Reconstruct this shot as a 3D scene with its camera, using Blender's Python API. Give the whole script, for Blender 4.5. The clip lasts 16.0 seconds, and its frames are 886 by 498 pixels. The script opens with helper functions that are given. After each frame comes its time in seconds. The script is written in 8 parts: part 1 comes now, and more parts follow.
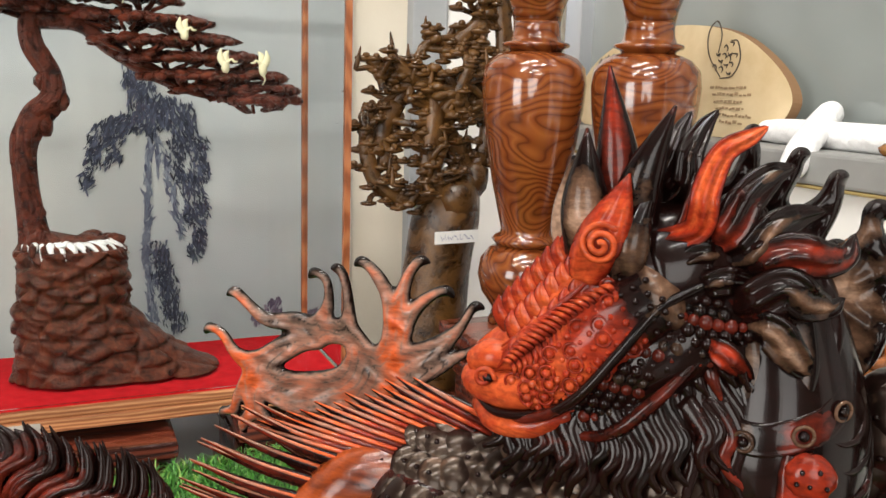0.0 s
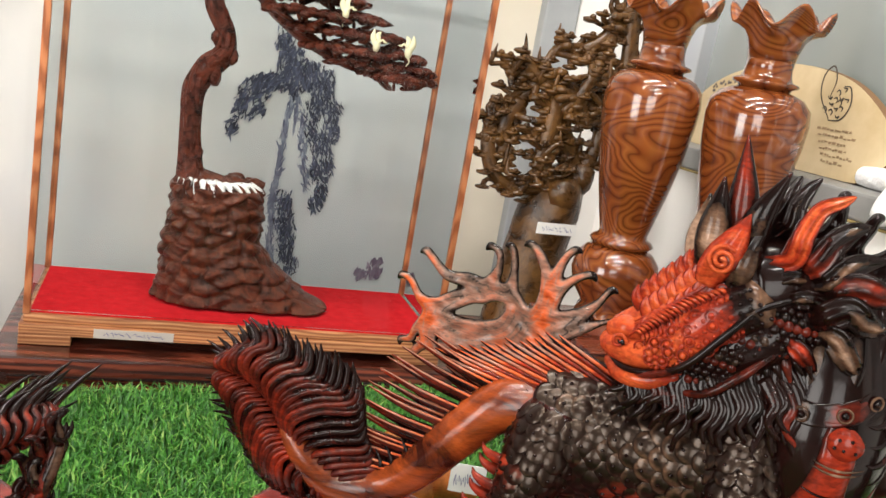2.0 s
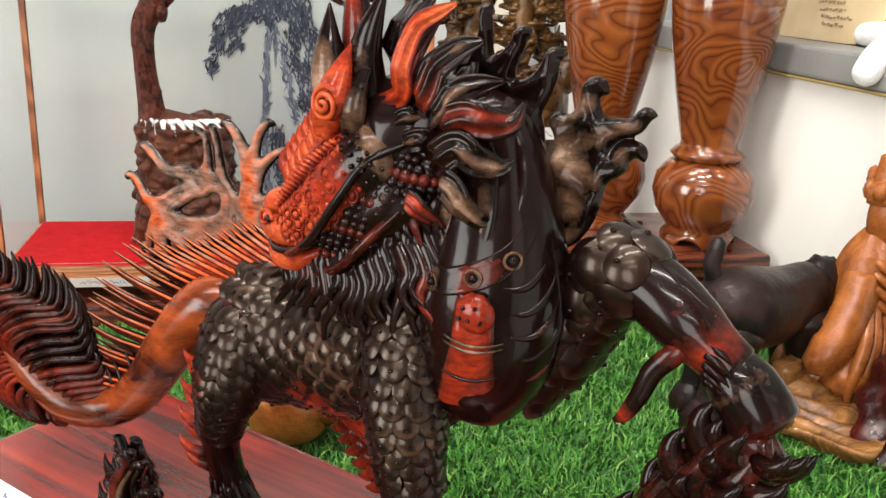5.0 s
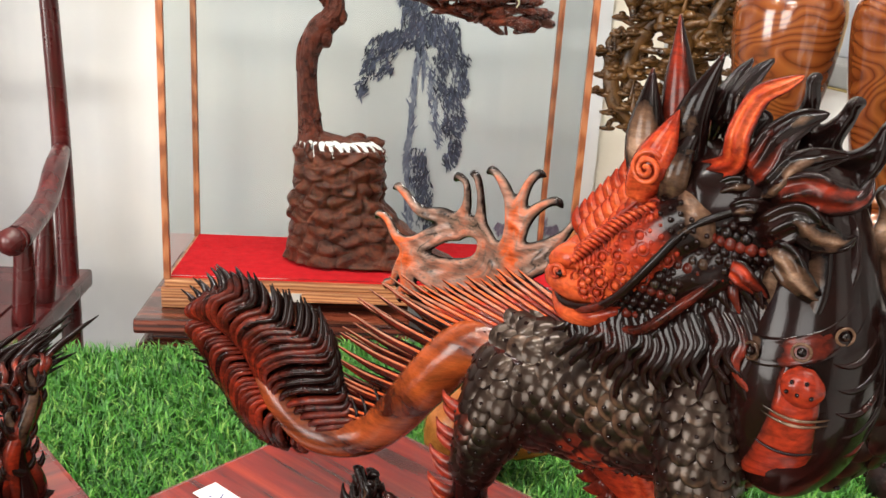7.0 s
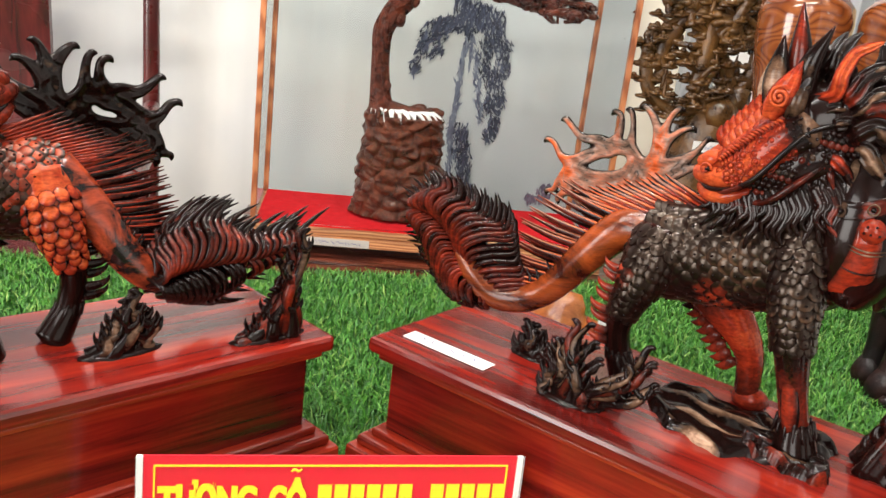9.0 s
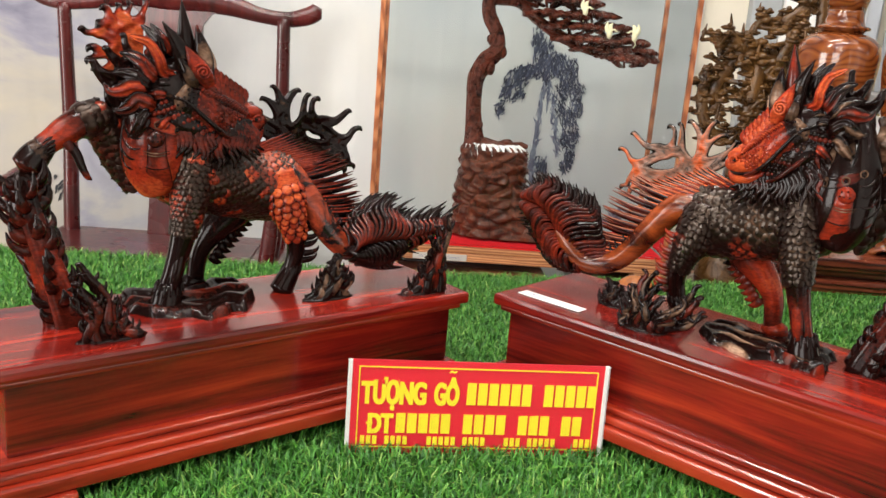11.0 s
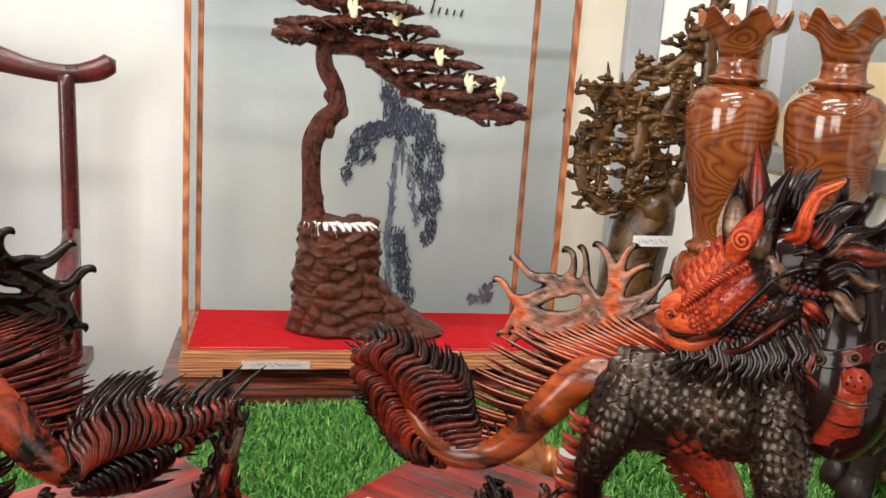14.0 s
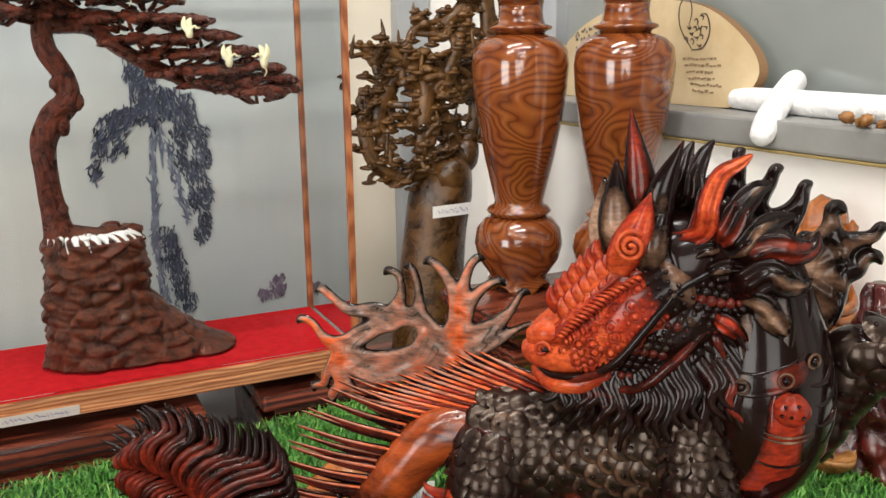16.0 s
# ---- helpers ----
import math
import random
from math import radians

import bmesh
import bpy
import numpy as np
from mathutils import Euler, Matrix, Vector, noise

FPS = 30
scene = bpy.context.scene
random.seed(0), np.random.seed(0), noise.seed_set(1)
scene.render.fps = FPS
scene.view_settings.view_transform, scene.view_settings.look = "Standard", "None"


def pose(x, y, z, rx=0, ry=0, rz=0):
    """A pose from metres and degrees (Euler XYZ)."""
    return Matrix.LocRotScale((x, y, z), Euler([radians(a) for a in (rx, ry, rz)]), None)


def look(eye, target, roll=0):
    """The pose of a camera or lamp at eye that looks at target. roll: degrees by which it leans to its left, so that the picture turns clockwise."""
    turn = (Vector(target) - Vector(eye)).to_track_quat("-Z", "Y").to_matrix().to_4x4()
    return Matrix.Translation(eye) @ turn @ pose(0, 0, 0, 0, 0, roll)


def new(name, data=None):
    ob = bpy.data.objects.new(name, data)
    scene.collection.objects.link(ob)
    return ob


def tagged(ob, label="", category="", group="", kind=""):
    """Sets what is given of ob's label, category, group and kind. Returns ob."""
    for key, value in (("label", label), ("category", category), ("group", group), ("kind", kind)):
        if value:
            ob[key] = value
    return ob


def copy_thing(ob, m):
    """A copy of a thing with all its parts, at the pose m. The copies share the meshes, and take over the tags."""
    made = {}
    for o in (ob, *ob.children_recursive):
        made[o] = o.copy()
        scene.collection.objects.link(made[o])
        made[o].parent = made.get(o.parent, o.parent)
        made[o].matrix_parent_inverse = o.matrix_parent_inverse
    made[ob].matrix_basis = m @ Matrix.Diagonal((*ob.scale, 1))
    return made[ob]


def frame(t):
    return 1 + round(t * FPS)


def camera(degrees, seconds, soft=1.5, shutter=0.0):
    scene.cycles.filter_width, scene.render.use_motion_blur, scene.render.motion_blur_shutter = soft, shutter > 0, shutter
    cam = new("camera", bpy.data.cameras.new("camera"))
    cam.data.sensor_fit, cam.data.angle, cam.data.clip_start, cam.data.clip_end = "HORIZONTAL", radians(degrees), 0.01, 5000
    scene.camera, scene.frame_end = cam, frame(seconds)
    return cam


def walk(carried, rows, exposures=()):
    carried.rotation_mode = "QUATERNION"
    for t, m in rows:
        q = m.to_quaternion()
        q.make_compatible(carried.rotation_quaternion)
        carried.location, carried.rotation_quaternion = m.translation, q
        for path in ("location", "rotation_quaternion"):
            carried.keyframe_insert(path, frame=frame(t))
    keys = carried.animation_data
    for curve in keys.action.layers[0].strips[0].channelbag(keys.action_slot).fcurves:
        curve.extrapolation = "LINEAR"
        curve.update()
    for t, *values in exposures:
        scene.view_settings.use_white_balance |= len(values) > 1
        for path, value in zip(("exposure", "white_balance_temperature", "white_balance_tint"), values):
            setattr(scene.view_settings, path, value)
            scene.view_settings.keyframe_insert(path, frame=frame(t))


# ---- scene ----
cam = camera(54.2, 16.0)
PATH = [
    (0, (0.031, -0.006, 1.02), (0.829, 1.79, 0.651), 1.9),
    (0.5, (-0.015, -0.023, 1.035), (0.771, 1.768, 0.618), 3.9),
    (1, (-0.041, -0.058, 1.057), (0.684, 1.756, 0.627), 5.9),
    (1.5, (-0.051, -0.081, 1.054), (0.611, 1.758, 0.631), 8.6),
    (2, (-0.055, -0.097, 1.039), (0.591, 1.747, 0.609), 10.0),
    (2.5, (-0.029, -0.118, 1.027), (0.615, 1.721, 0.574), 7.3),
    (3, (-0.007, -0.12, 1.017), (0.629, 1.712, 0.524), 5.0),
    (3.5, (0.056, -0.101, 1.018), (0.688, 1.718, 0.48), 4.4),
    (6, (0.168, -0.098, 1.021), (0.35, 1.798, 0.41), 2.6),
    (6.5, (0.14, -0.083, 1.03), (0.274, 1.825, 0.445), 2.9),
    (7, (0.08, -0.088, 1.031), (0.262, 1.82, 0.46), 3.7),
    (7.5, (0.037, -0.113, 1.023), (0.315, 1.776, 0.426), 4.4),
    (8, (0.011, -0.17, 1.018), (0.287, 1.711, 0.397), 4.4),
    (8.5, (-0.007, -0.239, 1.015), (0.262, 1.65, 0.413), 4.8),
    (9, (-0.068, -0.268, 1.013), (0.187, 1.63, 0.436), 6.8),
    (9.5, (-0.114, -0.312, 0.988), (0.049, 1.59, 0.391), 5.5),
    (12, (-0.134, -0.599, 1.038), (-0.049, 1.363, 0.66), 4.5),
    (12.5, (-0.122, -0.527, 1.046), (0.006, 1.438, 0.695), 4.1),
    (13, (-0.103, -0.424, 1.055), (0.064, 1.539, 0.712), 3.0),
    (13.5, (-0.087, -0.287, 1.059), (0.162, 1.665, 0.697), 4.0),
    (14, (-0.069, -0.21, 1.05), (0.316, 1.714, 0.662), 3.9),
    (14.5, (-0.01, -0.166, 1.048), (0.513, 1.726, 0.666), 1.5),
    (15, (0.028, -0.128, 1.032), (0.607, 1.75, 0.664), -1.1),
    (15.5, (-0.003, -0.084, 1.041), (0.679, 1.751, 0.636), -1.3),
    (16, (-0.038, -0.063, 1.055), (0.811, 1.689, 0.596), -0.6),
]
walk(cam, [(t, look(eye, target, roll)) for t, eye, target, roll in PATH], [(0, 0.08), (1, 0.24), (2, 0.24), (3.5, 0.17), (6, 0.46), (6.7, 0.46), (7.5, 0.45), (9, 0.42), (9.7, 0.35), (12, 0.13), (13, 0.17), (14, 0.19), (14.6, 0.21), (15, 0.18), (15.5, 0.10), (16, 0.06)])

# ------- BODY

# ---------------------------------------------------------------- world and light
world = bpy.data.worlds.new("sky")
scene.world = world
world.use_nodes = True
wn = world.node_tree
sky = wn.nodes.new("ShaderNodeTexSky")
sky.sky_type = "NISHITA"
sky.sun_disc = False
sky.sun_elevation = radians(50)
sky.sun_rotation = radians(200)
wn.links.new(sky.outputs[0], wn.nodes["Background"].inputs[0])
wn.nodes["Background"].inputs[1].default_value = 0.05


def area_lamp(name, at, target, sx, sy, watts, tint):
    lamp = bpy.data.lights.new(name, "AREA")
    lamp.shape, lamp.size, lamp.size_y, lamp.energy, lamp.color = "RECTANGLE", sx, sy, watts, tint
    ob = new(name, lamp)
    ob.matrix_world = look(at, target)
    return ob


# daylight through the open shop front behind the camera, and the ceiling tubes
area_lamp("shopfront_daylight", (-2.15, -3.3, 1.6), (0.1, 0.6, 0.8), 1.7, 2.1, 75, (1.0, 0.955, 0.90))
# added fill from an unseen side opening, to brighten the half wall
area_lamp("added_side_fill", (-3.32, -0.75, 1.15), (0.6, 0.4, 0.8), 1.3, 1.9, 76, (1.0, 0.955, 0.90))
TUBES = [(-1.3, -0.15), (0.15, -0.1), (0.0, 0.72), (-0.6, -1.1), (-0.6, -2.2)]
for tx, ty in TUBES:
    area_lamp("tube_light_lamp", (tx, ty, 2.83), (tx, ty, 0), 1.1, 0.07, 19.5, (1.0, 0.95, 0.88))

# ---------------------------------------------------------------- materials


def material(name, base=(0.8, 0.8, 0.8), rough=0.5, metal=0.0, coat=0.0, coat_rough=0.1):
    m = bpy.data.materials.new(name)
    m.use_nodes = True
    b = m.node_tree.nodes["Principled BSDF"]
    b.inputs["Base Color"].default_value = (*base, 1)
    b.inputs["Roughness"].default_value = rough
    b.inputs["Metallic"].default_value = metal
    b.inputs["Coat Weight"].default_value = coat
    b.inputs["Coat Roughness"].default_value = coat_rough
    return m


def node(m, kind, **values):
    n = m.node_tree.nodes.new(kind)
    for key, value in values.items():
        n.inputs[key.replace("_", " ")].default_value = value
    return n


def link(m, a, b):
    m.node_tree.links.new(a, b)


def coords(m, scale=(1, 1, 1), turn=(0, 0, 0)):
    tc = m.node_tree.nodes.new("ShaderNodeTexCoord")
    mp = m.node_tree.nodes.new("ShaderNodeMapping")
    mp.inputs["Scale"].default_value = scale
    mp.inputs["Rotation"].default_value = [radians(a) for a in turn]
    link(m, tc.outputs["Object"], mp.inputs["Vector"])
    return mp.outputs["Vector"]


def ramp(m, fac, *stops):
    r = m.node_tree.nodes.new("ShaderNodeValToRGB")
    els = r.color_ramp.elements
    els[0].position, els[1].position = stops[0][0], stops[-1][0]
    els[0].color, els[1].color = (*stops[0][1][:3], 1), (*stops[-1][1][:3], 1)
    for p, c in stops[1:-1]:
        els.new(p).color = (*c[:3], 1)
    link(m, fac, r.inputs["Fac"])
    return r.outputs["Color"]


def mix(m, fac, a, b):
    n = m.node_tree.nodes.new("ShaderNodeMix")
    n.data_type = "RGBA"
    if isinstance(fac, float):
        n.inputs["Factor"].default_value = fac
    else:
        link(m, fac, n.inputs["Factor"])
    for sock, value in (("A", a), ("B", b)):
        socket = [s for s in n.inputs if s.name == sock and s.type == "RGBA"][0]
        if isinstance(value, tuple):
            socket.default_value = (*value, 1)
        else:
            link(m, value, socket)
    return [s for s in n.outputs if s.type == "RGBA"][0]


def bump(m, height, strength=0.3, distance=0.002):
    b = node(m, "ShaderNodeBump", Strength=strength, Distance=distance)
    link(m, height, b.inputs["Height"])
    link(m, b.outputs["Normal"], m.node_tree.nodes["Principled BSDF"].inputs["Normal"])


def noise_tex(m, vec, scale, detail=4.0, rough=0.55, distortion=0.0):
    n = node(m, "ShaderNodeTexNoise", Scale=scale, Detail=detail, Roughness=rough, Distortion=distortion)
    link(m, vec, n.inputs["Vector"])
    return n.outputs["Fac"]


def base_from(m, colour):
    link(m, colour, m.node_tree.nodes["Principled BSDF"].inputs["Base Color"])


def rough_from(m, fac, lo, hi):
    r = node(m, "ShaderNodeMapRange", To_Min=lo, To_Max=hi)
    link(m, fac, r.inputs["Value"])
    link(m, r.outputs[0], m.node_tree.nodes["Principled BSDF"].inputs["Roughness"])


def wood(name, dark, mid, light, scale=(1, 1, 1), turn=(0, 0, 0), rough=0.3, coat=0.3, grain=1.0, rings=14.0, bumpy=0.08):
    """Streaky timber: long figure along local x, fine pores, patchy gloss."""
    m = material(name, mid, rough, coat=coat)
    vec = coords(m, scale, turn)
    warp = noise_tex(m, vec, 3.0, 3)
    wv = node(m, "ShaderNodeTexWave", Scale=rings, Distortion=7.0 * grain, Detail=3.0, Detail_Scale=1.2)
    wv.bands_direction = "Z"
    link(m, vec, wv.inputs["Vector"])
    c = ramp(m, wv.outputs["Fac"], (0.15, dark), (0.55, mid), (0.95, light))
    patch = ramp(m, warp, (0.35, (0.45, 0.42, 0.42)), (0.65, (1.15, 1.1, 1.05)))
    mul = m.node_tree.nodes.new("ShaderNodeMix")
    mul.data_type, mul.blend_type = "RGBA", "MULTIPLY"
    mul.inputs["Factor"].default_value = 0.8
    socks = [s for s in mul.inputs if s.type == "RGBA"]
    link(m, c, socks[0])
    link(m, patch, socks[1])
    base_from(m, [s for s in mul.outputs if s.type == "RGBA"][0])
    pores = noise_tex(m, coords(m, (scale[0] * 12, scale[1] * 160, scale[2] * 160), turn), 3.0, 2)
    rough_from(m, warp, rough * 0.7, rough * 1.4)
    bump(m, pores, bumpy, 0.001)
    return m


def rosewood(name, dark, mid, light, rough=0.2, grain=(1.6, 26, 26)):
    """Polished rosewood: long soft dark streaks, fine pores."""
    m = material(name, mid, rough, coat=0.25, coat_rough=0.08)
    streak = noise_tex(m, coords(m, grain), 2.2, 5, 0.6, 0.5)
    cloud = noise_tex(m, coords(m, (2, 6, 6)), 2.0, 3)
    c = ramp(m, streak, (0.32, dark), (0.52, mid), (0.75, light))
    base_from(m, mix(m, ramp(m, cloud, (0.4, (0, 0, 0)), (0.75, (0.75, 0.75, 0.75))), c, dark))
    rough_from(m, cloud, rough * 0.8, rough * 1.3)
    bump(m, noise_tex(m, coords(m, (14, 220, 220)), 3.0, 2), 0.06, 0.001)
    return m


ROSEWOOD = rosewood("rosewood", (0.028, 0.003, 0.003), (0.225, 0.012, 0.007), (0.44, 0.036, 0.012))
# lighter orange copy for plinth edges: their lit look is put into the colour
ROSEWOOD_EDGE = rosewood("rosewood_lit_edge", (0.10, 0.008, 0.005), (0.40, 0.033, 0.012), (0.58, 0.080, 0.026))
CHAIRWOOD = rosewood("chair_rosewood", (0.03, 0.004, 0.004), (0.085, 0.009, 0.009), (0.14, 0.018, 0.016), 0.26, (26, 26, 1.6))
STOOLWOOD = wood("stool_wood", (0.035, 0.007, 0.004), (0.125, 0.024, 0.012), (0.19, 0.045, 0.022), (1.0, 8, 8), rough=0.26, coat=0.4, rings=4)
OAK = wood("pale_case_wood", (0.32, 0.120, 0.045), (0.50, 0.215, 0.088), (0.60, 0.30, 0.135), (1.0, 10, 10), rough=0.42, coat=0.1, rings=6)
POSTWOOD = wood("orange_post_wood", (0.26, 0.075, 0.022), (0.4, 0.13, 0.045), (0.48, 0.18, 0.07), (9, 9, 1.2), rough=0.4, coat=0.1, rings=5)


def vase_wood():
    m = material("turned_vase_wood", (0.3, 0.1, 0.03), 0.17, coat=0.6, coat_rough=0.05)
    vec = coords(m, (1, 1, 1.5))
    warp = noise_tex(m, vec, 5.2, 2, 0.4, 0.7)
    rings = m.node_tree.nodes.new("ShaderNodeMath")
    rings.operation = "MULTIPLY"
    rings.inputs[1].default_value = 30.0
    link(m, warp, rings.inputs[0])
    wave = m.node_tree.nodes.new("ShaderNodeMath")
    wave.operation = "FRACT"
    link(m, rings.outputs[0], wave.inputs[0])
    tri = m.node_tree.nodes.new("ShaderNodeMath")
    tri.operation = "PINGPONG"
    tri.inputs[1].default_value = 0.5
    link(m, rings.outputs[0], tri.inputs[0])
    c = ramp(m, tri.outputs[0], (0.0, (0.105, 0.024, 0.007)), (0.14, (0.190, 0.050, 0.013)), (0.5, (0.285, 0.088, 0.022)))
    big = noise_tex(m, vec, 5.0, 3)
    tone = ramp(m, big, (0.3, (0.62, 0.5, 0.45)), (0.7, (1.12, 1.08, 1.0)))
    mul = m.node_tree.nodes.new("ShaderNodeMix")
    mul.data_type, mul.blend_type = "RGBA", "MULTIPLY"
    mul.inputs["Factor"].default_value = 0.85
    socks = [s for s in mul.inputs if s.type == "RGBA"]
    link(m, c, socks[0])
    link(m, tone, socks[1])
    base_from(m, [s for s in mul.outputs if s.type == "RGBA"][0])
    return m


VASEWOOD = vase_wood()


def carved(name, dark, light, lo, hi, rough=0.22, scale=16.0, coat=0.5, fine=0.25, stretch=(1, 1, 1), spec=0.42, relief=(150.0, 0.28, 0.0009)):
    """Lacquered carving wood in which dark heartwood and bright sapwood run into each other."""
    m = material(name, dark, rough, coat=coat * 0.3, coat_rough=0.06)
    vec = coords(m, stretch)
    n = noise_tex(m, vec, scale, 7, 0.66, 0.7)
    fine_n = noise_tex(m, coords(m, (stretch[0] * 60, stretch[1] * 300, stretch[2] * 300)), 2.0, 3)
    c = ramp(m, n, (lo, dark), (hi, light))
    c2 = mix(m, ramp(m, fine_n, (0.45, (0, 0, 0)), (0.7, (fine, fine, fine))), c, tuple(v * 0.35 for v in dark))
    base_from(m, c2)
    rough_from(m, n, rough * 0.7, rough * 1.3)
    m.node_tree.nodes["Principled BSDF"].inputs["Specular IOR Level"].default_value = spec
    bump(m, noise_tex(m, vec, relief[0], 6, 0.65), relief[1], relief[2])
    return m


def painted_wood(name, coat, spec, lo, hi):
    """Statue wood whose heart is black, with grey sapwood, which also stands in for sheen, on one side of it and red to
    orange on the other.
    """
    m = material(name, (0.01, 0.006, 0.005), 0.16, coat=coat, coat_rough=0.08)
    vec = coords(m, (1, 1, 1))
    n = noise_tex(m, vec, 30.0, 6, 0.62, 0.6)
    fine = noise_tex(m, coords(m, (60, 300, 300)), 2.0, 3)
    mottle = noise_tex(m, vec, 260.0, 3, 0.6, 0.5)
    at = node(m, "ShaderNodeAttribute")
    at.attribute_name = "tone"
    shake = node(m, "ShaderNodeMapRange")
    link(m, n, shake.inputs["Value"])
    for key, v in (("From Min", 0.25), ("From Max", 0.75), ("To Min", -0.22), ("To Max", 0.22)):
        shake.inputs[key].default_value = v
    add = node(m, "ShaderNodeMath")
    add.operation = "ADD"
    link(m, at.outputs["Fac"], add.inputs[0])
    link(m, shake.outputs["Result"], add.inputs[1])
    speck = node(m, "ShaderNodeMapRange", From_Min=0.3, From_Max=0.7, To_Min=-0.11, To_Max=0.07)
    link(m, mottle, speck.inputs["Value"])
    more = node(m, "ShaderNodeMath")
    more.operation = "ADD"
    link(m, add.outputs[0], more.inputs[0])
    link(m, speck.outputs["Result"], more.inputs[1])
    half = node(m, "ShaderNodeMath")
    half.operation = "MULTIPLY_ADD"
    half.inputs[1].default_value = 1 / 3
    half.inputs[2].default_value = 1 / 3
    link(m, more.outputs[0], half.inputs[0])
    c = ramp(m, half.outputs[0], (0.01, (0.40, 0.25, 0.17)), (0.12, (0.120, 0.064, 0.038)), (0.225, (0.0030, 0.0020, 0.0017)), (0.39, (0.0095, 0.0028, 0.0020)), (0.48, (0.115, 0.014, 0.007)), (0.555, (0.30, 0.026, 0.009)), (0.66, (0.62, 0.112, 0.030)), (0.78, (0.38, 0.155, 0.100)), (0.88, (0.21, 0.130, 0.098)), (0.94, (0.085, 0.056, 0.045)), (1.0, (0.006, 0.004, 0.003)))
    c2 = mix(m, ramp(m, fine, (0.42, (0, 0, 0)), (0.66, (0.42, 0.42, 0.42))), c, (0.012, 0.003, 0.003))
    base_from(m, c2)
    rough_from(m, n, lo, hi)
    m.node_tree.nodes["Principled BSDF"].inputs["Specular IOR Level"].default_value = spec
    bump(m, noise_tex(m, vec, 70.0, 2, 0.5), 0.16, 0.002)
    return m


K_PAINT = painted_wood("kirin_wood", 0.23, 0.10, 0.16, 0.30)
K_SCALE = painted_wood("kirin_scale_wood", 0.18, 0.34, 0.24, 0.38)
K_SCALE.node_tree.nodes["Principled BSDF"].inputs["Specular Tint"].default_value = (1.0, 0.74, 0.56, 1)
K_TAN = carved("kirin_tail_wood", (0.035, 0.006, 0.003), (0.33, 0.062, 0.013), 0.34, 0.62, 0.2, 20, stretch=(1, 1, 3))
K_MIX = carved("kirin_mixed_wood", (0.008, 0.005, 0.005), (0.50, 0.07, 0.025), 0.46, 0.62, 0.18, 24)

PINEWOOD = carved("pine_carving_wood", (0.014, 0.003, 0.002), (0.21, 0.040, 0.014), 0.34, 0.70, 0.28, 60, 0.5, spec=0.32, relief=(130.0, 1.0, 0.006))
ROCKWOOD = carved("carved_rock_wood", (0.018, 0.006, 0.004), (0.20, 0.050, 0.020), 0.34, 0.70, 0.30, 60, 0.6, spec=0.3, relief=(130.0, 0.9, 0.005))
ROOTWOOD = carved("root_carving_wood", (0.018, 0.008, 0.003), (0.17, 0.078, 0.020), 0.34, 0.72, 0.28, 30, 0.15, relief=(80.0, 0.5, 0.003))
HONEYWOOD = carved("honey_carving_wood", (0.13, 0.030, 0.006), (0.46, 0.15, 0.034), 0.3, 0.68, 0.2, 26, 0.5, relief=(60.0, 0.5, 0.003))
DARKCARVE = carved("ebony_carving_wood", (0.008, 0.006, 0.006), (0.040, 0.012, 0.009), 0.45, 0.8, 0.34, 22, 0.3, spec=0.2, relief=(90.0, 0.5, 0.003))
REDCARVE = carved("red_carving_wood", (0.025, 0.004, 0.004), (0.16, 0.016, 0.010), 0.4, 0.75, 0.22, 10, 0.5)
DRIFTWOOD = carved("yellow_driftwood", (0.075, 0.026, 0.008), (0.40, 0.185, 0.055), 0.34, 0.62, 0.26, 26, 0.4, stretch=(1, 2.4, 1), relief=(60.0, 0.5, 0.003))
BONE = material("cream_inlay", (0.82, 0.76, 0.5), 0.45)
WHITE_INLAY = material("white_inlay", (0.82, 0.82, 0.8), 0.4)


def felt():
    m = material("red_felt", (0.55, 0.012, 0.016), 0.95)
    m.node_tree.nodes["Principled BSDF"].inputs["Specular IOR Level"].default_value = 0.1
    n = noise_tex(m, coords(m), 60.0, 5, 0.7)
    base_from(m, ramp(m, n, (0.3, (0.42, 0.006, 0.011)), (0.7, (0.62, 0.016, 0.022))))
    bump(m, noise_tex(m, coords(m), 900.0, 2), 0.4, 0.001)
    return m


FELT = felt()


def turf():
    m = material("turf_blades", (0.05, 0.2, 0.02), 0.55)
    g = m.node_tree.nodes.new("ShaderNodeNewGeometry")
    c = ramp(m, g.outputs["Random Per Island"], (0.0, (0.016, 0.085, 0.010)), (0.5, (0.042, 0.195, 0.018)), (0.85, (0.095, 0.31, 0.030)), (1.0, (0.26, 0.40, 0.09)))
    base_from(m, c)
    m.node_tree.nodes["Principled BSDF"].inputs["Subsurface Weight"].default_value = 0.0
    return m


TURF = turf()
TURF_BACK = material("turf_backing", (0.012, 0.055, 0.008), 0.9)


def plaster(name, a, b, scale=3.0, rough=0.75):
    m = material(name, a, rough)
    n = noise_tex(m, coords(m), scale, 6, 0.6)
    base_from(m, ramp(m, n, (0.3, a), (0.7, b)))
    bump(m, noise_tex(m, coords(m), 160.0, 3), 0.15, 0.001)
    return m


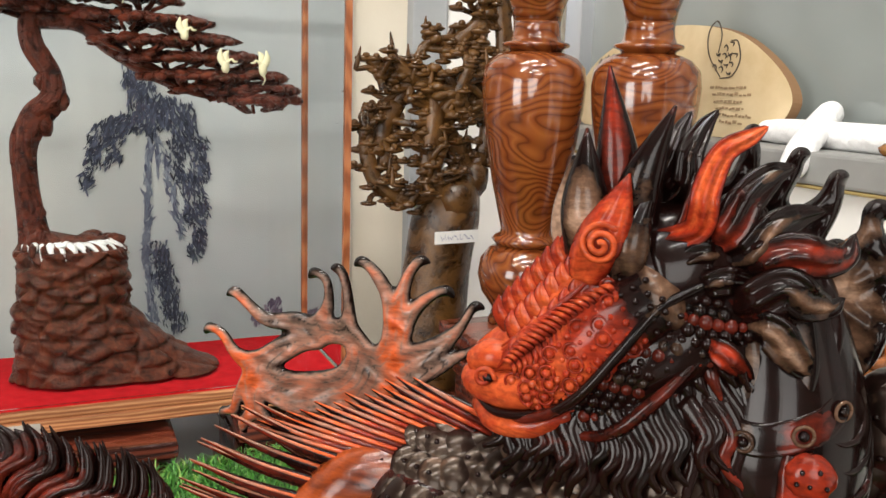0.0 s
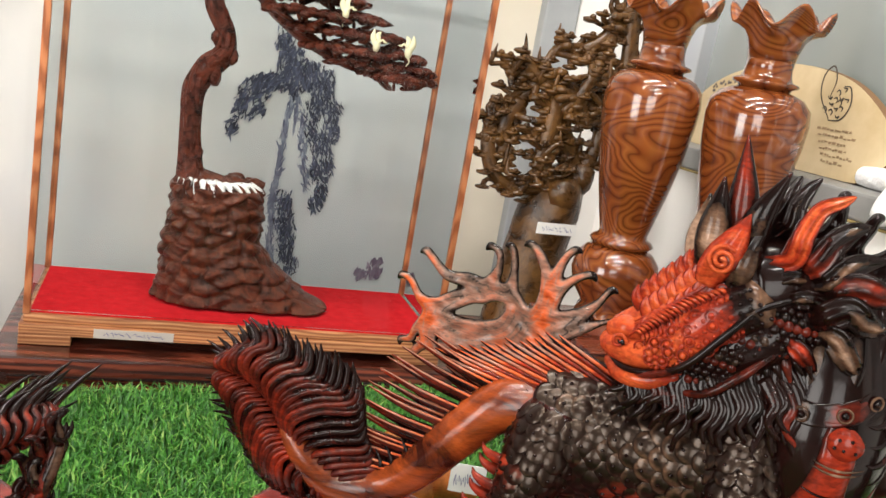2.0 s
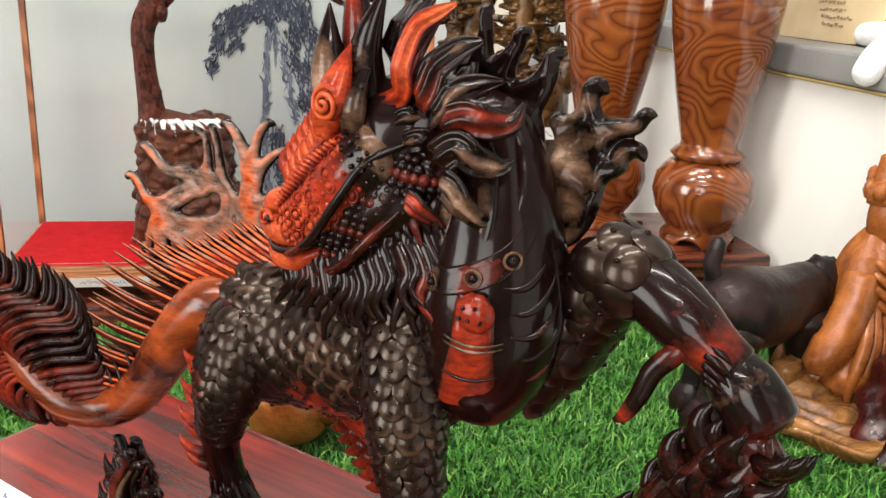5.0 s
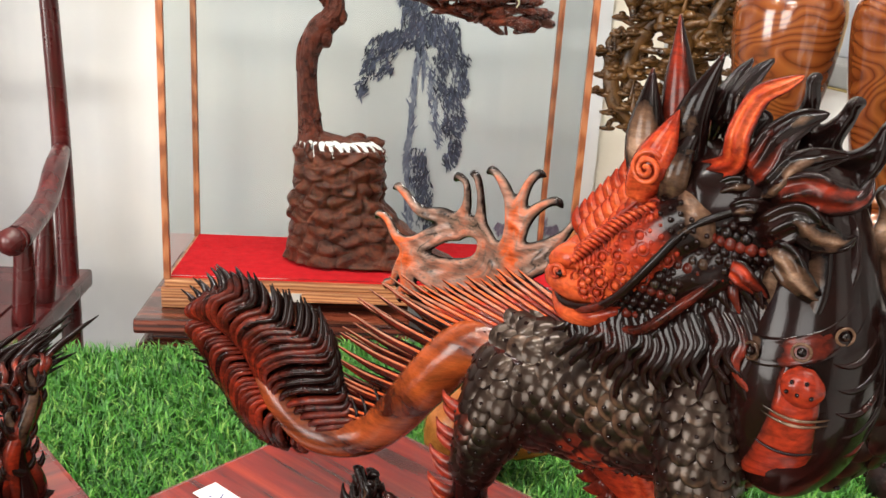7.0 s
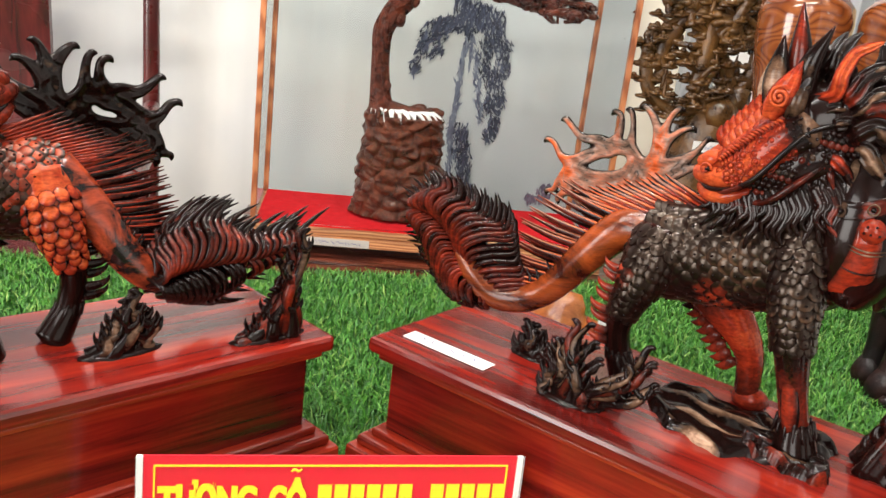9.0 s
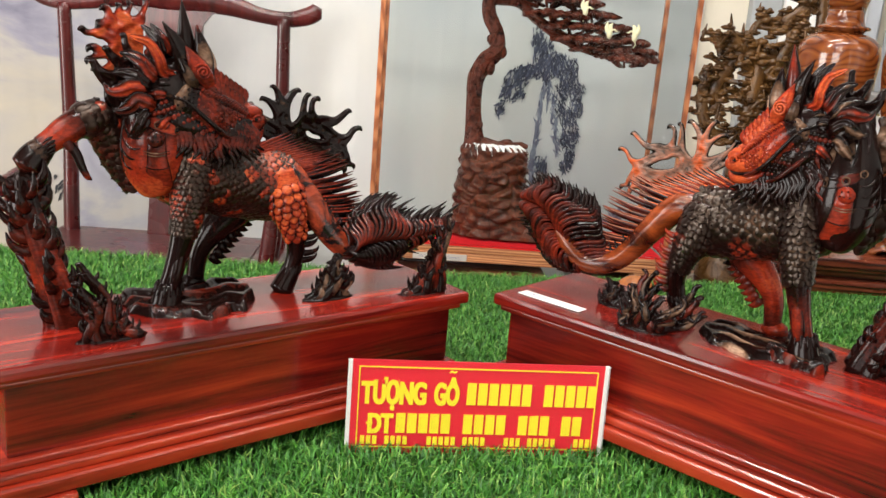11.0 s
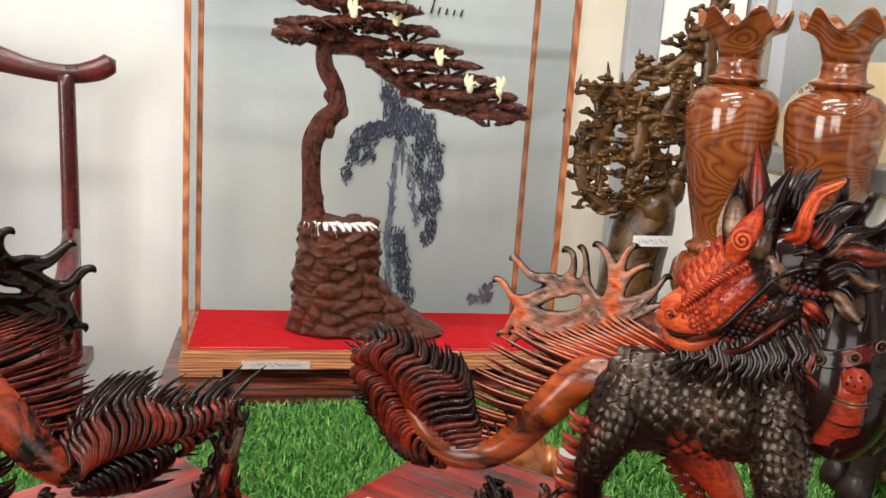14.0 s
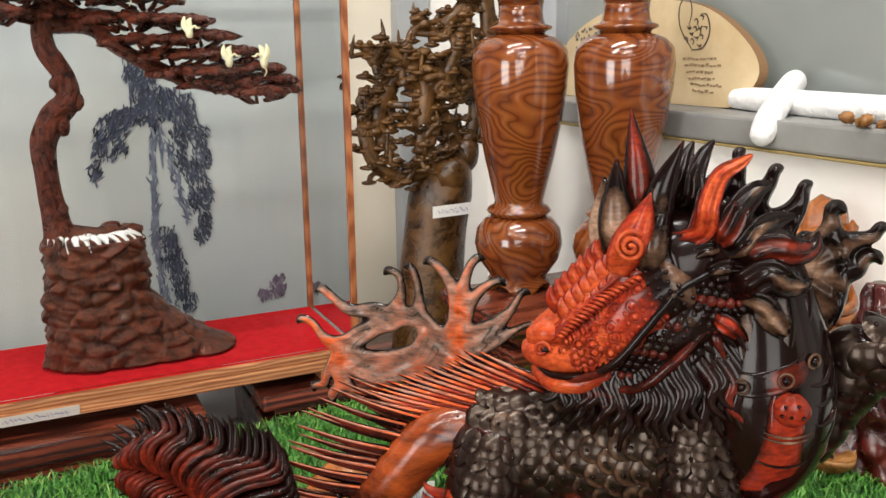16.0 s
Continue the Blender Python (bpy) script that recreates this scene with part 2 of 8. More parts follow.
def mural_paper():
    """A printed ink-wash landscape: soft grey-blue and warm clouds on off-white, creased by hanging."""
    m = material("printed_mural", (0.75, 0.76, 0.77), 0.55)
    vec = coords(m)
    a = noise_tex(m, coords(m, (1.3, 1, 2.4)), 2.3, 6, 0.55, 0.5)
    c = ramp(m, a, (0.36, (0.13, 0.12, 0.18)), (0.45, (0.25, 0.24, 0.30)), (0.52, (0.38, 0.35, 0.32)), (0.66, (0.44, 0.39, 0.31)))
    grad = m.node_tree.nodes.new("ShaderNodeSeparateXYZ")
    link(m, vec, grad.inputs[0])
    warm = node(m, "ShaderNodeMapRange", From_Min=-0.50, From_Max=-0.95, To_Min=0.0, To_Max=1.0)
    link(m, grad.outputs["X"], warm.inputs["Value"])
    plain = ramp(m, noise_tex(m, coords(m, (1, 1, 0.6)), 2.6, 5), (0.33, (0.47, 0.49, 0.51)), (0.5, (0.58, 0.59, 0.59)), (0.68, (0.66, 0.64, 0.60)))
    base_from(m, mix(m, warm.outputs[0], plain, c))
    wrinkle = noise_tex(m, coords(m, (7, 1, 0.5)), 2.0, 2)
    bump(m, wrinkle, 0.25, 0.02)
    return m


MURAL = mural_paper()
CREAM_WALL = plaster("cream_wall", (0.68, 0.62, 0.5), (0.78, 0.73, 0.62))
WHITE_WALL = plaster("white_wall", (0.82, 0.81, 0.78), (0.88, 0.87, 0.84))
HALF_WALL_PAINT = plaster("half_wall_paint", (0.88, 0.86, 0.82), (0.93, 0.92, 0.89))
LEDGE_GREY = plaster("grey_ledge_paint", (0.20, 0.20, 0.195), (0.29, 0.29, 0.28), 9.0, 0.5)
ALU = material("brushed_aluminium", (0.55, 0.57, 0.6), 0.35, metal=0.7)
# unseen floor, ceiling and walls are kept dark so the lacquer mirrors little light
FLOOR_TILE = plaster("darkened_floor_tile", (0.15, 0.125, 0.105), (0.20, 0.17, 0.145), 5.0, 0.25)
GROUT = material("grout", (0.16, 0.15, 0.14), 0.9)
CEIL = plaster("dark_unseen_ceiling", (0.15, 0.14, 0.13), (0.19, 0.18, 0.165))
SIDE_WALL = plaster("dark_unseen_wall", (0.13, 0.11, 0.09), (0.18, 0.155, 0.13))
DARK_INK = material("dark_ink", (0.02, 0.02, 0.025), 0.6)
BLUE_INK = material("blue_ink", (0.04, 0.05, 0.22), 0.6)
YELLOW_PRINT = material("yellow_print", (0.90, 0.78, 0.04), 0.4)
RED_PRINT = material("red_print", (0.74, 0.024, 0.045), 0.35)
PAPER = material("white_paper", (0.8, 0.8, 0.78), 0.7)
FOAM = plaster("white_foam_wrap", (0.80, 0.80, 0.80), (0.88, 0.88, 0.88), 40.0, 0.8)
bump(FOAM, noise_tex(FOAM, coords(FOAM), 90.0, 4), 0.7, 0.006)
TUBE_GLOW = material("tube_glow", (1, 1, 1), 0.5)
TUBE_GLOW.node_tree.nodes["Principled BSDF"].inputs["Emission Color"].default_value = (1, 0.97, 0.92, 1)
TUBE_GLOW.node_tree.nodes["Principled BSDF"].inputs["Emission Strength"].default_value = 9.0


def ink_leaf(name, a, b):
    m = material(name, a, 0.6)
    g = m.node_tree.nodes.new("ShaderNodeNewGeometry")
    base_from(m, ramp(m, g.outputs["Random Per Island"], (0.0, a), (0.7, tuple(0.5 * (p + q) for p, q in zip(a, b))), (1.0, b)))
    return m


INK_LEAF = ink_leaf("printed_ink_leaves", (0.006, 0.007, 0.018), (0.13, 0.14, 0.21))
INK_PLUM = ink_leaf("printed_plum_leaves", (0.12, 0.08, 0.13), (0.3, 0.24, 0.3))


def slab_wood():
    m = material("pale_slice_wood", (0.6, 0.47, 0.28), 0.5)
    vec = coords(m)
    n = noise_tex(m, vec, 14.0, 5)
    base_from(m, ramp(m, n, (0.3, (0.50, 0.37, 0.2)), (0.7, (0.66, 0.53, 0.33))))
    bump(m, noise_tex(m, vec, 300.0, 2), 0.1, 0.001)
    return m


SLICE = slab_wood()
BARK = material("slice_bark_edge", (0.2, 0.11, 0.05), 0.8)


def pane_glass(name, tint, gloss_rough=0.03):
    """A thin pane: lets the view through and mirrors the room more at grazing angles."""
    m = bpy.data.materials.new(name)
    m.use_nodes = True
    nt = m.node_tree
    nt.nodes.remove(nt.nodes["Principled BSDF"])
    tr = nt.nodes.new("ShaderNodeBsdfTransparent")
    tr.inputs[0].default_value = (*tint, 1)
    gl = nt.nodes.new("ShaderNodeBsdfGlossy")
    gl.inputs["Roughness"].default_value = gloss_rough
    fr = nt.nodes.new("ShaderNodeFresnel")
    fr.inputs[0].default_value = 1.24
    mx = nt.nodes.new("ShaderNodeMixShader")
    nt.links.new(fr.outputs[0], mx.inputs[0])
    nt.links.new(tr.outputs[0], mx.inputs[1])
    nt.links.new(gl.outputs[0], mx.inputs[2])
    nt.links.new(mx.outputs[0], nt.nodes["Material Output"].inputs[0])
    return m


CASE_GLASS = pane_glass("case_glass", (0.855, 0.885, 0.885))
ACRYLIC = pane_glass("acrylic_sheet", (0.97, 0.97, 0.97), 0.06)
FILM_GLASS = material("grey_film_glass", (0.24, 0.27, 0.265), 0.16, coat=0.6, coat_rough=0.08)
base_from(FILM_GLASS, ramp(FILM_GLASS, noise_tex(FILM_GLASS, coords(FILM_GLASS), 2.0, 3), (0.3, (0.22, 0.245, 0.24)), (0.7, (0.33, 0.35, 0.335))))

# ---------------------------------------------------------------- mesh helpers


def part(name, bm, mat, parent=None, label="", smooth=False):
    """Links a bmesh as one mesh object, under a thing or a part where one is given."""
    me = bpy.data.meshes.new(name)
    bm.to_mesh(me)
    bm.free()
    return link_mesh(name, me, mat, parent, label, smooth)


def link_mesh(name, me, mat, parent=None, label="", smooth=False):
    for m in mat if isinstance(mat, (list, tuple)) else [mat]:
        me.materials.append(m)
    if smooth:
        me.polygons.foreach_set("use_smooth", [True] * len(me.polygons))
    ob = new(name, me)
    if parent is not None:
        ob.parent = parent
    if label:
        ob["label"] = label
    return ob


def box(x0, x1, y0, y1, z0, z1, bevel=0.003, bm=None, seg=2):
    """A block with rounded edges, added to bm or to a fresh one."""
    own = bmesh.new()
    bmesh.ops.create_cube(own, size=1.0)
    for v in own.verts:
        v.co = Vector(((x0 + x1) / 2 + v.co.x * (x1 - x0), (y0 + y1) / 2 + v.co.y * (y1 - y0), (z0 + z1) / 2 + v.co.z * (z1 - z0)))
    if bevel:
        bmesh.ops.bevel(own, geom=own.edges[:], offset=bevel, segments=seg, profile=0.6, affect="EDGES")
    if bm is None:
        return own
    me = bpy.data.meshes.new("scratch")
    own.to_mesh(me)
    own.free()
    bm.from_mesh(me)
    bpy.data.meshes.remove(me)
    return bm


def lathe(profile, seg=48, wave=None):
    """Turns a list of (radius, z) round the z axis; wave(angle, k) may bend the ring k."""
    bm = bmesh.new()
    rings = []
    for k, (r, z) in enumerate(profile):
        ring = []
        for i in range(seg):
            a = 2 * math.pi * i / seg
            dr, dz = wave(a, k) if wave else (0, 0)
            ring.append(bm.verts.new(((r + dr) * math.cos(a), (r + dr) * math.sin(a), z + dz)))
        rings.append(ring)
    for a, b in zip(rings, rings[1:]):
        for i in range(seg):
            bm.faces.new((a[i], a[(i + 1) % seg], b[(i + 1) % seg], b[i]))
    bm.faces.new(rings[0][::-1])
    bm.faces.new(rings[-1])
    return bm


def spline(points, steps=6):
    """Catmull-Rom through a few control rows, each of any length."""
    p = np.array(points, float)
    if len(p) < 3:
        return np.array([p[0] + (p[-1] - p[0]) * t for t in np.linspace(0, 1, steps + 1)])
    q = np.vstack([2 * p[0] - p[1], p, 2 * p[-1] - p[-2]])
    out = []
    for i in range(1, len(q) - 2):
        for t in np.linspace(0, 1, steps, endpoint=False):
            a, b, c, d = q[i - 1], q[i], q[i + 1], q[i + 2]
            out.append(0.5 * (2 * b + (c - a) * t + (2 * a - 5 * b + 4 * c - d) * t * t + (3 * b - a - 3 * c + d) * t**3))
    out.append(p[-1])
    return np.array(out)


class Shape:
    """Collects vertices and faces of many small solids into one mesh."""

    def __init__(self):
        self.v, self.f, self.m, self.flat, self.tone, self.count = [], [], [], [], [], 0

    def add(self, verts, faces, mat=0, smooth=True, tone=None):
        verts = np.asarray(verts, float)
        self.v.append(verts)
        self.tone.append(np.zeros(len(verts)) if tone is None else np.broadcast_to(np.asarray(tone, float), (len(verts),)))
        k = self.count
        self.f += [tuple(i + k for i in face) for face in faces]
        self.m += [mat] * len(faces)
        self.flat += [smooth] * len(faces)
        self.count += len(verts)

    def tube(self, rows, mat=0, seg=8, steps=5, flat=1.0, side=(0, 1, 0), groove=0.0, lobes=5, tone=None, edge=None):
        """Sweeps a ring along control rows of x, y, z, radius; flat squeezes it along side. Returns its centres, radii and axes."""
        rows = spline(rows, steps)
        c, r = rows[:, :3], np.maximum(rows[:, 3], 1e-4)
        t = np.gradient(c, axis=0)
        t /= np.linalg.norm(t, axis=1)[:, None] + 1e-12
        side = np.asarray(side, float)
        u = side[None] - t * (t @ side)[:, None]
        u /= np.linalg.norm(u, axis=1)[:, None] + 1e-9
        w = np.cross(t, u)
        a = np.linspace(0, 2 * np.pi, seg, endpoint=False)
        wob = 1 + groove * np.cos(a * lobes)
        ring = (np.cos(a) * wob)[None, :, None] * u[:, None] * flat + (np.sin(a) * wob)[None, :, None] * w[:, None]
        v = (c[:, None] + ring * r[:, None, None]).reshape(-1, 3)
        n = len(c)
        v = np.vstack([v, c[0] - t[0] * r[0] * 0.5, c[-1] + t[-1] * r[-1] * 0.6])
        f = []
        for k in range(n - 1):
            for i in range(seg):
                j = (i + 1) % seg
                f.append((k * seg + i, k * seg + j, (k + 1) * seg + j, (k + 1) * seg + i))
        for i in range(seg):
            j = (i + 1) % seg
            f.append((n * seg, j, i))
            f.append((n * seg + 1, (n - 1) * seg + i, (n - 1) * seg + j))
        if tone is not None:
            along = np.interp(np.linspace(0, 1, n), np.linspace(0, 1, len(tone)), tone)
            k = np.zeros(seg) if edge is None else np.abs(np.sin(a)) ** 3
            around = along[:, None] + ((edge or 0.0) - along[:, None]) * k[None]
            tone = np.concatenate([around.ravel(), [along[0], along[-1]]])
        self.add(v, f, mat, True, tone)
        return c, r, t, u * flat, w

    def ribbon(self, rows, y, thick=0.45, tone=(0, 0), edge=0.0, crease=0.25, folds=1, mat=0, steps=6, bow=0.0, k=9, streak=0.0):
        """A flat carved tongue in an upright plane: rows of x, z, half-width; creases run along its faces."""
        rows = spline([(a, 0.0, b, w) for a, b, w in rows], steps)
        c, w = rows[:, [0, 2]], np.maximum(rows[:, 3], 1e-4)
        n = len(c)
        t = np.gradient(c, axis=0)
        t /= np.linalg.norm(t, axis=1)[:, None] + 1e-12
        e = np.stack([-t[:, 1], t[:, 0]], 1)
        f01 = np.linspace(0, 1, n)
        yy = np.interp(f01, np.linspace(0, 1, len(np.atleast_1d(y))), np.atleast_1d(y)) - bow * np.sin(np.pi * f01)
        q = np.linspace(-1, 1, k)
        depth = (1 - q ** 4) * (1 - abs(crease) + crease * np.cos(2 * np.pi * q * folds)) + 0.04
        ring_q = np.concatenate([q, q[::-1][1:-1]])
        ring_d = np.concatenate([-depth, depth[::-1][1:-1]])
        seg = len(ring_q)
        v = np.empty((n, seg, 3))
        v[:, :, 0] = c[:, None, 0] + e[:, None, 0] * w[:, None] * ring_q
        v[:, :, 2] = c[:, None, 1] + e[:, None, 1] * w[:, None] * ring_q
        v[:, :, 1] = yy[:, None] + w[:, None] * thick * ring_d
        along = np.interp(f01, np.linspace(0, 1, len(tone)), tone)
        # streak follows the creases: lengthwise streaks, with groove shade put into the tone
        tn = along[:, None] + (edge - along[:, None]) * np.abs(ring_q)[None] ** 3 + streak * np.cos(2 * np.pi * folds * ring_q)[None]
        ends = np.array([[c[0, 0], yy[0], c[0, 1]], [c[-1, 0] + t[-1, 0] * w[-1], yy[-1], c[-1, 1] + t[-1, 1] * w[-1]]])
        f = []
        for i in range(n - 1):
            for j in range(seg):
                m = (j + 1) % seg
                f.append((i * seg + j, (i + 1) * seg + j, (i + 1) * seg + m, i * seg + m))
        for j in range(seg):
            m = (j + 1) % seg
            f.append((n * seg, j, m))
            f.append((n * seg + 1, (n - 1) * seg + m, (n - 1) * seg + j))
        self.add(np.vstack([v.reshape(-1, 3), ends]), f, mat, True, np.concatenate([tn.ravel(), [along[0], along[-1]]]))

    def blob(self, at, size, mat=0, seg=8, rings=5, turn=None, rough=0.0, seed=0, tone=None):
        """A lumpy ellipsoid."""
        v = [(0, 0, -1)]
        for k in range(1, rings):
            p = -math.pi / 2 + math.pi * k / rings
            for i in range(seg):
                a = 2 * math.pi * i / seg
                v.append((math.cos(p) * math.cos(a), math.cos(p) * math.sin(a), math.sin(p)))
        v.append((0, 0, 1))
        v = np.array(v)
        if rough:
            rng = np.random.RandomState(seed)
            v *= 1 + rough * (rng.rand(len(v), 1) - 0.5) * 2
        v = v * np.asarray(size, float)
        if turn is not None:
            v = v @ np.array(turn).T
        f = []
        for i in range(seg):
            j = (i + 1) % seg
            f.append((0, 1 + j, 1 + i))
            for k in range(rings - 2):
                a, b = 1 + k * seg, 1 + (k + 1) * seg
                f.append((a + i, a + j, b + j, b + i))
            a = 1 + (rings - 2) * seg
            f.append((a + i, a + j, len(v) - 1))
        self.add(v + np.asarray(at, float), f, mat, True, tone)

    def scale(self, p, n, back, r, mat=0, lift=0.45, hole=False, tone=None):
        """One overlapping carved scale: a thick tongue on the surface at p, its free edge towards back."""
        n = n / (np.linalg.norm(n) + 1e-9)
        b = back - n * (back @ n)
        b /= np.linalg.norm(b) + 1e-9
        s = np.cross(n, b)
        m = 11 if r < 0.0066 else 17
        turn = np.linspace(-165, 165, m)

        def ring_at(rho, drop=0.0):
            out = []
            for a in turn:
                ca, sa = math.cos(radians(a)), math.sin(radians(a))
                h = 0.10 + 0.72 * ((rho * ca + 1) / 2) ** 1.3 + 0.55 * (1 - rho * rho)
                out.append(p + b * r * rho * ca + s * r * 0.98 * rho * sa + n * r * (lift * h - drop))
            return out

        inner, face, top, low = ring_at(0.45), ring_at(0.84), ring_at(1.0, 0.03), [q - b * r * 0.12 for q in ring_at(1.0, 0.45)]
        ring = [(i, (i + 1) % m) for i in range(m)]
        rim = None if tone is None else [tone[0]] * (m + 1) + [tone[1] if abs(turn[i]) < 90 else tone[0] for i in range(m)] + [0.5 * tone[1]] * m
        self.add([p + n * r * lift * 1.02, *inner, *face, *top], [(0, 1 + i, 1 + j) for i, j in ring] + [(k + i, k + m + i, k + m + j, k + j) for k in (1, 1 + m) for i, j in ring], mat, True, rim)
        # sides toned black: the shade of the gaps is put into the colour
        self.add([*top, *low], [(i, m + i, m + j, j) for i, j in ring], mat, False, None if tone is None else 0.0)
        if hole:
            q = p + b * r * 0.34 + n * r * (lift * 1.06)
            self.blob(q, (r * 0.17, r * 0.17, r * 0.13), 0, 7, 3)

    def skin(self, grid, mat=0, smooth=True, tone=None):
        """A closed band of rings: grid[ring, place] of points, capped at both ends."""
        n, m = grid.shape[:2]
        v = np.vstack([grid.reshape(-1, 3), grid[0].mean(0), grid[-1].mean(0)])
        f = []
        for i in range(n - 1):
            for j in range(m):
                k = (j + 1) % m
                f.append((i * m + j, i * m + k, (i + 1) * m + k, (i + 1) * m + j))
        for j in range(m):
            k = (j + 1) % m
            f.append((n * m, k, j))
            f.append((n * m + 1, (n - 1) * m + j, (n - 1) * m + k))
        self.add(v, f, mat, smooth, tone)

    def mesh(self, name, flip=False):
        v = np.vstack(self.v)
        if flip:
            v = v * (1, -1, 1)
        me = bpy.data.meshes.new(name)
        me.from_pydata(v.tolist(), [], [face[::-1] if flip else face for face in self.f])
        me.polygons.foreach_set("material_index", self.m)
        me.polygons.foreach_set("use_smooth", self.flat)
        tone = np.concatenate(self.tone)
        if np.any(tone):
            me.attributes.new("tone", "FLOAT", "POINT").data.foreach_set("value", tone.astype(np.float32))
        return me

# ---------------------------------------------------------------- the shop room
WALL_Y, RIGHT_X, LEFT_X, FRONT_Y, ROOM_Z = 1.46, 0.93, -3.4, -3.5, 2.9
floor = tagged(part("floor", box(LEFT_X, RIGHT_X + 0.2, FRONT_Y, WALL_Y + 0.2, -0.1, -0.006, 0), GROUT), "darkened glazed floor tiles of the shop, out of view", "floor", kind="structure")
tagged(part("ceiling", box(LEFT_X, RIGHT_X + 0.2, FRONT_Y, WALL_Y + 0.2, ROOM_Z, ROOM_Z + 0.1, 0), CEIL), "darkened grey flat ceiling, out of view", "ceiling", kind="structure")
wall_back = tagged(part("wall_back", box(LEFT_X, RIGHT_X + 0.2, WALL_Y + 0.02, WALL_Y + 0.2, -0.006, ROOM_Z, 0), CREAM_WALL), "cream painted plaster wall", "wall", kind="structure")
# unseen wall; its doorway is added for the side fill lamp
lw = box(LEFT_X - 0.15, LEFT_X, FRONT_Y, -1.9, -0.006, ROOM_Z, 0)
box(LEFT_X - 0.15, LEFT_X, 0.4, WALL_Y + 0.2, -0.006, ROOM_Z, 0, lw)
box(LEFT_X - 0.15, LEFT_X, -1.9, 0.4, 2.2, ROOM_Z, 0, lw)
tagged(part("wall_left", lw, SIDE_WALL), "plain dark brown-grey plaster wall, out of view, with an added doorway", "wall", kind="structure")
# opening set narrow and far left, so the statues mirror dark wall
bm = box(LEFT_X, -3.1, FRONT_Y - 0.15, FRONT_Y, -0.006, ROOM_Z, 0)
box(-1.2, RIGHT_X + 0.2, FRONT_Y - 0.15, FRONT_Y, -0.006, ROOM_Z, 0, bm)
box(-3.1, -1.2, FRONT_Y - 0.15, FRONT_Y, 2.75, ROOM_Z, 0, bm)
tagged(part("wall_front", bm, SIDE_WALL), "darkened brown-grey wall, out of view, round the open shop front", "wall", kind="structure")
tagged(part("wall_right", box(RIGHT_X + 0.02, RIGHT_X + 0.2, FRONT_Y, WALL_Y + 0.02, -0.006, ROOM_Z, 0), WHITE_WALL), "white wall beside the display", "wall", kind="structure")
tagged(part("ground", box(-30, 30, -40, FRONT_Y - 0.15, -0.2, -0.12, 0), FLOOR_TILE), "dark paved ground outside the shop front, out of view", "ground", kind="structure")

# the printed mural sheet on the back wall
mural = tagged(part("mural", box(-3.0, 0.50, WALL_Y, WALL_Y + 0.012, 0.25, 2.6, 0), MURAL), "printed ink-wash landscape sheet on the wall", "mural", kind="structure")

# right half-wall with its painted ledge, film-covered glass above, and aluminium strips
tagged(part("half_wall", box(0.80, RIGHT_X, -1.0, WALL_Y, -0.006, 0.926, 0), HALF_WALL_PAINT), "low white plastered wall under the ledge", "half wall", kind="structure")
ledge = tagged(part("ledge", box(0.788, RIGHT_X, -1.0, WALL_Y, 0.926, 0.962, 0.004), LEDGE_GREY), "grey painted window ledge with worn edge", "ledge", kind="structure")
part("edge_strip", box(0.7865, 0.800, -1.0, WALL_Y - 0.01, 0.922, 0.9255, 0.001), material("worn_yellow_strip", (0.30, 0.22, 0.08), 0.7), ledge, "worn yellowish strip")
glass_wall = tagged(new("window_1"), "fixed window with grey filmed glass and aluminium frame", "window", kind="structure")
part("window_pane", box(RIGHT_X - 0.004, RIGHT_X + 0.012, -1.0, 1.40, 0.97, 2.4, 0), FILM_GLASS, glass_wall, "grey film-covered pane")
bm = box(RIGHT_X - 0.03, RIGHT_X + 0.015, 1.37, 1.425, 0.962, 2.42, 0.003)
box(RIGHT_X - 0.03, RIGHT_X + 0.015, -1.0, 1.37, 2.4, 2.44, 0.003, bm)
part("window_frame", bm, ALU, glass_wall)
trim = tagged(new("trim"), "aluminium and white strips along the back wall", "trim", kind="structure")
part("grey_strip", box(0.605, 0.672, WALL_Y - 0.012, WALL_Y + 0.018, 0.3, 2.6, 0.004), plaster("weathered_grey_strip", (0.30, 0.32, 0.34), (0.42, 0.44, 0.45), 6.0, 0.5), trim)
part("white_strip", box(0.676, 0.855, WALL_Y - 0.004, WALL_Y + 0.018, 0.3, 2.6, 0.003), WHITE_WALL, trim)
part("metal_strip", box(0.860, 0.895, WALL_Y - 0.02, WALL_Y + 0.018, 0.3, 2.6, 0.004), ALU, trim)

# ceiling tubes
for tx, ty in TUBES:
    lamp = tagged(new("ceiling_light"), "white tube light fixed to the ceiling", "ceiling light", "ceiling lights")
    lamp.location = (tx, ty, 0)
    part("housing", box(-0.6, 0.6, -0.05, 0.05, 2.87, 2.9, 0.006), WHITE_WALL, lamp)
    part("tube", box(-0.57, 0.57, -0.018, 0.018, 2.843, 2.868, 0.008), TUBE_GLOW, lamp, "glowing tube")

# ---------------------------------------------------------------- table with artificial turf
GRASS = 0.647
table = tagged(new("display_table"), "wooden display table under a sheet of turf", "table")
TX0, TX1, TY0 = -1.25, 0.785, -0.12


def back_edge(x):
    return 0.80 + 0.07 * max(0.0, min(1.0, (x + 0.2) / 0.6))


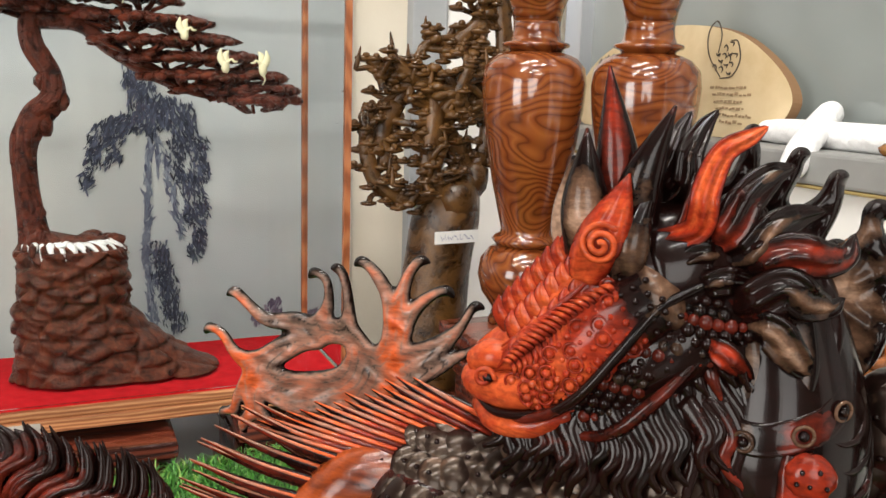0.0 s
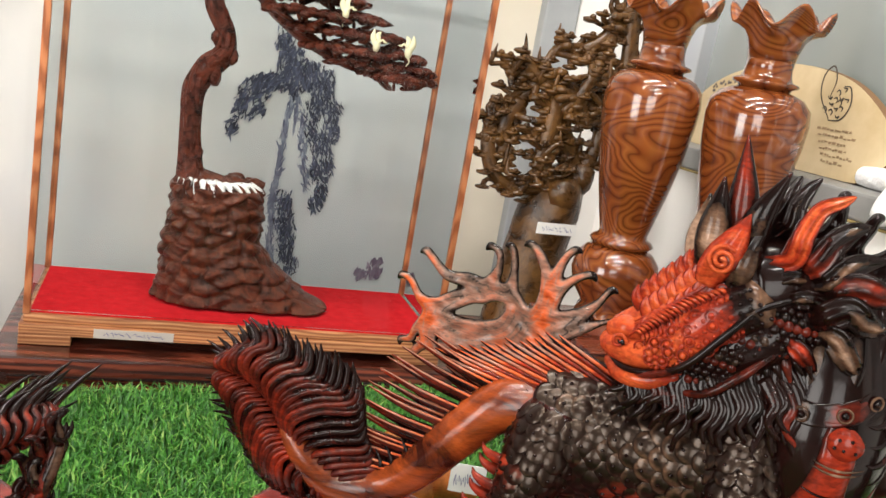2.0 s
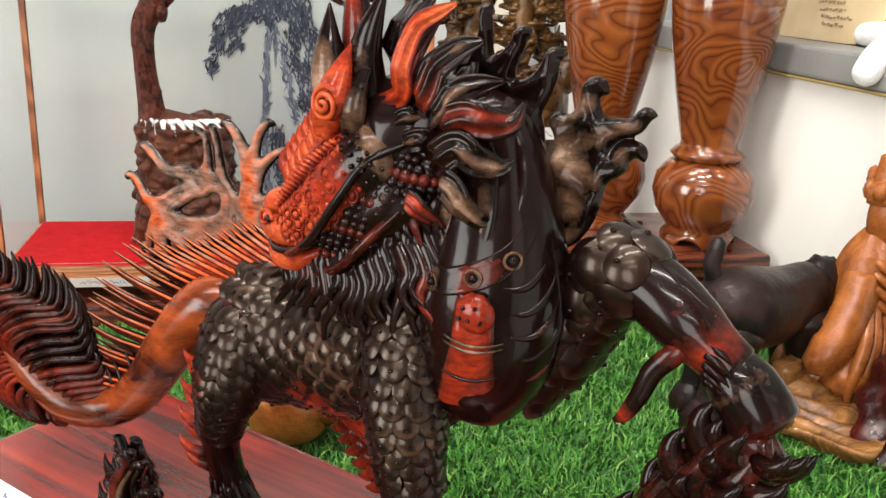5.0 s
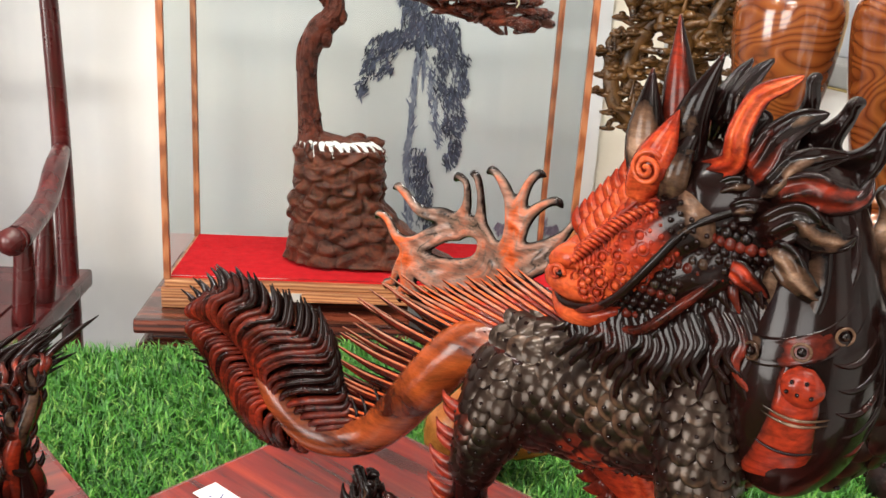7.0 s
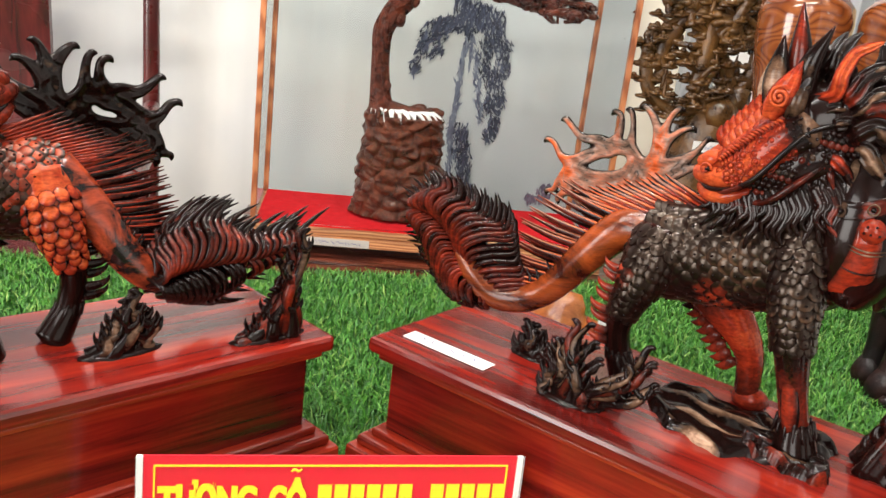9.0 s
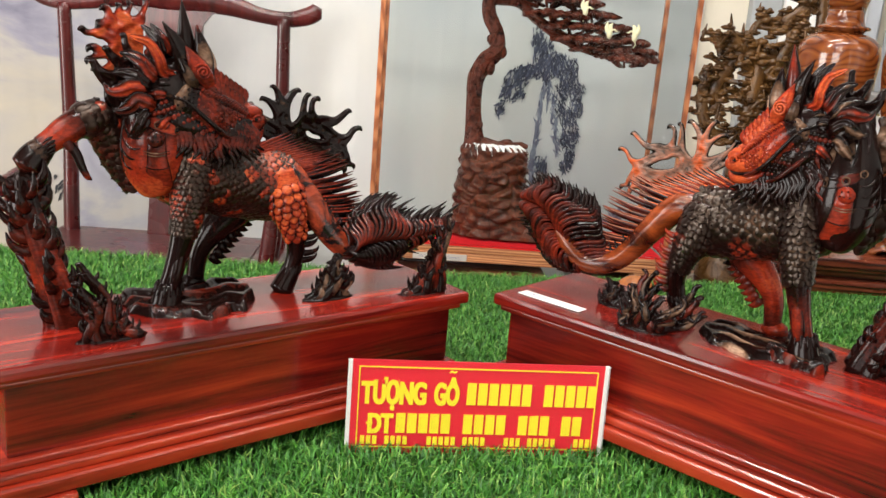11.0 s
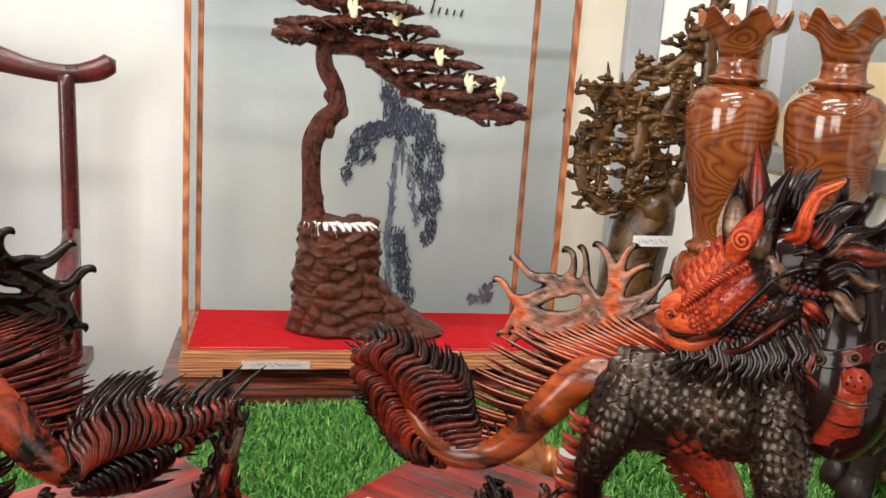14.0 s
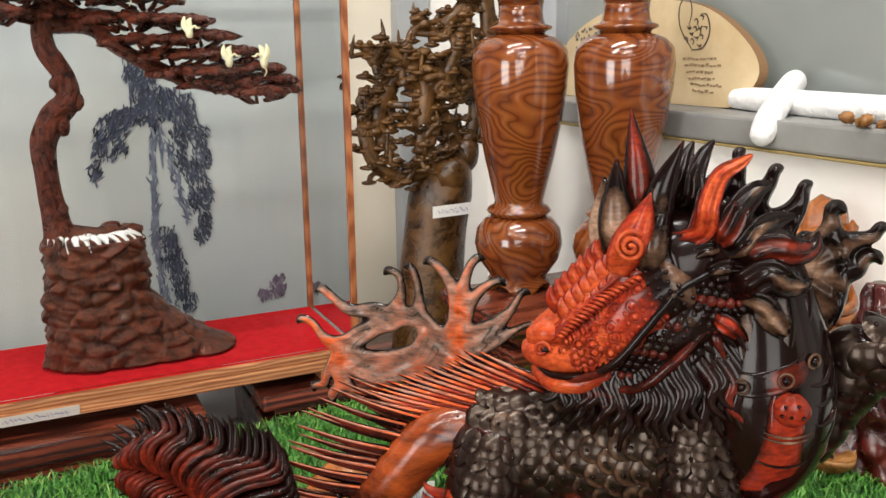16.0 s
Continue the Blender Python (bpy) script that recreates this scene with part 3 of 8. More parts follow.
def sheet(z0, z1, grow=0.0):
    bm = bmesh.new()
    xs = [TX0 - grow, -0.2, 0.1, 0.4, TX1]
    rim = [(x, back_edge(x) + grow) for x in xs] + [(TX1, TY0 - grow), (TX0 - grow, TY0 - grow)]
    lo = [bm.verts.new((x, y, z0)) for x, y in rim]
    hi = [bm.verts.new((x, y, z1)) for x, y in rim]
    bm.faces.new(hi[::-1])
    bm.faces.new(lo)
    for i in range(len(rim)):
        j = (i + 1) % len(rim)
        bm.faces.new((hi[i], hi[j], lo[j], lo[i]))
    bmesh.ops.recalc_face_normals(bm, faces=bm.faces[:])
    return bm


part("tabletop", sheet(0.60, 0.628), STOOLWOOD, table)
for x, y in ((TX0 + 0.06, TY0 + 0.06), (TX1 - 0.1, TY0 + 0.06), (TX0 + 0.06, 0.70), (TX1 - 0.1, 0.70)):
    part("leg", box(x - 0.03, x + 0.03, y - 0.03, y + 0.03, 0, 0.60, 0.004), STOOLWOOD, table)


def turf_mesh(count, height):
    """Curved tapered blades, each an island of its own."""
    rng = np.random.RandomState(3)
    n = count
    x = TX0 + (TX1 - TX0) * rng.rand(n)
    keep_y = rng.rand(n)
    back = np.array([back_edge(v) for v in x])
    y = TY0 + (back - TY0) * keep_y
    a = rng.rand(n) * 2 * np.pi
    lean = 0.25 + 0.95 * rng.rand(n)
    h = height * (0.65 + 0.6 * rng.rand(n))
    wid = 0.0005 + 0.0006 * rng.rand(n)
    c, s = np.cos(a), np.sin(a)
    root = np.stack([x, y, np.full(n, 0.632)], 1)
    across = np.stack([-s, c, 0 * c], 1) * wid[:, None]
    out = np.stack([c, s, 0 * c], 1)
    up = np.array([0, 0, 1.0])
    mid = root + out * (lean * h * 0.28)[:, None] + up * (h * 0.62)[:, None]
    tip = root + out * (lean * h * 0.85)[:, None] + up * (h * (1.0 - 0.18 * lean))[:, None]
    v = np.stack([root - across, root + across, mid - across * 0.9, mid + across * 0.9, tip], 1).reshape(-1, 3)
    k = np.arange(n) * 5
    quads = np.stack([k, k + 1, k + 3, k + 2], 1)
    tris = np.stack([k + 2, k + 3, k + 4], 1)
    me = bpy.data.meshes.new("turf")
    me.from_pydata(v.tolist(), [], quads.tolist() + tris.tolist())
    me.polygons.foreach_set("use_smooth", [True] * len(me.polygons))
    return me


turf_sheet = tagged(part("turf_sheet", sheet(0.6285, 0.633, 0.002), TURF_BACK), "green artificial turf sheet on the table", "turf sheet", kind="structure")
tagged(link_mesh("turf_grass", turf_mesh(270000, 0.0150), TURF), "short bright green artificial grass on the table", "artificial grass", kind="stuff")

# ---------------------------------------------------------------- stools behind the table, carrying the case and the vases


def stool(x0, x1, y0, y1, top, label):
    st = tagged(new("stool"), label, "stool", "low wooden stools")
    part("top_slab", box(x0, x1, y0, y1, top - 0.022, top, 0.006), STOOLWOOD, st)
    part("recessed_band", box(x0 + 0.022, x1 - 0.022, y0 + 0.022, y1 - 0.022, top - 0.038, top - 0.022, 0.002), STOOLWOOD, st)
    part("lower_slab", box(x0 + 0.004, x1 - 0.004, y0 + 0.004, y1 - 0.004, top - 0.062, top - 0.038, 0.007), STOOLWOOD, st)
    part("apron", box(x0 + 0.02, x1 - 0.02, y0 + 0.02, y1 - 0.02, top - 0.15, top - 0.062, 0.004), STOOLWOOD, st)
    for x in (x0 + 0.035, x1 - 0.035):
        for y in (y0 + 0.035, y1 - 0.035):
            part("leg", box(x - 0.025, x + 0.025, y - 0.025, y + 0.025, 0, top - 0.15, 0.005), STOOLWOOD, st)
    return st


stool(-0.235, 0.150, 1.055, 1.385, 0.571, "dark red-brown stool with stepped moulding under the case")
stool(0.228, 0.62, 1.075, 1.385, 0.571, "dark red-brown stool with stepped moulding beside it")
stool(0.50, 0.785, 0.845, 1.06, 0.702, "dark red-brown stool carrying the two vases")

# ---------------------------------------------------------------- glass display case
CX0, CX1, CY0, CY1, CZ0, CZ1 = -0.198, 0.382, 1.111, 1.333, 0.6165, 1.253
case = tagged(new("display_case"), "glass display case with thin wooden posts and plank base", "display case")
bm = box(CX0 - 0.008, CX1 + 0.008, CY0 - 0.008, CY1 + 0.008, 0.585, 0.602, 0.002)
for x0, x1 in ((CX0 - 0.008, CX0 + 0.058), (CX1 - 0.058, CX1 + 0.008)):
    for y0, y1 in ((CY0 - 0.008, CY0 + 0.03), (CY1 - 0.03, CY1 + 0.008)):
        box(x0, x1, y0, y1, 0.5715, 0.586, 0.002, bm)
part("base_plank", bm, OAK, case, "pale oak base with bracket feet")
part("base_moulding", box(CX0 - 0.004, CX1 + 0.004, CY0 - 0.004, CY1 + 0.004, 0.602, 0.6135, 0.003), OAK, case)
part("felt_floor", box(CX0 + 0.004, CX1 - 0.004, CY0 + 0.004, CY1 - 0.004, 0.6135, CZ0 + 0.001, 0.0), FELT, case, "bright red felt lining")
P = 0.0045
for x in (CX0, CX1):
    for y in (CY0, CY1):
        part("corner_post", box(x - P, x + P, y - P, y + P, 0.6135, CZ1, 0.001), POSTWOOD, case)
for y in (CY0, CY1):
    part("top_rail", box(CX0 + P, CX1 - P, y - P, y + P, CZ1 - 0.012, CZ1, 0.001), POSTWOOD, case)
for x in (CX0, CX1):
    part("top_rail", box(x - P, x + P, CY0 + P, CY1 - P, CZ1 - 0.012, CZ1, 0.001), POSTWOOD, case)


def pane(corners, inward):
    """A sheet of glass: its outer face and its rim, 2 mm deep."""
    bm = bmesh.new()
    outer = [bm.verts.new(c) for c in corners]
    inner = [bm.verts.new(Vector(c) + Vector(inward) * 0.002) for c in corners]
    bm.faces.new(outer)
    for i in range(4):
        bm.faces.new((outer[i], inner[i], inner[(i + 1) % 4], outer[(i + 1) % 4]))
    ob = part("pane", bm, CASE_GLASS, case, "clear glass pane")
    ob.visible_shadow = False


GX0, GX1, GY0, GY1, GZ0, GZ1 = CX0 + P, CX1 - P, CY0 + P, CY1 - P, 0.6178, CZ1 - 0.012
pane(((GX0, CY0, GZ0), (GX1, CY0, GZ0), (GX1, CY0, GZ1), (GX0, CY0, GZ1)), (0, 1, 0))
pane(((GX0, CY1, GZ0), (GX1, CY1, GZ0), (GX1, CY1, GZ1), (GX0, CY1, GZ1)), (0, -1, 0))
pane(((CX0, GY0, GZ0), (CX0, GY1, GZ0), (CX0, GY1, GZ1), (CX0, GY0, GZ1)), (1, 0, 0))
pane(((CX1, GY0, GZ0), (CX1, GY1, GZ0), (CX1, GY1, GZ1), (CX1, GY0, GZ1)), (-1, 0, 0))
pane(((GX0, GY0, CZ1 - 0.002), (GX1, GY0, CZ1 - 0.002), (GX1, GY1, CZ1 - 0.002), (GX0, GY1, CZ1 - 0.002)), (0, 0, -1))


def price_tag(at, turn, length, height, label, tilt=90, paper=PAPER):
    """A strip of paper with pen strokes; local x along it, y up the paper."""
    tag = tagged(part("price_tag", box(0, length, 0, height, 0, 0.0006, 0), paper), label, "price tag", "paper price tags")
    rng = random.Random(int(length * 1e4))
    bm = bmesh.new()
    x, edge = length * 0.12, None
    while x < length * 0.88:
        y = height * rng.uniform(0.22, 0.72)
        pen = 0.0005
        pair = (bm.verts.new((x, y - pen, 0.0009)), bm.verts.new((x + 0.6 * pen, y + pen, 0.0009)))
        if edge:
            bm.faces.new((edge[0], pair[0], pair[1], edge[1]))
        edge = pair
        x += length * rng.uniform(0.008, 0.03)
    part("pen_marks", bm, BLUE_INK, tag, "unreadable blue pen marks")
    tag.matrix_world = Matrix.Translation(at) @ pose(0, 0, 0, 0, 0, turn) @ pose(0, 0, 0, tilt, 0, 0)
    return tag


price_tag((-0.112, CY0 - 0.0090, 0.5865), 0, 0.105, 0.013, "greyed paper price strip taped on the case base", paper=material("taped_grey_paper", (0.46, 0.43, 0.39), 0.4))

# ---------------------------------------------------------------- pine carving in the case


def pine_carving():
    thing = tagged(new("pine_carving"), "carved dark wooden pine on a rock with cream cranes", "wood carving")
    y0 = 1.215
    rng = np.random.RandomState(5)
    # rock: one carved block of bulging, deeply jointed stones
    rock = Shape()
    ang = np.linspace(0, 2 * np.pi, 220, endpoint=False)
    lev = np.linspace(0, 1, 80)
    left = -0.037 + 0.009 * lev
    right = np.where(lev < 0.53, 0.232 - 0.13 * np.minimum(1, lev * 1.9) ** 0.7, 0.108 - 0.004 * lev)
    right = np.convolve(np.pad(right, 4, mode="edge"), np.ones(9) / 9, mode="valid")
    mid, half, deep = (left + right) / 2, (right - left) / 2, 0.062 - 0.014 * lev
    power = 0.72
    px = np.sign(np.cos(ang)) * np.abs(np.cos(ang)) ** power
    py = np.sign(np.sin(ang)) * np.abs(np.sin(ang)) ** power
    gx = mid[:, None] + half[:, None] * px
    gy = y0 + deep[:, None] * py
    gz = 0.622 + 0.174 * lev[:, None] + 0 * gx
    flat_pts = np.stack([gx, gy, gz], 2).reshape(-1, 3)
    seeds = []
    for course in range(8):
        for around in range(15):
            li = int((course + 0.5) / 8 * 79)
            ai = int((around + 0.5 * (course % 2) + 0.5 * rng.rand()) / 15 * 219) % 220
            seeds.append((gx[li, ai], gy[li, ai], gz[li, ai] + 0.0035 * rng.randn()))
    seeds = np.array(seeds)
    squash = np.array([0.55, 0.55, 1.10])
    dist = np.sqrt((((flat_pts[:, None] - seeds[None]) * squash) ** 2).sum(2))
    two = np.partition(dist, 1, axis=1)[:, :2]
    proud = (0.003 * rng.randn(len(seeds)))[dist.argmin(1)]
    bulge = np.clip((two[:, 1] - two[:, 0]) / 0.0060, 0, 1) ** 0.5
    bulge += 0.35 * np.sin(flat_pts[:, 2] * 260 + 3 * np.sin(flat_pts[:, 0] * 60)) * np.clip(bulge, 0, 1)
    out = np.stack([np.broadcast_to(px, gx.shape), np.broadcast_to(py, gx.shape), 0 * gx], 2).reshape(-1, 3)
    out /= np.linalg.norm(out, axis=1)[:, None]
    body = (flat_pts + out * (0.0062 * (bulge - 0.6) + proud)[:, None]).reshape(80, 220, 3)
    rock.skin(body)
    # roots running over the top of the rock
    for i in range(15):
        a = -0.4 + 3.9 * i / 14
        ex, ey = 0.040 + 0.066 * math.cos(a), y0 - 0.046 * math.sin(a)
        rock.tube([(0.0, y0, 0.812, 0.010), (0.5 * ex, y0 + 0.45 * (ey - y0), 0.803, 0.0062), (0.85 * ex, y0 + 0.85 * (ey - y0), 0.799 + 0.003 * rng.rand(), 0.0048), (ex, ey, 0.790, 0.0036)], 0, 8, 5)
    for i in range(9):
        rock.blob((0.055 + 0.05 * rng.rand(), y0 - 0.01 + 0.04 * rng.rand(), 0.800 + 0.006 * rng.rand()), (0.014, 0.012, 0.009), 0, 9, 6, rough=0.2, seed=i)
    link_mesh("rock_base", rock.mesh("rock_base"), ROCKWOOD, thing, "carved brown layered rock")
    inlay = Shape()
    for i in range(15):
        a = -0.15 + 3.4 * (i + 0.5) / 15
        ex, ey = 0.040 + 0.060 * math.cos(a), y0 - 0.043 * math.sin(a)
        k0, k1, drop = 0.60 + 0.15 * rng.rand(), 1.02 + 0.10 * rng.rand(), 0.011 * rng.rand()
        wide = 0.0034 + 0.0022 * rng.rand()
        inlay.tube([(0.005 + k * (ex - 0.005), y0 + k * (ey - y0), z, r) for k, z, r in ((k0, 0.8035, 0.0018), (0.84, 0.8035, wide), (0.97, 0.7985, wide * 0.9), (k1, 0.7920 - drop, 0.0016))], 0, 8, 4)
    for i in range(6):
        inlay.blob((0.020 + 0.075 * rng.rand(), y0 - 0.040 + 0.02 * rng.rand(), 0.8035 + 0.002 * rng.rand()), (0.0060 + 0.003 * rng.rand(), 0.006, 0.0040), 0, 9, 6, rough=0.25, seed=i)
    link_mesh("white_inlay", inlay.mesh("white_inlay"), WHITE_INLAY, thing, "white inlay flecks on the rock")
    trunk = Shape()
    trunk.tube([(0.0, y0, 0.79, 0.026), (-0.008, y0, 0.83, 0.0165), (-0.012, y0, 0.88, 0.0145), (-0.011, y0, 0.93, 0.0155), (0.004, y0, 0.965, 0.018), (0.024, y0 - 0.003, 0.988, 0.0155), (0.022, y0 - 0.004, 1.02, 0.0135), (0.004, y0, 1.055, 0.0135), (0.004, y0, 1.09, 0.012), (0.03, y0, 1.125, 0.008)], 0, 28, 10, groove=0.05, lobes=7)
    for i, (x, z, r) in enumerate(((0.0, 0.84, 0.010), (0.013, 0.955, 0.011), (0.036, 0.985, 0.009), (-0.012, 0.9, 0.007), (0.012, 1.01, 0.008), (-0.004, 0.945, 0.009))):
        trunk.blob((x, y0 - 0.008, z), (r, r, r * 1.4), 0, 8, 5, rough=0.2, seed=i)
    trunk.tube([(0.012, y0, 1.085, 0.011), (0.06, y0 - 0.005, 1.082, 0.010), (0.095, y0 - 0.008, 1.055, 0.010), (0.15, y0 - 0.01, 1.022, 0.009), (0.22, y0 - 0.01, 0.998, 0.006), (0.31, y0 - 0.005, 0.992, 0.003)], 0, 10, 6, groove=0.08)
    way = spline([(0.0, y0, 0.79, 0.026), (-0.008, y0, 0.83, 0.0165), (-0.012, y0, 0.88, 0.0145), (-0.011, y0, 0.93, 0.0155), (0.004, y0, 0.965, 0.018), (0.024, y0 - 0.003, 0.988, 0.0155), (0.022, y0 - 0.004, 1.02, 0.0135), (0.004, y0, 1.055, 0.0135), (0.004, y0, 1.09, 0.012)], 6)
    for k in range(11):
        a0, i0 = k * 0.9, (k * 5) % 30
        twist = [(way[i][0] + way[i][3] * 0.86 * math.cos(a0 + 0.10 * (i - i0)), way[i][1] - abs(way[i][3] * 0.86 * math.sin(a0 + 0.10 * (i - i0))), way[i][2], 0.0036 + 0.002 * rng.rand()) for i in range(i0, min(i0 + 17, len(way) - 1), 4)]
        trunk.tube(twist, 0, 8, 4, groove=0.1, lobes=3)
    link_mesh("trunk", trunk.mesh("trunk"), PINEWOOD, thing, "twisting reddish trunk and long branch")
    pads = [(0.068, 1.176, 0.034), (0.035, 1.152, 0.072), (0.10, 1.148, 0.05), (-0.02, 1.118, 0.055), (0.055, 1.122, 0.082), (0.135, 1.118, 0.05), (-0.045, 1.098, 0.036), (0.03, 1.097, 0.075), (0.115, 1.09, 0.07), (0.175, 1.09, 0.048), (0.13, 1.062, 0.06), (0.21, 1.068, 0.05), (0.165, 1.042, 0.06), (0.245, 1.045, 0.05), (0.19, 1.02, 0.06), (0.265, 1.022, 0.06), (0.225, 1.003, 0.055), (0.295, 1.005, 0.05), (0.275, 0.99, 0.045), (0.318, 0.993, 0.028)]
    for i, (x, z, half) in enumerate(pads):
        pad = Shape()
        yc = y0 + (-0.018, 0.012, -0.03, 0.02)[i % 4] * 0.8
        depth = min(0.042, half * 0.75)
        n = int(40 + half * 950)
        for _ in range(n):
            u, w = rng.uniform(-1, 1), rng.uniform(-1, 1)
            if u * u + w * w > 1:
                u, w = u * 0.7, w * 0.7
            dome = 0.008 * (1 - u * u - w * w)
            pad.blob((x + u * half, yc + w * depth, z + dome + 0.0015 * rng.randn()), (0.0080 + 0.004 * rng.rand(), 0.007 + 0.003 * rng.rand(), 0.0040 + 0.0018 * rng.rand()), 0, 6, 4, rough=0.2, seed=rng.randint(9999))
        for _ in range(int(5 + half * 70)):
            u = rng.uniform(-0.9, 0.9)
            w = rng.uniform(-0.8, 0.4)
            sx = x + 0.35 * u * half
            pad.tube([(sx, yc + 0.3 * w * depth, z - 0.010 - 0.004 * rng.rand(), 0.0030), (x + u * half * 0.8, yc + w * depth, z - 0.006, 0.0026), (x + u * half * 1.05, yc + w * depth, z + 0.001, 0.0013)], 0, 5, 3)
        link_mesh("foliage_pad", pad.mesh("foliage_pad"), PINEWOOD, thing)
    for x, z, s, d in ((0.043, 1.136, 1.1, 1), (0.108, 1.128, 1.0, -1), (0.182, 1.073, 0.95, 1), (0.233, 1.035, 1.0, 1), (0.282, 1.034, 1.05, -1)):
        c = Shape()
        yc = y0 - 0.046
        c.blob((x, yc, z), (0.0055 * s, 0.004, 0.0085 * s), 0, 8, 5)
        c.tube([(x + 0.002 * d * s, yc, z + 0.006 * s, 0.0022), (x + 0.008 * d * s, yc, z + 0.011 * s, 0.0016), (x + 0.011 * d * s, yc, z + 0.008 * s, 0.0018), (x + 0.016 * d * s, yc, z + 0.008 * s, 0.0006)], 0, 6, 4)
        c.tube([(x - 0.001 * d * s, yc, z + 0.003 * s, 0.005), (x - 0.006 * d * s, yc + 0.002, z + 0.013 * s, 0.005), (x - 0.005 * d * s, yc + 0.003, z + 0.024 * s, 0.001)], 0, 6, 4, flat=0.3)
        c.tube([(x + 0.002 * d * s, yc, z + 0.004 * s, 0.004), (x + 0.001 * d * s, yc + 0.003, z + 0.016 * s, 0.0045), (x + 0.005 * d * s, yc + 0.004, z + 0.022 * s, 0.001)], 0, 6, 4, flat=0.3)
        c.tube([(x, yc, z - 0.006 * s, 0.0022), (x - 0.003 * d * s, yc, z - 0.012 * s, 0.0011), (x - 0.001 * d * s, yc + 0.006, z - 0.019 * s, 0.001)], 0, 5, 3)
        link_mesh("crane", c.mesh("crane"), BONE, thing, "cream carved crane")
    return thing


pine_carving()

# ---------------------------------------------------------------- turned vases


def vase():
    thing = tagged(new("vase"), "tall turned wooden vase with a wavy flared rim", "vase", "pair of wooden vases")
    body = [(0.034, 0.0), (0.048, 0.0), (0.0475, 0.006), (0.040, 0.018), (0.046, 0.026), (0.059, 0.045), (0.0645, 0.068), (0.061, 0.090), (0.050, 0.104), (0.0415, 0.109)]
    belly = [(0.0395, 0.109), (0.043, 0.112), (0.0475, 0.117), (0.043, 0.1225), (0.036, 0.126), (0.0355, 0.132), (0.040, 0.151), (0.050, 0.194), (0.060, 0.247), (0.0667, 0.294), (0.0688, 0.325), (0.0660, 0.346), (0.055, 0.3588), (0.0425, 0.3645), (0.0345, 0.3665)]
    neck = [(0.034, 0.3665), (0.036, 0.3700), (0.0430, 0.3725), (0.0445, 0.3750), (0.0430, 0.3775), (0.0345, 0.3800), (0.0318, 0.387), (0.0305, 0.397), (0.0310, 0.405)]

    def arched(a, k):
        return 0, 0.011 * max(0.0, math.cos(4 * a)) ** 0.6 * (1, 1, 0.8, 0.25)[k] if k < 4 else 0

    part("foot", lathe(body, 64, arched), VASEWOOD, thing, "bulbous foot with arched cut-outs", smooth=True)
    part("belly", lathe(belly), VASEWOOD, thing, smooth=True)
    part("collar", lathe(neck), VASEWOOD, thing, smooth=True)
    outer = [(0.0308, 0.404), (0.0335, 0.419), (0.0385, 0.434), (0.0465, 0.447), (0.0585, 0.457), (0.0650, 0.460)]
    inner = [(0.0640, 0.463), (0.0570, 0.4605), (0.0440, 0.450), (0.0355, 0.436), (0.0300, 0.420), (0.0262, 0.395)]

    def wavy(a, k):
        amount = (0, 0.05, 0.25, 0.55, 0.9, 1, 1, 0.9, 0.55, 0.25, 0.05, 0)[k]
        return 0.003 * amount * math.cos(6 * a), 0.014 * amount * math.cos(6 * a + 0.5)

    part("rim", lathe(outer + inner, 96, wavy), VASEWOOD, thing, "wavy petal rim", smooth=True)
    return thing


va = vase()
va.location = (0.607, 1.012, 0.702)
va.rotation_euler = (0, 0, 0.4)
copy_thing(va, pose(0.714, 0.915, 0.702, 0, 0, 140))

# ---------------------------------------------------------------- root carving with its log


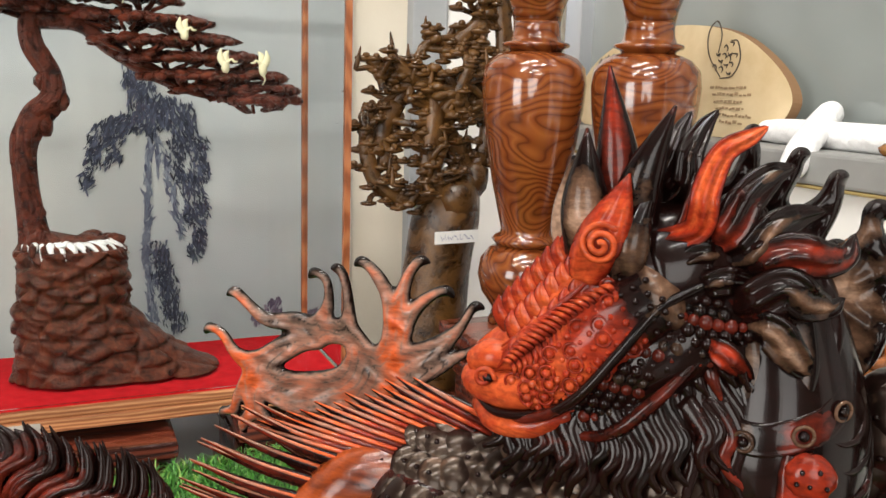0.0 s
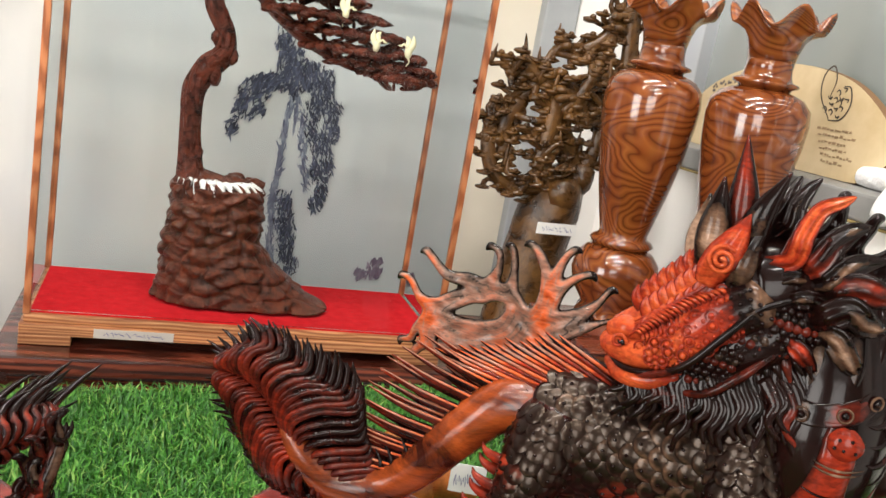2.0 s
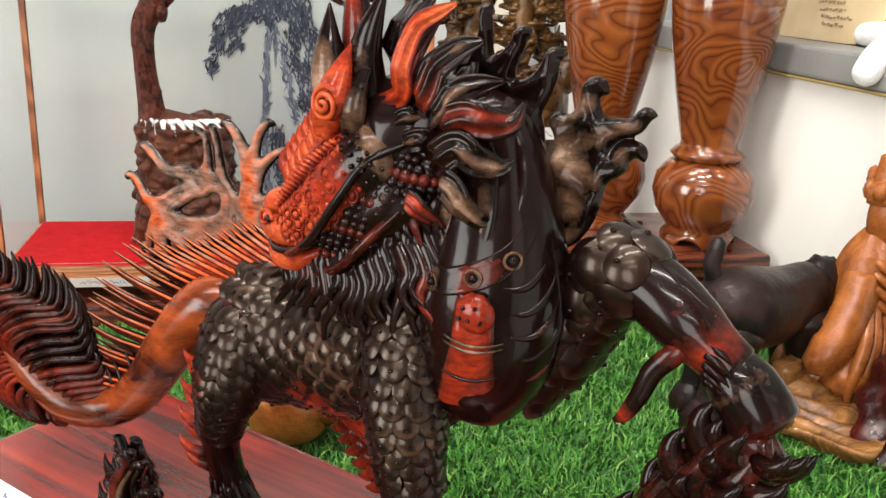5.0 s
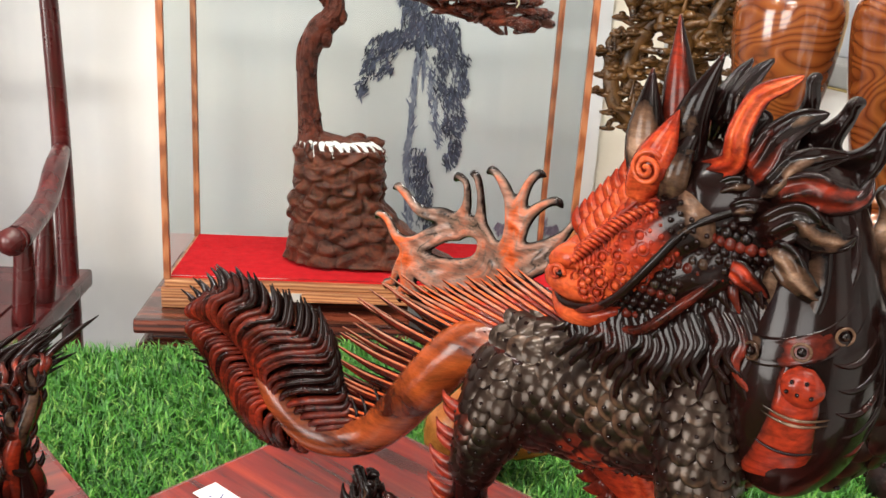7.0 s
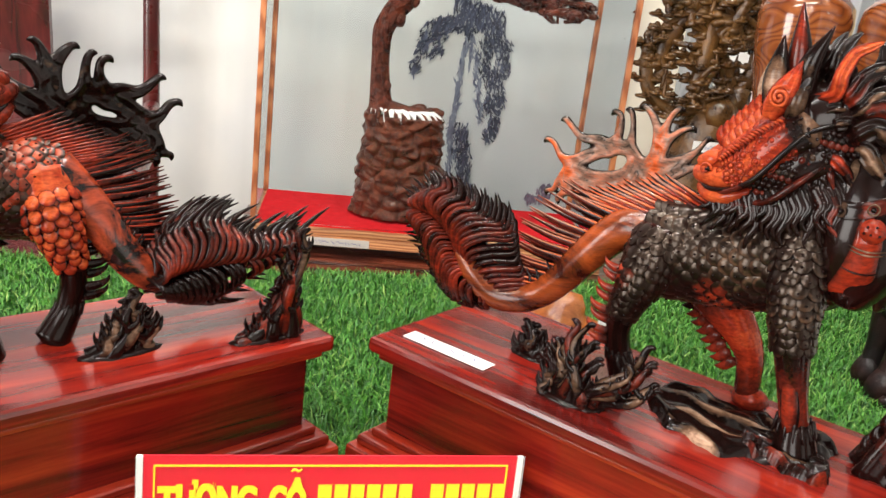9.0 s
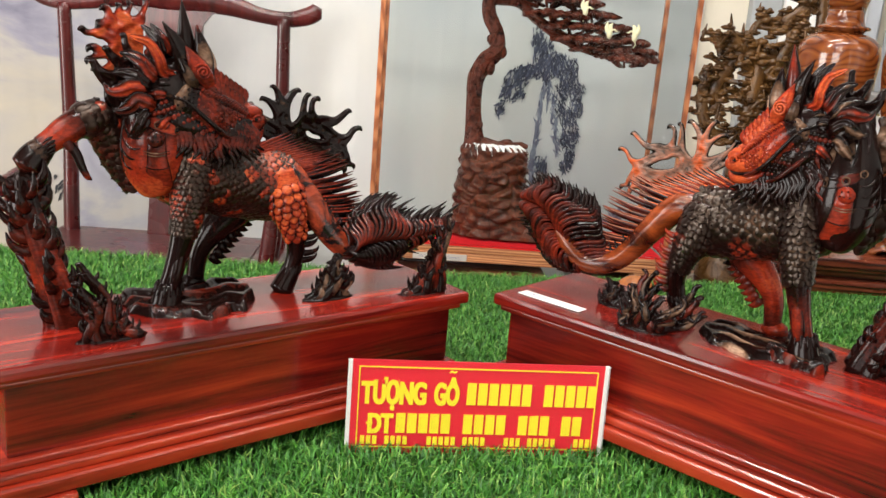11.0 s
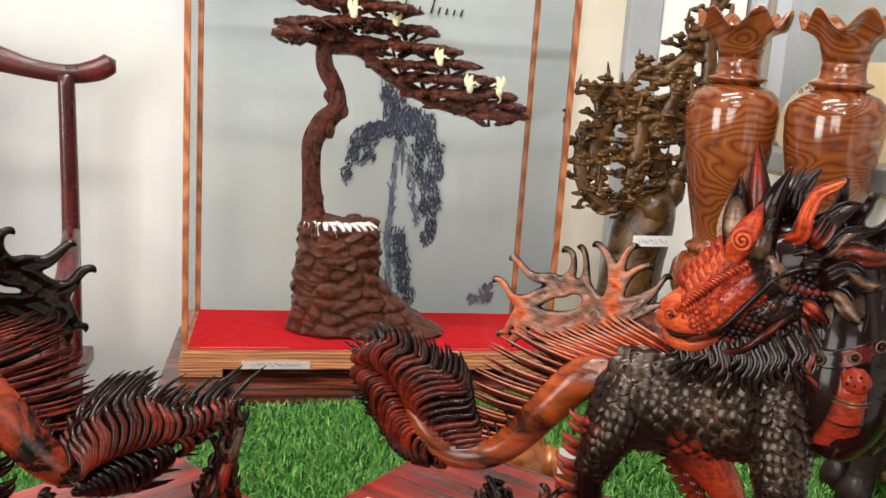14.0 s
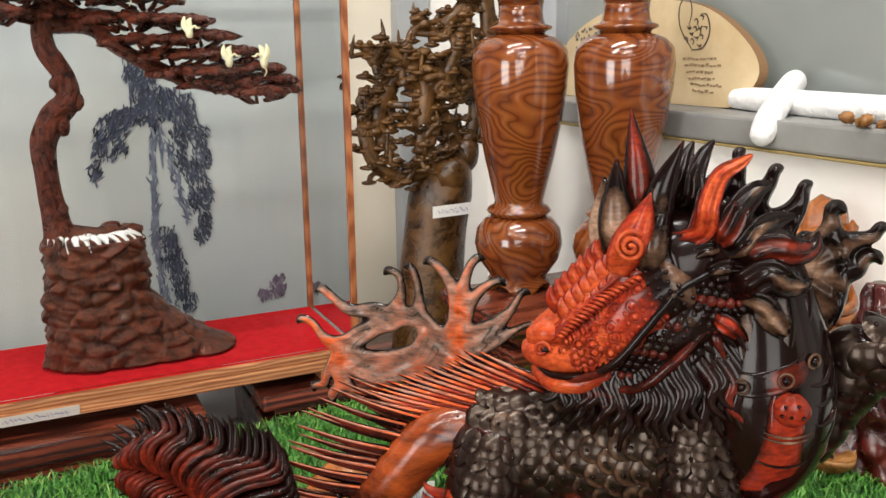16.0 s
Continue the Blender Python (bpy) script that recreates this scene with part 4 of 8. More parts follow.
def root_carving():
    thing = tagged(new("root_carving"), "brown root carving with curling twigs and cup-shaped buds", "wood carving")
    log = Shape()
    log.tube([(0.535, 1.175, 0.571, 0.062), (0.537, 1.172, 0.66, 0.055), (0.545, 1.168, 0.76, 0.05), (0.556, 1.165, 0.83, 0.05), (0.575, 1.17, 0.872, 0.038), (0.60, 1.175, 0.90, 0.016)], 0, 18, 7, groove=0.05, lobes=4)
    log.blob((0.56, 1.14, 0.86), (0.032, 0.03, 0.03), 0, 10, 6, rough=0.15)
    log.blob((0.595, 1.16, 0.885), (0.022, 0.025, 0.028), 0, 10, 6, rough=0.15, seed=2)
    link_mesh("log", log.mesh("log"), ROOTWOOD, thing, "rounded brown log")
    rng = np.random.RandomState(11)
    limbs = Shape()
    buds = Shape()
    nodes = []
    mains = [
        [(0.60, 1.17, 0.88), (0.62, 1.165, 0.96), (0.60, 1.165, 1.05), (0.575, 1.17, 1.10), (0.53, 1.175, 1.09)],
        [(0.59, 1.17, 0.90), (0.565, 1.17, 0.96), (0.545, 1.165, 1.01), (0.52, 1.17, 1.04), (0.495, 1.175, 1.0)],
        [(0.57, 1.16, 0.86), (0.52, 1.15, 0.845), (0.475, 1.15, 0.86), (0.455, 1.155, 0.92), (0.455, 1.16, 0.99)],
        [(0.62, 1.165, 0.97), (0.635, 1.16, 1.08), (0.63, 1.16, 1.16), (0.638, 1.165, 1.25)],
        [(0.545, 1.165, 1.01), (0.535, 1.15, 0.95), (0.53, 1.145, 0.90), (0.545, 1.14, 0.88)],
        [(0.575, 1.17, 1.10), (0.60, 1.165, 1.13), (0.615, 1.17, 1.17)],
        [(0.495, 1.175, 1.0), (0.475, 1.165, 0.96), (0.48, 1.155, 0.91)],
        [(0.52, 1.17, 1.04), (0.49, 1.17, 1.06), (0.47, 1.165, 1.04)],
        [(0.62, 1.165, 1.0), (0.585, 1.155, 0.985), (0.57, 1.145, 1.02), (0.58, 1.14, 1.06)],
    ]
    for k, line in enumerate(mains):
        n = len(line)
        rows = [(*p, 0.0140 - 0.006 * i / n) for i, p in enumerate(line)]
        c, r, t, u, w = limbs.tube(rows, 0, 8, 8, groove=0.1, lobes=3)
        nodes += list(c[2::3])
        for i in range(2, len(c), 1):
            for _ in range(1 + (i % 3 == 0)):
                a = rng.rand() * 2 * np.pi
                out = np.array([math.cos(a), -0.55 + 0.8 * rng.rand(), math.sin(a)])
                out /= np.linalg.norm(out)
                length = 0.012 + 0.026 * rng.rand()
                bend = np.array([rng.randn(), 0.5 * rng.randn(), rng.randn()]) * 0.006
                p0, p2 = c[i], c[i] + out * length
                p1 = (p0 + p2) / 2 + bend
                limbs.tube([(*p0, 0.0060), (*p1, 0.0046), (*p2, 0.0038)], 0, 7, 3)
                size = 0.0066 + 0.0040 * rng.rand()
                if rng.rand() < 0.8:
                    buds.blob(p2, (size * 1.25, size * 1.1, size * 0.55), 0, 10, 6, rough=0.14, seed=rng.randint(9999))
                    buds.blob(p2 + np.array([0, -size * 0.7, size * 0.5]), (size * 0.5,) * 3, 0, 6, 4)
                else:
                    q = p2 + np.array([0.3 * rng.randn() * 0.01, 0, 0.034])
                    buds.tube([(*p2, 0.0035), (*((p2 + q) / 2), 0.0028), (*q, 0.0008)], 0, 6, 3)
    # limbs that have grown together in loops
    nodes = np.array(nodes)
    for k in range(60):
        a = nodes[rng.randint(len(nodes))]
        gap = np.linalg.norm(nodes - a, axis=1)
        near = nodes[(gap > 0.02) & (gap < 0.062)]
        if len(near):
            z = near[rng.randint(len(near))]
            mid = (a + z) / 2 + np.array([0.014 * rng.randn(), -0.012 * rng.rand(), 0.014 * rng.randn()])
            limbs.tube([(*a, 0.0065), (*mid, 0.0055), (*z, 0.0065)], 0, 8, 5, groove=0.1, lobes=3)
            buds.blob(mid, (0.0095, 0.0095, 0.0075), 0, 9, 6, rough=0.2, seed=k)
    for shape in (limbs, buds):
        for v in shape.v:
            v[:, 0] = 0.625 - (0.625 - v[:, 0]) * 1.17
            v[:, 2] = 0.90 + (v[:, 2] - 0.90) * np.where(v[:, 2] > 0.90, 0.92, 0.75)
    link_mesh("branchwork", limbs.mesh("branchwork"), ROOTWOOD, thing, "curling brown limbs")
    link_mesh("budwork", buds.mesh("budwork"), ROOTWOOD, thing, "small cup-shaped buds")
    return thing


root_carving()
price_tag((0.508, 1.098, 0.800), 6, 0.072, 0.018, "white paper price tag hung on the log")

# ---------------------------------------------------------------- pale wood slice with burnt lettering, on the ledge


def wood_slice():
    thing = tagged(new("wood_slice"), "pale oval wood slice with burnt calligraphy, leaning on the window", "wood slice")
    rim = [(-0.255, 0.030), (-0.240, 0.085), (-0.185, 0.125), (-0.100, 0.152), (-0.020, 0.160), (0.040, 0.158), (0.095, 0.150), (0.140, 0.136), (0.185, 0.112), (0.222, 0.084), (0.240, 0.058), (0.236, 0.036), (0.215, 0.014), (0.190, 0.002), (0.100, 0.001), (0.0, 0.001), (-0.120, 0.001), (-0.225, 0.002)]
    fine = spline([(u, 0, v) for u, v in rim + rim[:1]], 4)[:-1]
    rim = [(p[0], max(0.001, p[2])) for p in fine][::-1]
    n = len(rim)
    bm = bmesh.new()
    fr = [bm.verts.new((u, 0, v)) for u, v in rim]
    bk = [bm.verts.new((u * 1.012, 0.014, v * 1.01)) for u, v in rim]
    bm.faces.new(fr)
    bm.faces.new(bk[::-1])
    for i in range(n):
        j = (i + 1) % n
        face = bm.faces.new((fr[j], fr[i], bk[i], bk[j]))
        face.material_index = 1
    slab = part("slab", bm, [SLICE, BARK], thing, "pale slab with darker bark edge")
    ink = Shape()

    def stroke(pts, wid=0.0016):
        wid *= 0.55
        k = len(pts)
        ink.tube([(u, -0.0006, v, wid * (0.5 + 1.0 * math.sin(math.pi * (i + 0.5) / k))) for i, (u, v) in enumerate(pts)], 0, 6, 5, flat=0.25)

    cu, cv = 0.105, 0.112
    stroke([(cu - 0.004, cv - 0.028), (cu - 0.035, cv + 0.004), (cu - 0.042, cv + 0.035), (cu - 0.028, cv + 0.05), (cu - 0.014, cv + 0.03), (cu - 0.016, cv + 0.004)], 0.0017)
    stroke([(cu - 0.004, cv - 0.03), (cu + 0.02, cv - 0.026), (cu + 0.03, cv - 0.004), (cu + 0.02, cv + 0.02), (cu + 0.006, cv + 0.022)], 0.0017)
    for i in range(13):
        a = 2.4 * i
        r = 0.005 + 0.0016 * i
        u, v = cu + 0.002 + r * math.cos(a), cv - 0.002 + r * math.sin(a)
        stroke([(u - 0.004, v), (u, v + 0.004 * math.cos(i)), (u + 0.0045, v - 0.001), (u + 0.003, v - 0.0055)], 0.0015)
    link_mesh("burnt_emblem", ink.mesh("burnt_emblem"), material("burnt_dark_line", (0.055, 0.040, 0.028), 0.7), slab, "burnt dark flourish")
    bars = bmesh.new()
    rnd = random.Random(8)
    for row in range(6):
        u = 0.085 + 0.006 * row
        end = 0.16 + 0.004 * rnd.uniform(-3, 3)
        while u < end:
            w = rnd.uniform(0.004, 0.011)
            v = 0.068 - 0.0095 * row + rnd.uniform(-0.001, 0.001)
            box(u, u + w * 0.7, -0.0009, -0.0004, v, v + rnd.uniform(0.002, 0.0045), 0, bars)
            u += w
    part("small_lettering", bars, material("burnt_brown", (0.30, 0.20, 0.11), 0.7), slab, "rows of unreadable brown lettering")
    seeds = Shape()
    for i in range(60):
        u, v = -0.21 + 0.08 * rnd.random(), 0.07 + 0.05 * rnd.random()
        seeds.blob((u, -0.0006, v), (0.0028, 0.0006, 0.0028), 0, 6, 4)
    link_mesh("burnt_dots", seeds.mesh("burnt_dots"), material("grey_burn", (0.12, 0.1, 0.09), 0.7), slab, "cluster of burnt dots")
    thing.matrix_world = Matrix.Translation((0.872, 1.072, 0.962)) @ pose(0, 0, 0, 0, 0, -90) @ pose(0, 0, 0, -6, 0, 0)
    return thing


wood_slice()

# white padded cross piece and a small gilt ornament on the ledge
cross = tagged(new("wrapped_bundle"), "white foam-wrapped crossed bars lying on the ledge", "wrapped bundle")
sh = Shape()
sh.tube([(0.874, 0.868, 0.977, 0.0135), (0.870, 0.83, 0.978, 0.0160), (0.860, 0.75, 0.978, 0.0165), (0.848, 0.60, 0.978, 0.0165), (0.84, 0.45, 0.978, 0.0165), (0.84, 0.25, 0.978, 0.016)], 0, 16, 5)
link_mesh("long_bar", sh.mesh("long_bar"), FOAM, cross)
sh = Shape()
sh.tube([(0.902, 0.790, 1.006, 0.0135), (0.890, 0.783, 1.000, 0.0165), (0.84, 0.754, 0.983, 0.0165), (0.796, 0.730, 0.962, 0.0165), (0.776, 0.720, 0.944, 0.0150), (0.770, 0.717, 0.938, 0.0110)], 0, 16, 5)
link_mesh("short_bar", sh.mesh("short_bar"), FOAM, cross)
gilt = Shape()
for i in range(16):
    gilt.blob((0.80 + 0.012 * math.sin(i * 1.7), 0.62 - 0.011 * i, 0.968 + 0.003 * math.cos(i * 2.3)), (0.009, 0.009, 0.007), 0, 8, 5, rough=0.2, seed=i)
tagged(link_mesh("gilt_branch", gilt.mesh("gilt_branch"), DRIFTWOOD), "small knobbly yellow wood branch on the ledge edge", "branch")

# ---------------------------------------------------------------- armchair behind the table


def armchair():
    ch = tagged(new("armchair"), "dark rosewood armchair with yoke-shaped crest rail", "chair")
    x0, x1, yb, yf, seat_z = -0.845, -0.405, 1.315, 0.985, 0.545
    cx = (x0 + x1) / 2
    part("seat", box(x0 - 0.03, x1 + 0.03, yf - 0.02, yb + 0.03, seat_z - 0.03, seat_z, 0.006), CHAIRWOOD, ch)
    part("seat_panel", box(x0 + 0.03, x1 - 0.03, yf + 0.03, yb - 0.03, seat_z + 0.0005, seat_z + 0.003, 0.001), CHAIRWOOD, ch)
    part("apron", box(x0, x1, yf, yf + 0.02, seat_z - 0.09, seat_z - 0.031, 0.003), CHAIRWOOD, ch)
    for x in (x0, x1):
        s = Shape()
        s.tube([(x, yb, 0.0, 0.017), (x, yb, 0.5, 0.017), (x, yb + 0.005, 0.75, 0.015), (x, yb - 0.005, 0.92, 0.014), (x, yb - 0.012, 1.012, 0.0135)], 0, 12, 6)
        link_mesh("back_post", s.mesh("back_post"), CHAIRWOOD, ch)
        s = Shape()
        s.tube([(x, yf + 0.02, 0.0, 0.018), (x, yf + 0.02, 0.52, 0.018)], 0, 12, 4)
        link_mesh("front_leg", s.mesh("front_leg"), CHAIRWOOD, ch)
        s = Shape()
        k = 1 if x == x1 else -1
        s.tube([(x + 0.004 * k, yb - 0.01, 0.752, 0.014), (x + 0.014 * k, yb - 0.07, 0.735, 0.0165), (x + 0.022 * k, yb - 0.14, 0.70, 0.0165), (x + 0.024 * k, yf + 0.10, 0.682, 0.0175), (x + 0.024 * k, yf + 0.055, 0.680, 0.0195)], 0, 12, 6)
        link_mesh("arm", s.mesh("arm"), CHAIRWOOD, ch, "curved arm rail")
        s = Shape()
        s.tube([(x + 0.010 * k, yf + 0.11, seat_z, 0.016), (x + 0.018 * k, yf + 0.105, 0.61, 0.015), (x + 0.023 * k, yf + 0.10, 0.68, 0.012)], 0, 12, 5)
        link_mesh("arm_post", s.mesh("arm_post"), CHAIRWOOD, ch)
        s = Shape()
        s.tube([(x + 0.008 * k, yb - 0.13, seat_z, 0.014), (x + 0.012 * k, yb - 0.13, 0.60, 0.0165), (x + 0.02 * k, yb - 0.13, 0.70, 0.008)], 0, 12, 5)
        link_mesh("arm_spindle", s.mesh("arm_spindle"), CHAIRWOOD, ch)
    s = Shape()
    half = [(0.0, -0.012, 1.042, 0.029), (0.06, -0.012, 1.041, 0.0265), (0.115, -0.012, 1.033, 0.021), (0.17, -0.012, 1.020, 0.0155), (0.225, -0.008, 1.015, 0.0155), (0.265, 0.0, 1.024, 0.018), (0.285, 0.004, 1.036, 0.0175)]
    s.tube([(cx - a, yb + y, z, r) for a, y, z, r in half[:0:-1]] + [(cx + a, yb + y, z, r) for a, y, z, r in half], 0, 16, 6, flat=0.62)
    link_mesh("crest_rail", s.mesh("crest_rail"), CHAIRWOOD, ch, "yoke-shaped crest rail")
    bm = bmesh.new()
    rows = [(seat_z, 0.058, 0.0), (0.68, 0.054, 0.012), (0.82, 0.053, 0.006), (0.93, 0.055, -0.01), (0.99, 0.058, -0.012), (1.012, 0.075, -0.012), (1.022, 0.10, -0.012)]
    rings = [[bm.verts.new((cx + sx * hw, yb + dy + sy, z)) for sx, sy in ((-1, -0.007), (1, -0.007), (1, 0.007), (-1, 0.007))] for z, hw, dy in rows]
    for a, b in zip(rings, rings[1:]):
        for i in range(4):
            bm.faces.new((a[i], a[(i + 1) % 4], b[(i + 1) % 4], b[i]))
    bm.faces.new(rings[0][::-1])
    bm.faces.new(rings[-1])
    part("splat", bm, CHAIRWOOD, ch, "broad curved back splat")
    return ch


armchair()

# ---------------------------------------------------------------- statue bases
TOP = 0.756


def display_base(label, length, width):
    """Local x along the long side from the front corner, y across, z up from the turf."""
    th = tagged(new("rosewood_plinth"), label, "plinth", "pair of rosewood plinths")
    h = TOP - GRASS
    part("top_slab", box(0, length, 0, width, h - 0.012, h, 0.0035), ROSEWOOD, th)
    part("slab_edge", box(0.006, length - 0.006, 0.006, width - 0.006, h - 0.018, h - 0.0125, 0.002), ROSEWOOD_EDGE, th)
    part("body", box(0.014, length - 0.014, 0.014, width - 0.014, 0.032, h - 0.0185, 0.0015), ROSEWOOD, th)
    for k, (g, z0, z1, b) in enumerate(((0.006, 0.026, 0.0325, 0.003), (-0.002, 0.018, 0.0262, 0.0038), (-0.008, 0.004, 0.0182, 0.0045))):
        part("moulding", box(g, length - g, g, width - g, z0, z1, b, seg=3), ROSEWOOD_EDGE, th)
    for x in (-0.012, length - 0.058):
        for y in (-0.012, width - 0.028):
            part("bracket_foot", box(x, x + 0.07, y, y + 0.04, -0.016, 0.0045, 0.004), ROSEWOOD_EDGE, th)
    return th


def placed(ob, corner, along, z):
    a = math.atan2(along[1], along[0])
    ob.matrix_world = Matrix.Translation((corner[0], corner[1], z)) @ Matrix.Rotation(a, 4, "Z")
    return ob


R_CORNER, R_ALONG, R_WIDE = (-0.035, 0.337), (0.714, -0.70), 0.156
L_CORNER, L_ALONG, L_WIDE = (-0.060, 0.333), (-0.79, -0.612), 0.142
placed(display_base("polished rosewood base with stepped moulding and a price strip", 0.47, R_WIDE), R_CORNER, R_ALONG, GRASS)
lb = display_base("polished rosewood base with stepped moulding beside the sign", 0.455, L_WIDE)
lx, ly = L_CORNER[0] + L_ALONG[0] * 0.455, L_CORNER[1] + L_ALONG[1] * 0.455
placed(lb, (lx, ly), (-L_ALONG[0], -L_ALONG[1]), GRASS)
strip = price_tag((0, 0, 0), 0, 0.076, 0.0150, "white handwritten price strip on the statue base", tilt=0)
strip.matrix_world = Matrix.Translation((-0.0090, 0.3400, TOP + 0.0006)) @ pose(0, 0, 0, 0, 0, -44.4)

# ---------------------------------------------------------------- the two kirin statues
SLOTS = [K_PAINT, K_SCALE, K_TAN, K_MIX]
DK, SC, RD, OR, TN, MX, GY = range(7)
SLOT_OF = (0, 1, 0, 0, 2, 3, 0)
TONE_OF = (0.0, 0.0, 0.55, 0.88, 0.0, 0.0, -0.7)


class Statue(Shape):
    """A shape whose colour codes stand for a wood and a tone between grey, black, red and orange."""

    def add(self, verts, faces, mat=0, smooth=True, tone=None):
        Shape.add(self, verts, faces, SLOT_OF[mat], smooth, TONE_OF[mat] if tone is None else tone)


def kirin(side):
    """x runs from tail to forehoof along the base, y away from the viewer, z up from the base top."""
    s = Statue()
    rng = np.random.RandomState(21 if side == "R" else 22)
    right = side == "R"
    up = np.array([0, 0, 1.0])

    def scale_tone(p):
        """Face and rim of a scale: bronze sheen painted on the flank, pale edge glints on the rims, darker on the
        limbs, red or orange where the sapwood shows.
        """
        if right:
            sap = max(1 - math.hypot(p[0] - 0.222, p[2] - 0.084) / 0.014, 1 - math.hypot(p[0] - 0.160, p[2] - 0.086) / 0.010)
        else:
            sap = max(1 - math.hypot(p[0] - 0.178, p[2] - 0.128) / 0.030, 1 - math.hypot(p[0] - 0.294, p[2] - 0.098) / 0.016)
        if sap > 0.0:
            return 0.25 + 0.45 * min(1.0, 2 * sap) + 0.1 * rng.rand(), 0.05
        if not right:
            return (0.62 + 0.2 * rng.rand(), 0.4) if math.sin(p[0] * 150 + p[2] * 60) * math.sin(p[2] * 170) > 0.62 else (0.05 + 0.2 * rng.rand(), -0.25 * rng.rand())
        cloud = 0.5 + 0.5 * math.sin(p[0] * 120 + 2 * math.sin(p[2] * 90)) * math.sin(p[2] * 110 + 0.8)
        bronze = (0.35 + 0.65 * max(0.0, 1 - abs(p[2] - 0.118) / 0.034)) * (0.35 + 0.65 * cloud)
        face = -0.10 - 0.30 * bronze * (0.4 + 0.6 * rng.rand())
        return face, -0.20 - 0.32 * bronze

    def coat(track, r_scale, lo, hi, mat, around=(0, 360), gap=1.45, hole=False, lift=0.45, forward=False, spots=0.12):
        """Rows of overlapping scales over part of a swept limb."""
        r_scale *= 1.0 if right else 0.76
        c, r, t, u, w = track
        n = len(c)
        pos = lo * (n - 1)
        row = 0
        seglen = np.linalg.norm(np.diff(c, axis=0), axis=1)
        while pos < hi * (n - 1):
            i = int(pos)
            fr = pos - i
            j = min(i + 1, n - 1)
            cc, rr = c[i] * (1 - fr) + c[j] * fr, r[i] * (1 - fr) + r[j] * fr
            uu, ww, tt = u[i], w[i], t[i]
            size = r_scale * (0.75 + 0.35 * rr / max(r))
            count = max(4, int(2 * math.pi * rr * (around[1] - around[0]) / 360 / (size * gap)))
            for k in range(count):
                a = radians(around[0] + (around[1] - around[0]) * (k + 0.5 * (row % 2)) / count)
                nrm = uu * math.cos(a) + ww * math.sin(a)
                p = cc + nrm * rr
                s.scale(p, nrm, tt if forward else -tt, size * (0.94 + 0.12 * rng.rand()), mat if mat == SC or rng.rand() > spots else DK, lift * 0.82 * (0.85 + 0.3 * rng.rand()), hole and rng.rand() < 0.8, scale_tone(p) if mat == SC else ((0.70 + 0.32 * rng.rand(), 0.62) if mat == OR else None))
            pos += size * 1.05 / max(seglen[min(i, n - 2)], 1e-4)
            row += 1

    def flame(root, tip, y, width, tone, edge=0.0, sway=0.005, hook=0.005, crease=0.45, thick=0.42, steps=6):
        """An S-shaped flat flame from root to tip whose end hooks over."""
        a, b = np.array(root, float), np.array(tip, float)
        d = b - a
        e = np.array([-d[1], d[0]]) / (np.linalg.norm(d) + 1e-9)
        pts = [a, a + d * 0.32 + e * sway, a + d * 0.62 - e * sway * 0.5, a + d * 0.86 - e * sway * 0.25, b, b + d * 0.05 + e * hook]
        ww = (width * 0.9, width, width * 0.82, width * 0.55, width * 0.36, width * 0.1)
        s.ribbon([(p[0], p[1], w) for p, w in zip(pts, ww)], y, thick, tone, edge, crease, 1, DK, steps, k=11, streak=-0.25)

    def barb(p, d, size, tone, r=0.0034, curl=up):
        """A small hooked thorn."""
        p, d = np.asarray(p, float), np.asarray(d, float)
        s.tube([(*p, r), (*(p + d * size * 0.55), r * 0.85), (*(p + d * size * 0.85 + curl * size * 0.3), r * 0.5), (*(p + d * size * 0.85 + curl * size * 0.75), r * 0.12)], DK, 7, 3, 0.75, tone=tone)

    W = 0.103
    # trunk of the body, rump to chest
    torso = s.tube([(0.152, W - 0.004, 0.108, 0.014), (0.160, W - 0.002, 0.107, 0.026), (0.178, W, 0.104, 0.0335), (0.205, W + 0.002, 0.105, 0.0315), (0.236, W, 0.112, 0.032), (0.264, W - 0.002, 0.122, 0.0345), (0.285, W - 0.002, 0.136, 0.031), (0.300, W, 0.152, 0.022), (0.308, W, 0.165, 0.01)], DK, 24, 8)
    coat(torso, 0.0064, 0.06, 0.74, SC, (15, 345), gap=1.62, hole=True, lift=0.50)
    # smooth round breast, like a polished barrel that narrows towards the neck
    barrel = np.array([(0.288, 0.094, 0.103, 0.008), (0.290, 0.094, 0.107, 0.0150), (0.293, 0.093, 0.114, 0.0215), (0.296, 0.092, 0.128, 0.0268), (0.2975, 0.092, 0.146, 0.0285), (0.2975, 0.093, 0.164, 0.0270), (0.2955, 0.095, 0.182, 0.0235), (0.292, 0.097, 0.200, 0.0195), (0.286, 0.098, 0.218, 0.0160)])
    s.tube(barrel, DK, 40, 8, tone=(0.15, 0.1, 0.05, 0.0, 0.0, 0.0, 0.0) if right else (0.85, 0.8, 0.75, 0.5, 0.1, 0.0, 0.0))

    def hug(a, z, out=1.0):
        """A point on the breast at the angle a (270: towards the viewer) and the height z."""
        x, y, r = (np.interp(z, barrel[:, 2], barrel[:, i]) for i in (0, 1, 3))
        return (x + r * out * math.cos(radians(a)), y + r * out * math.sin(radians(a)), z)

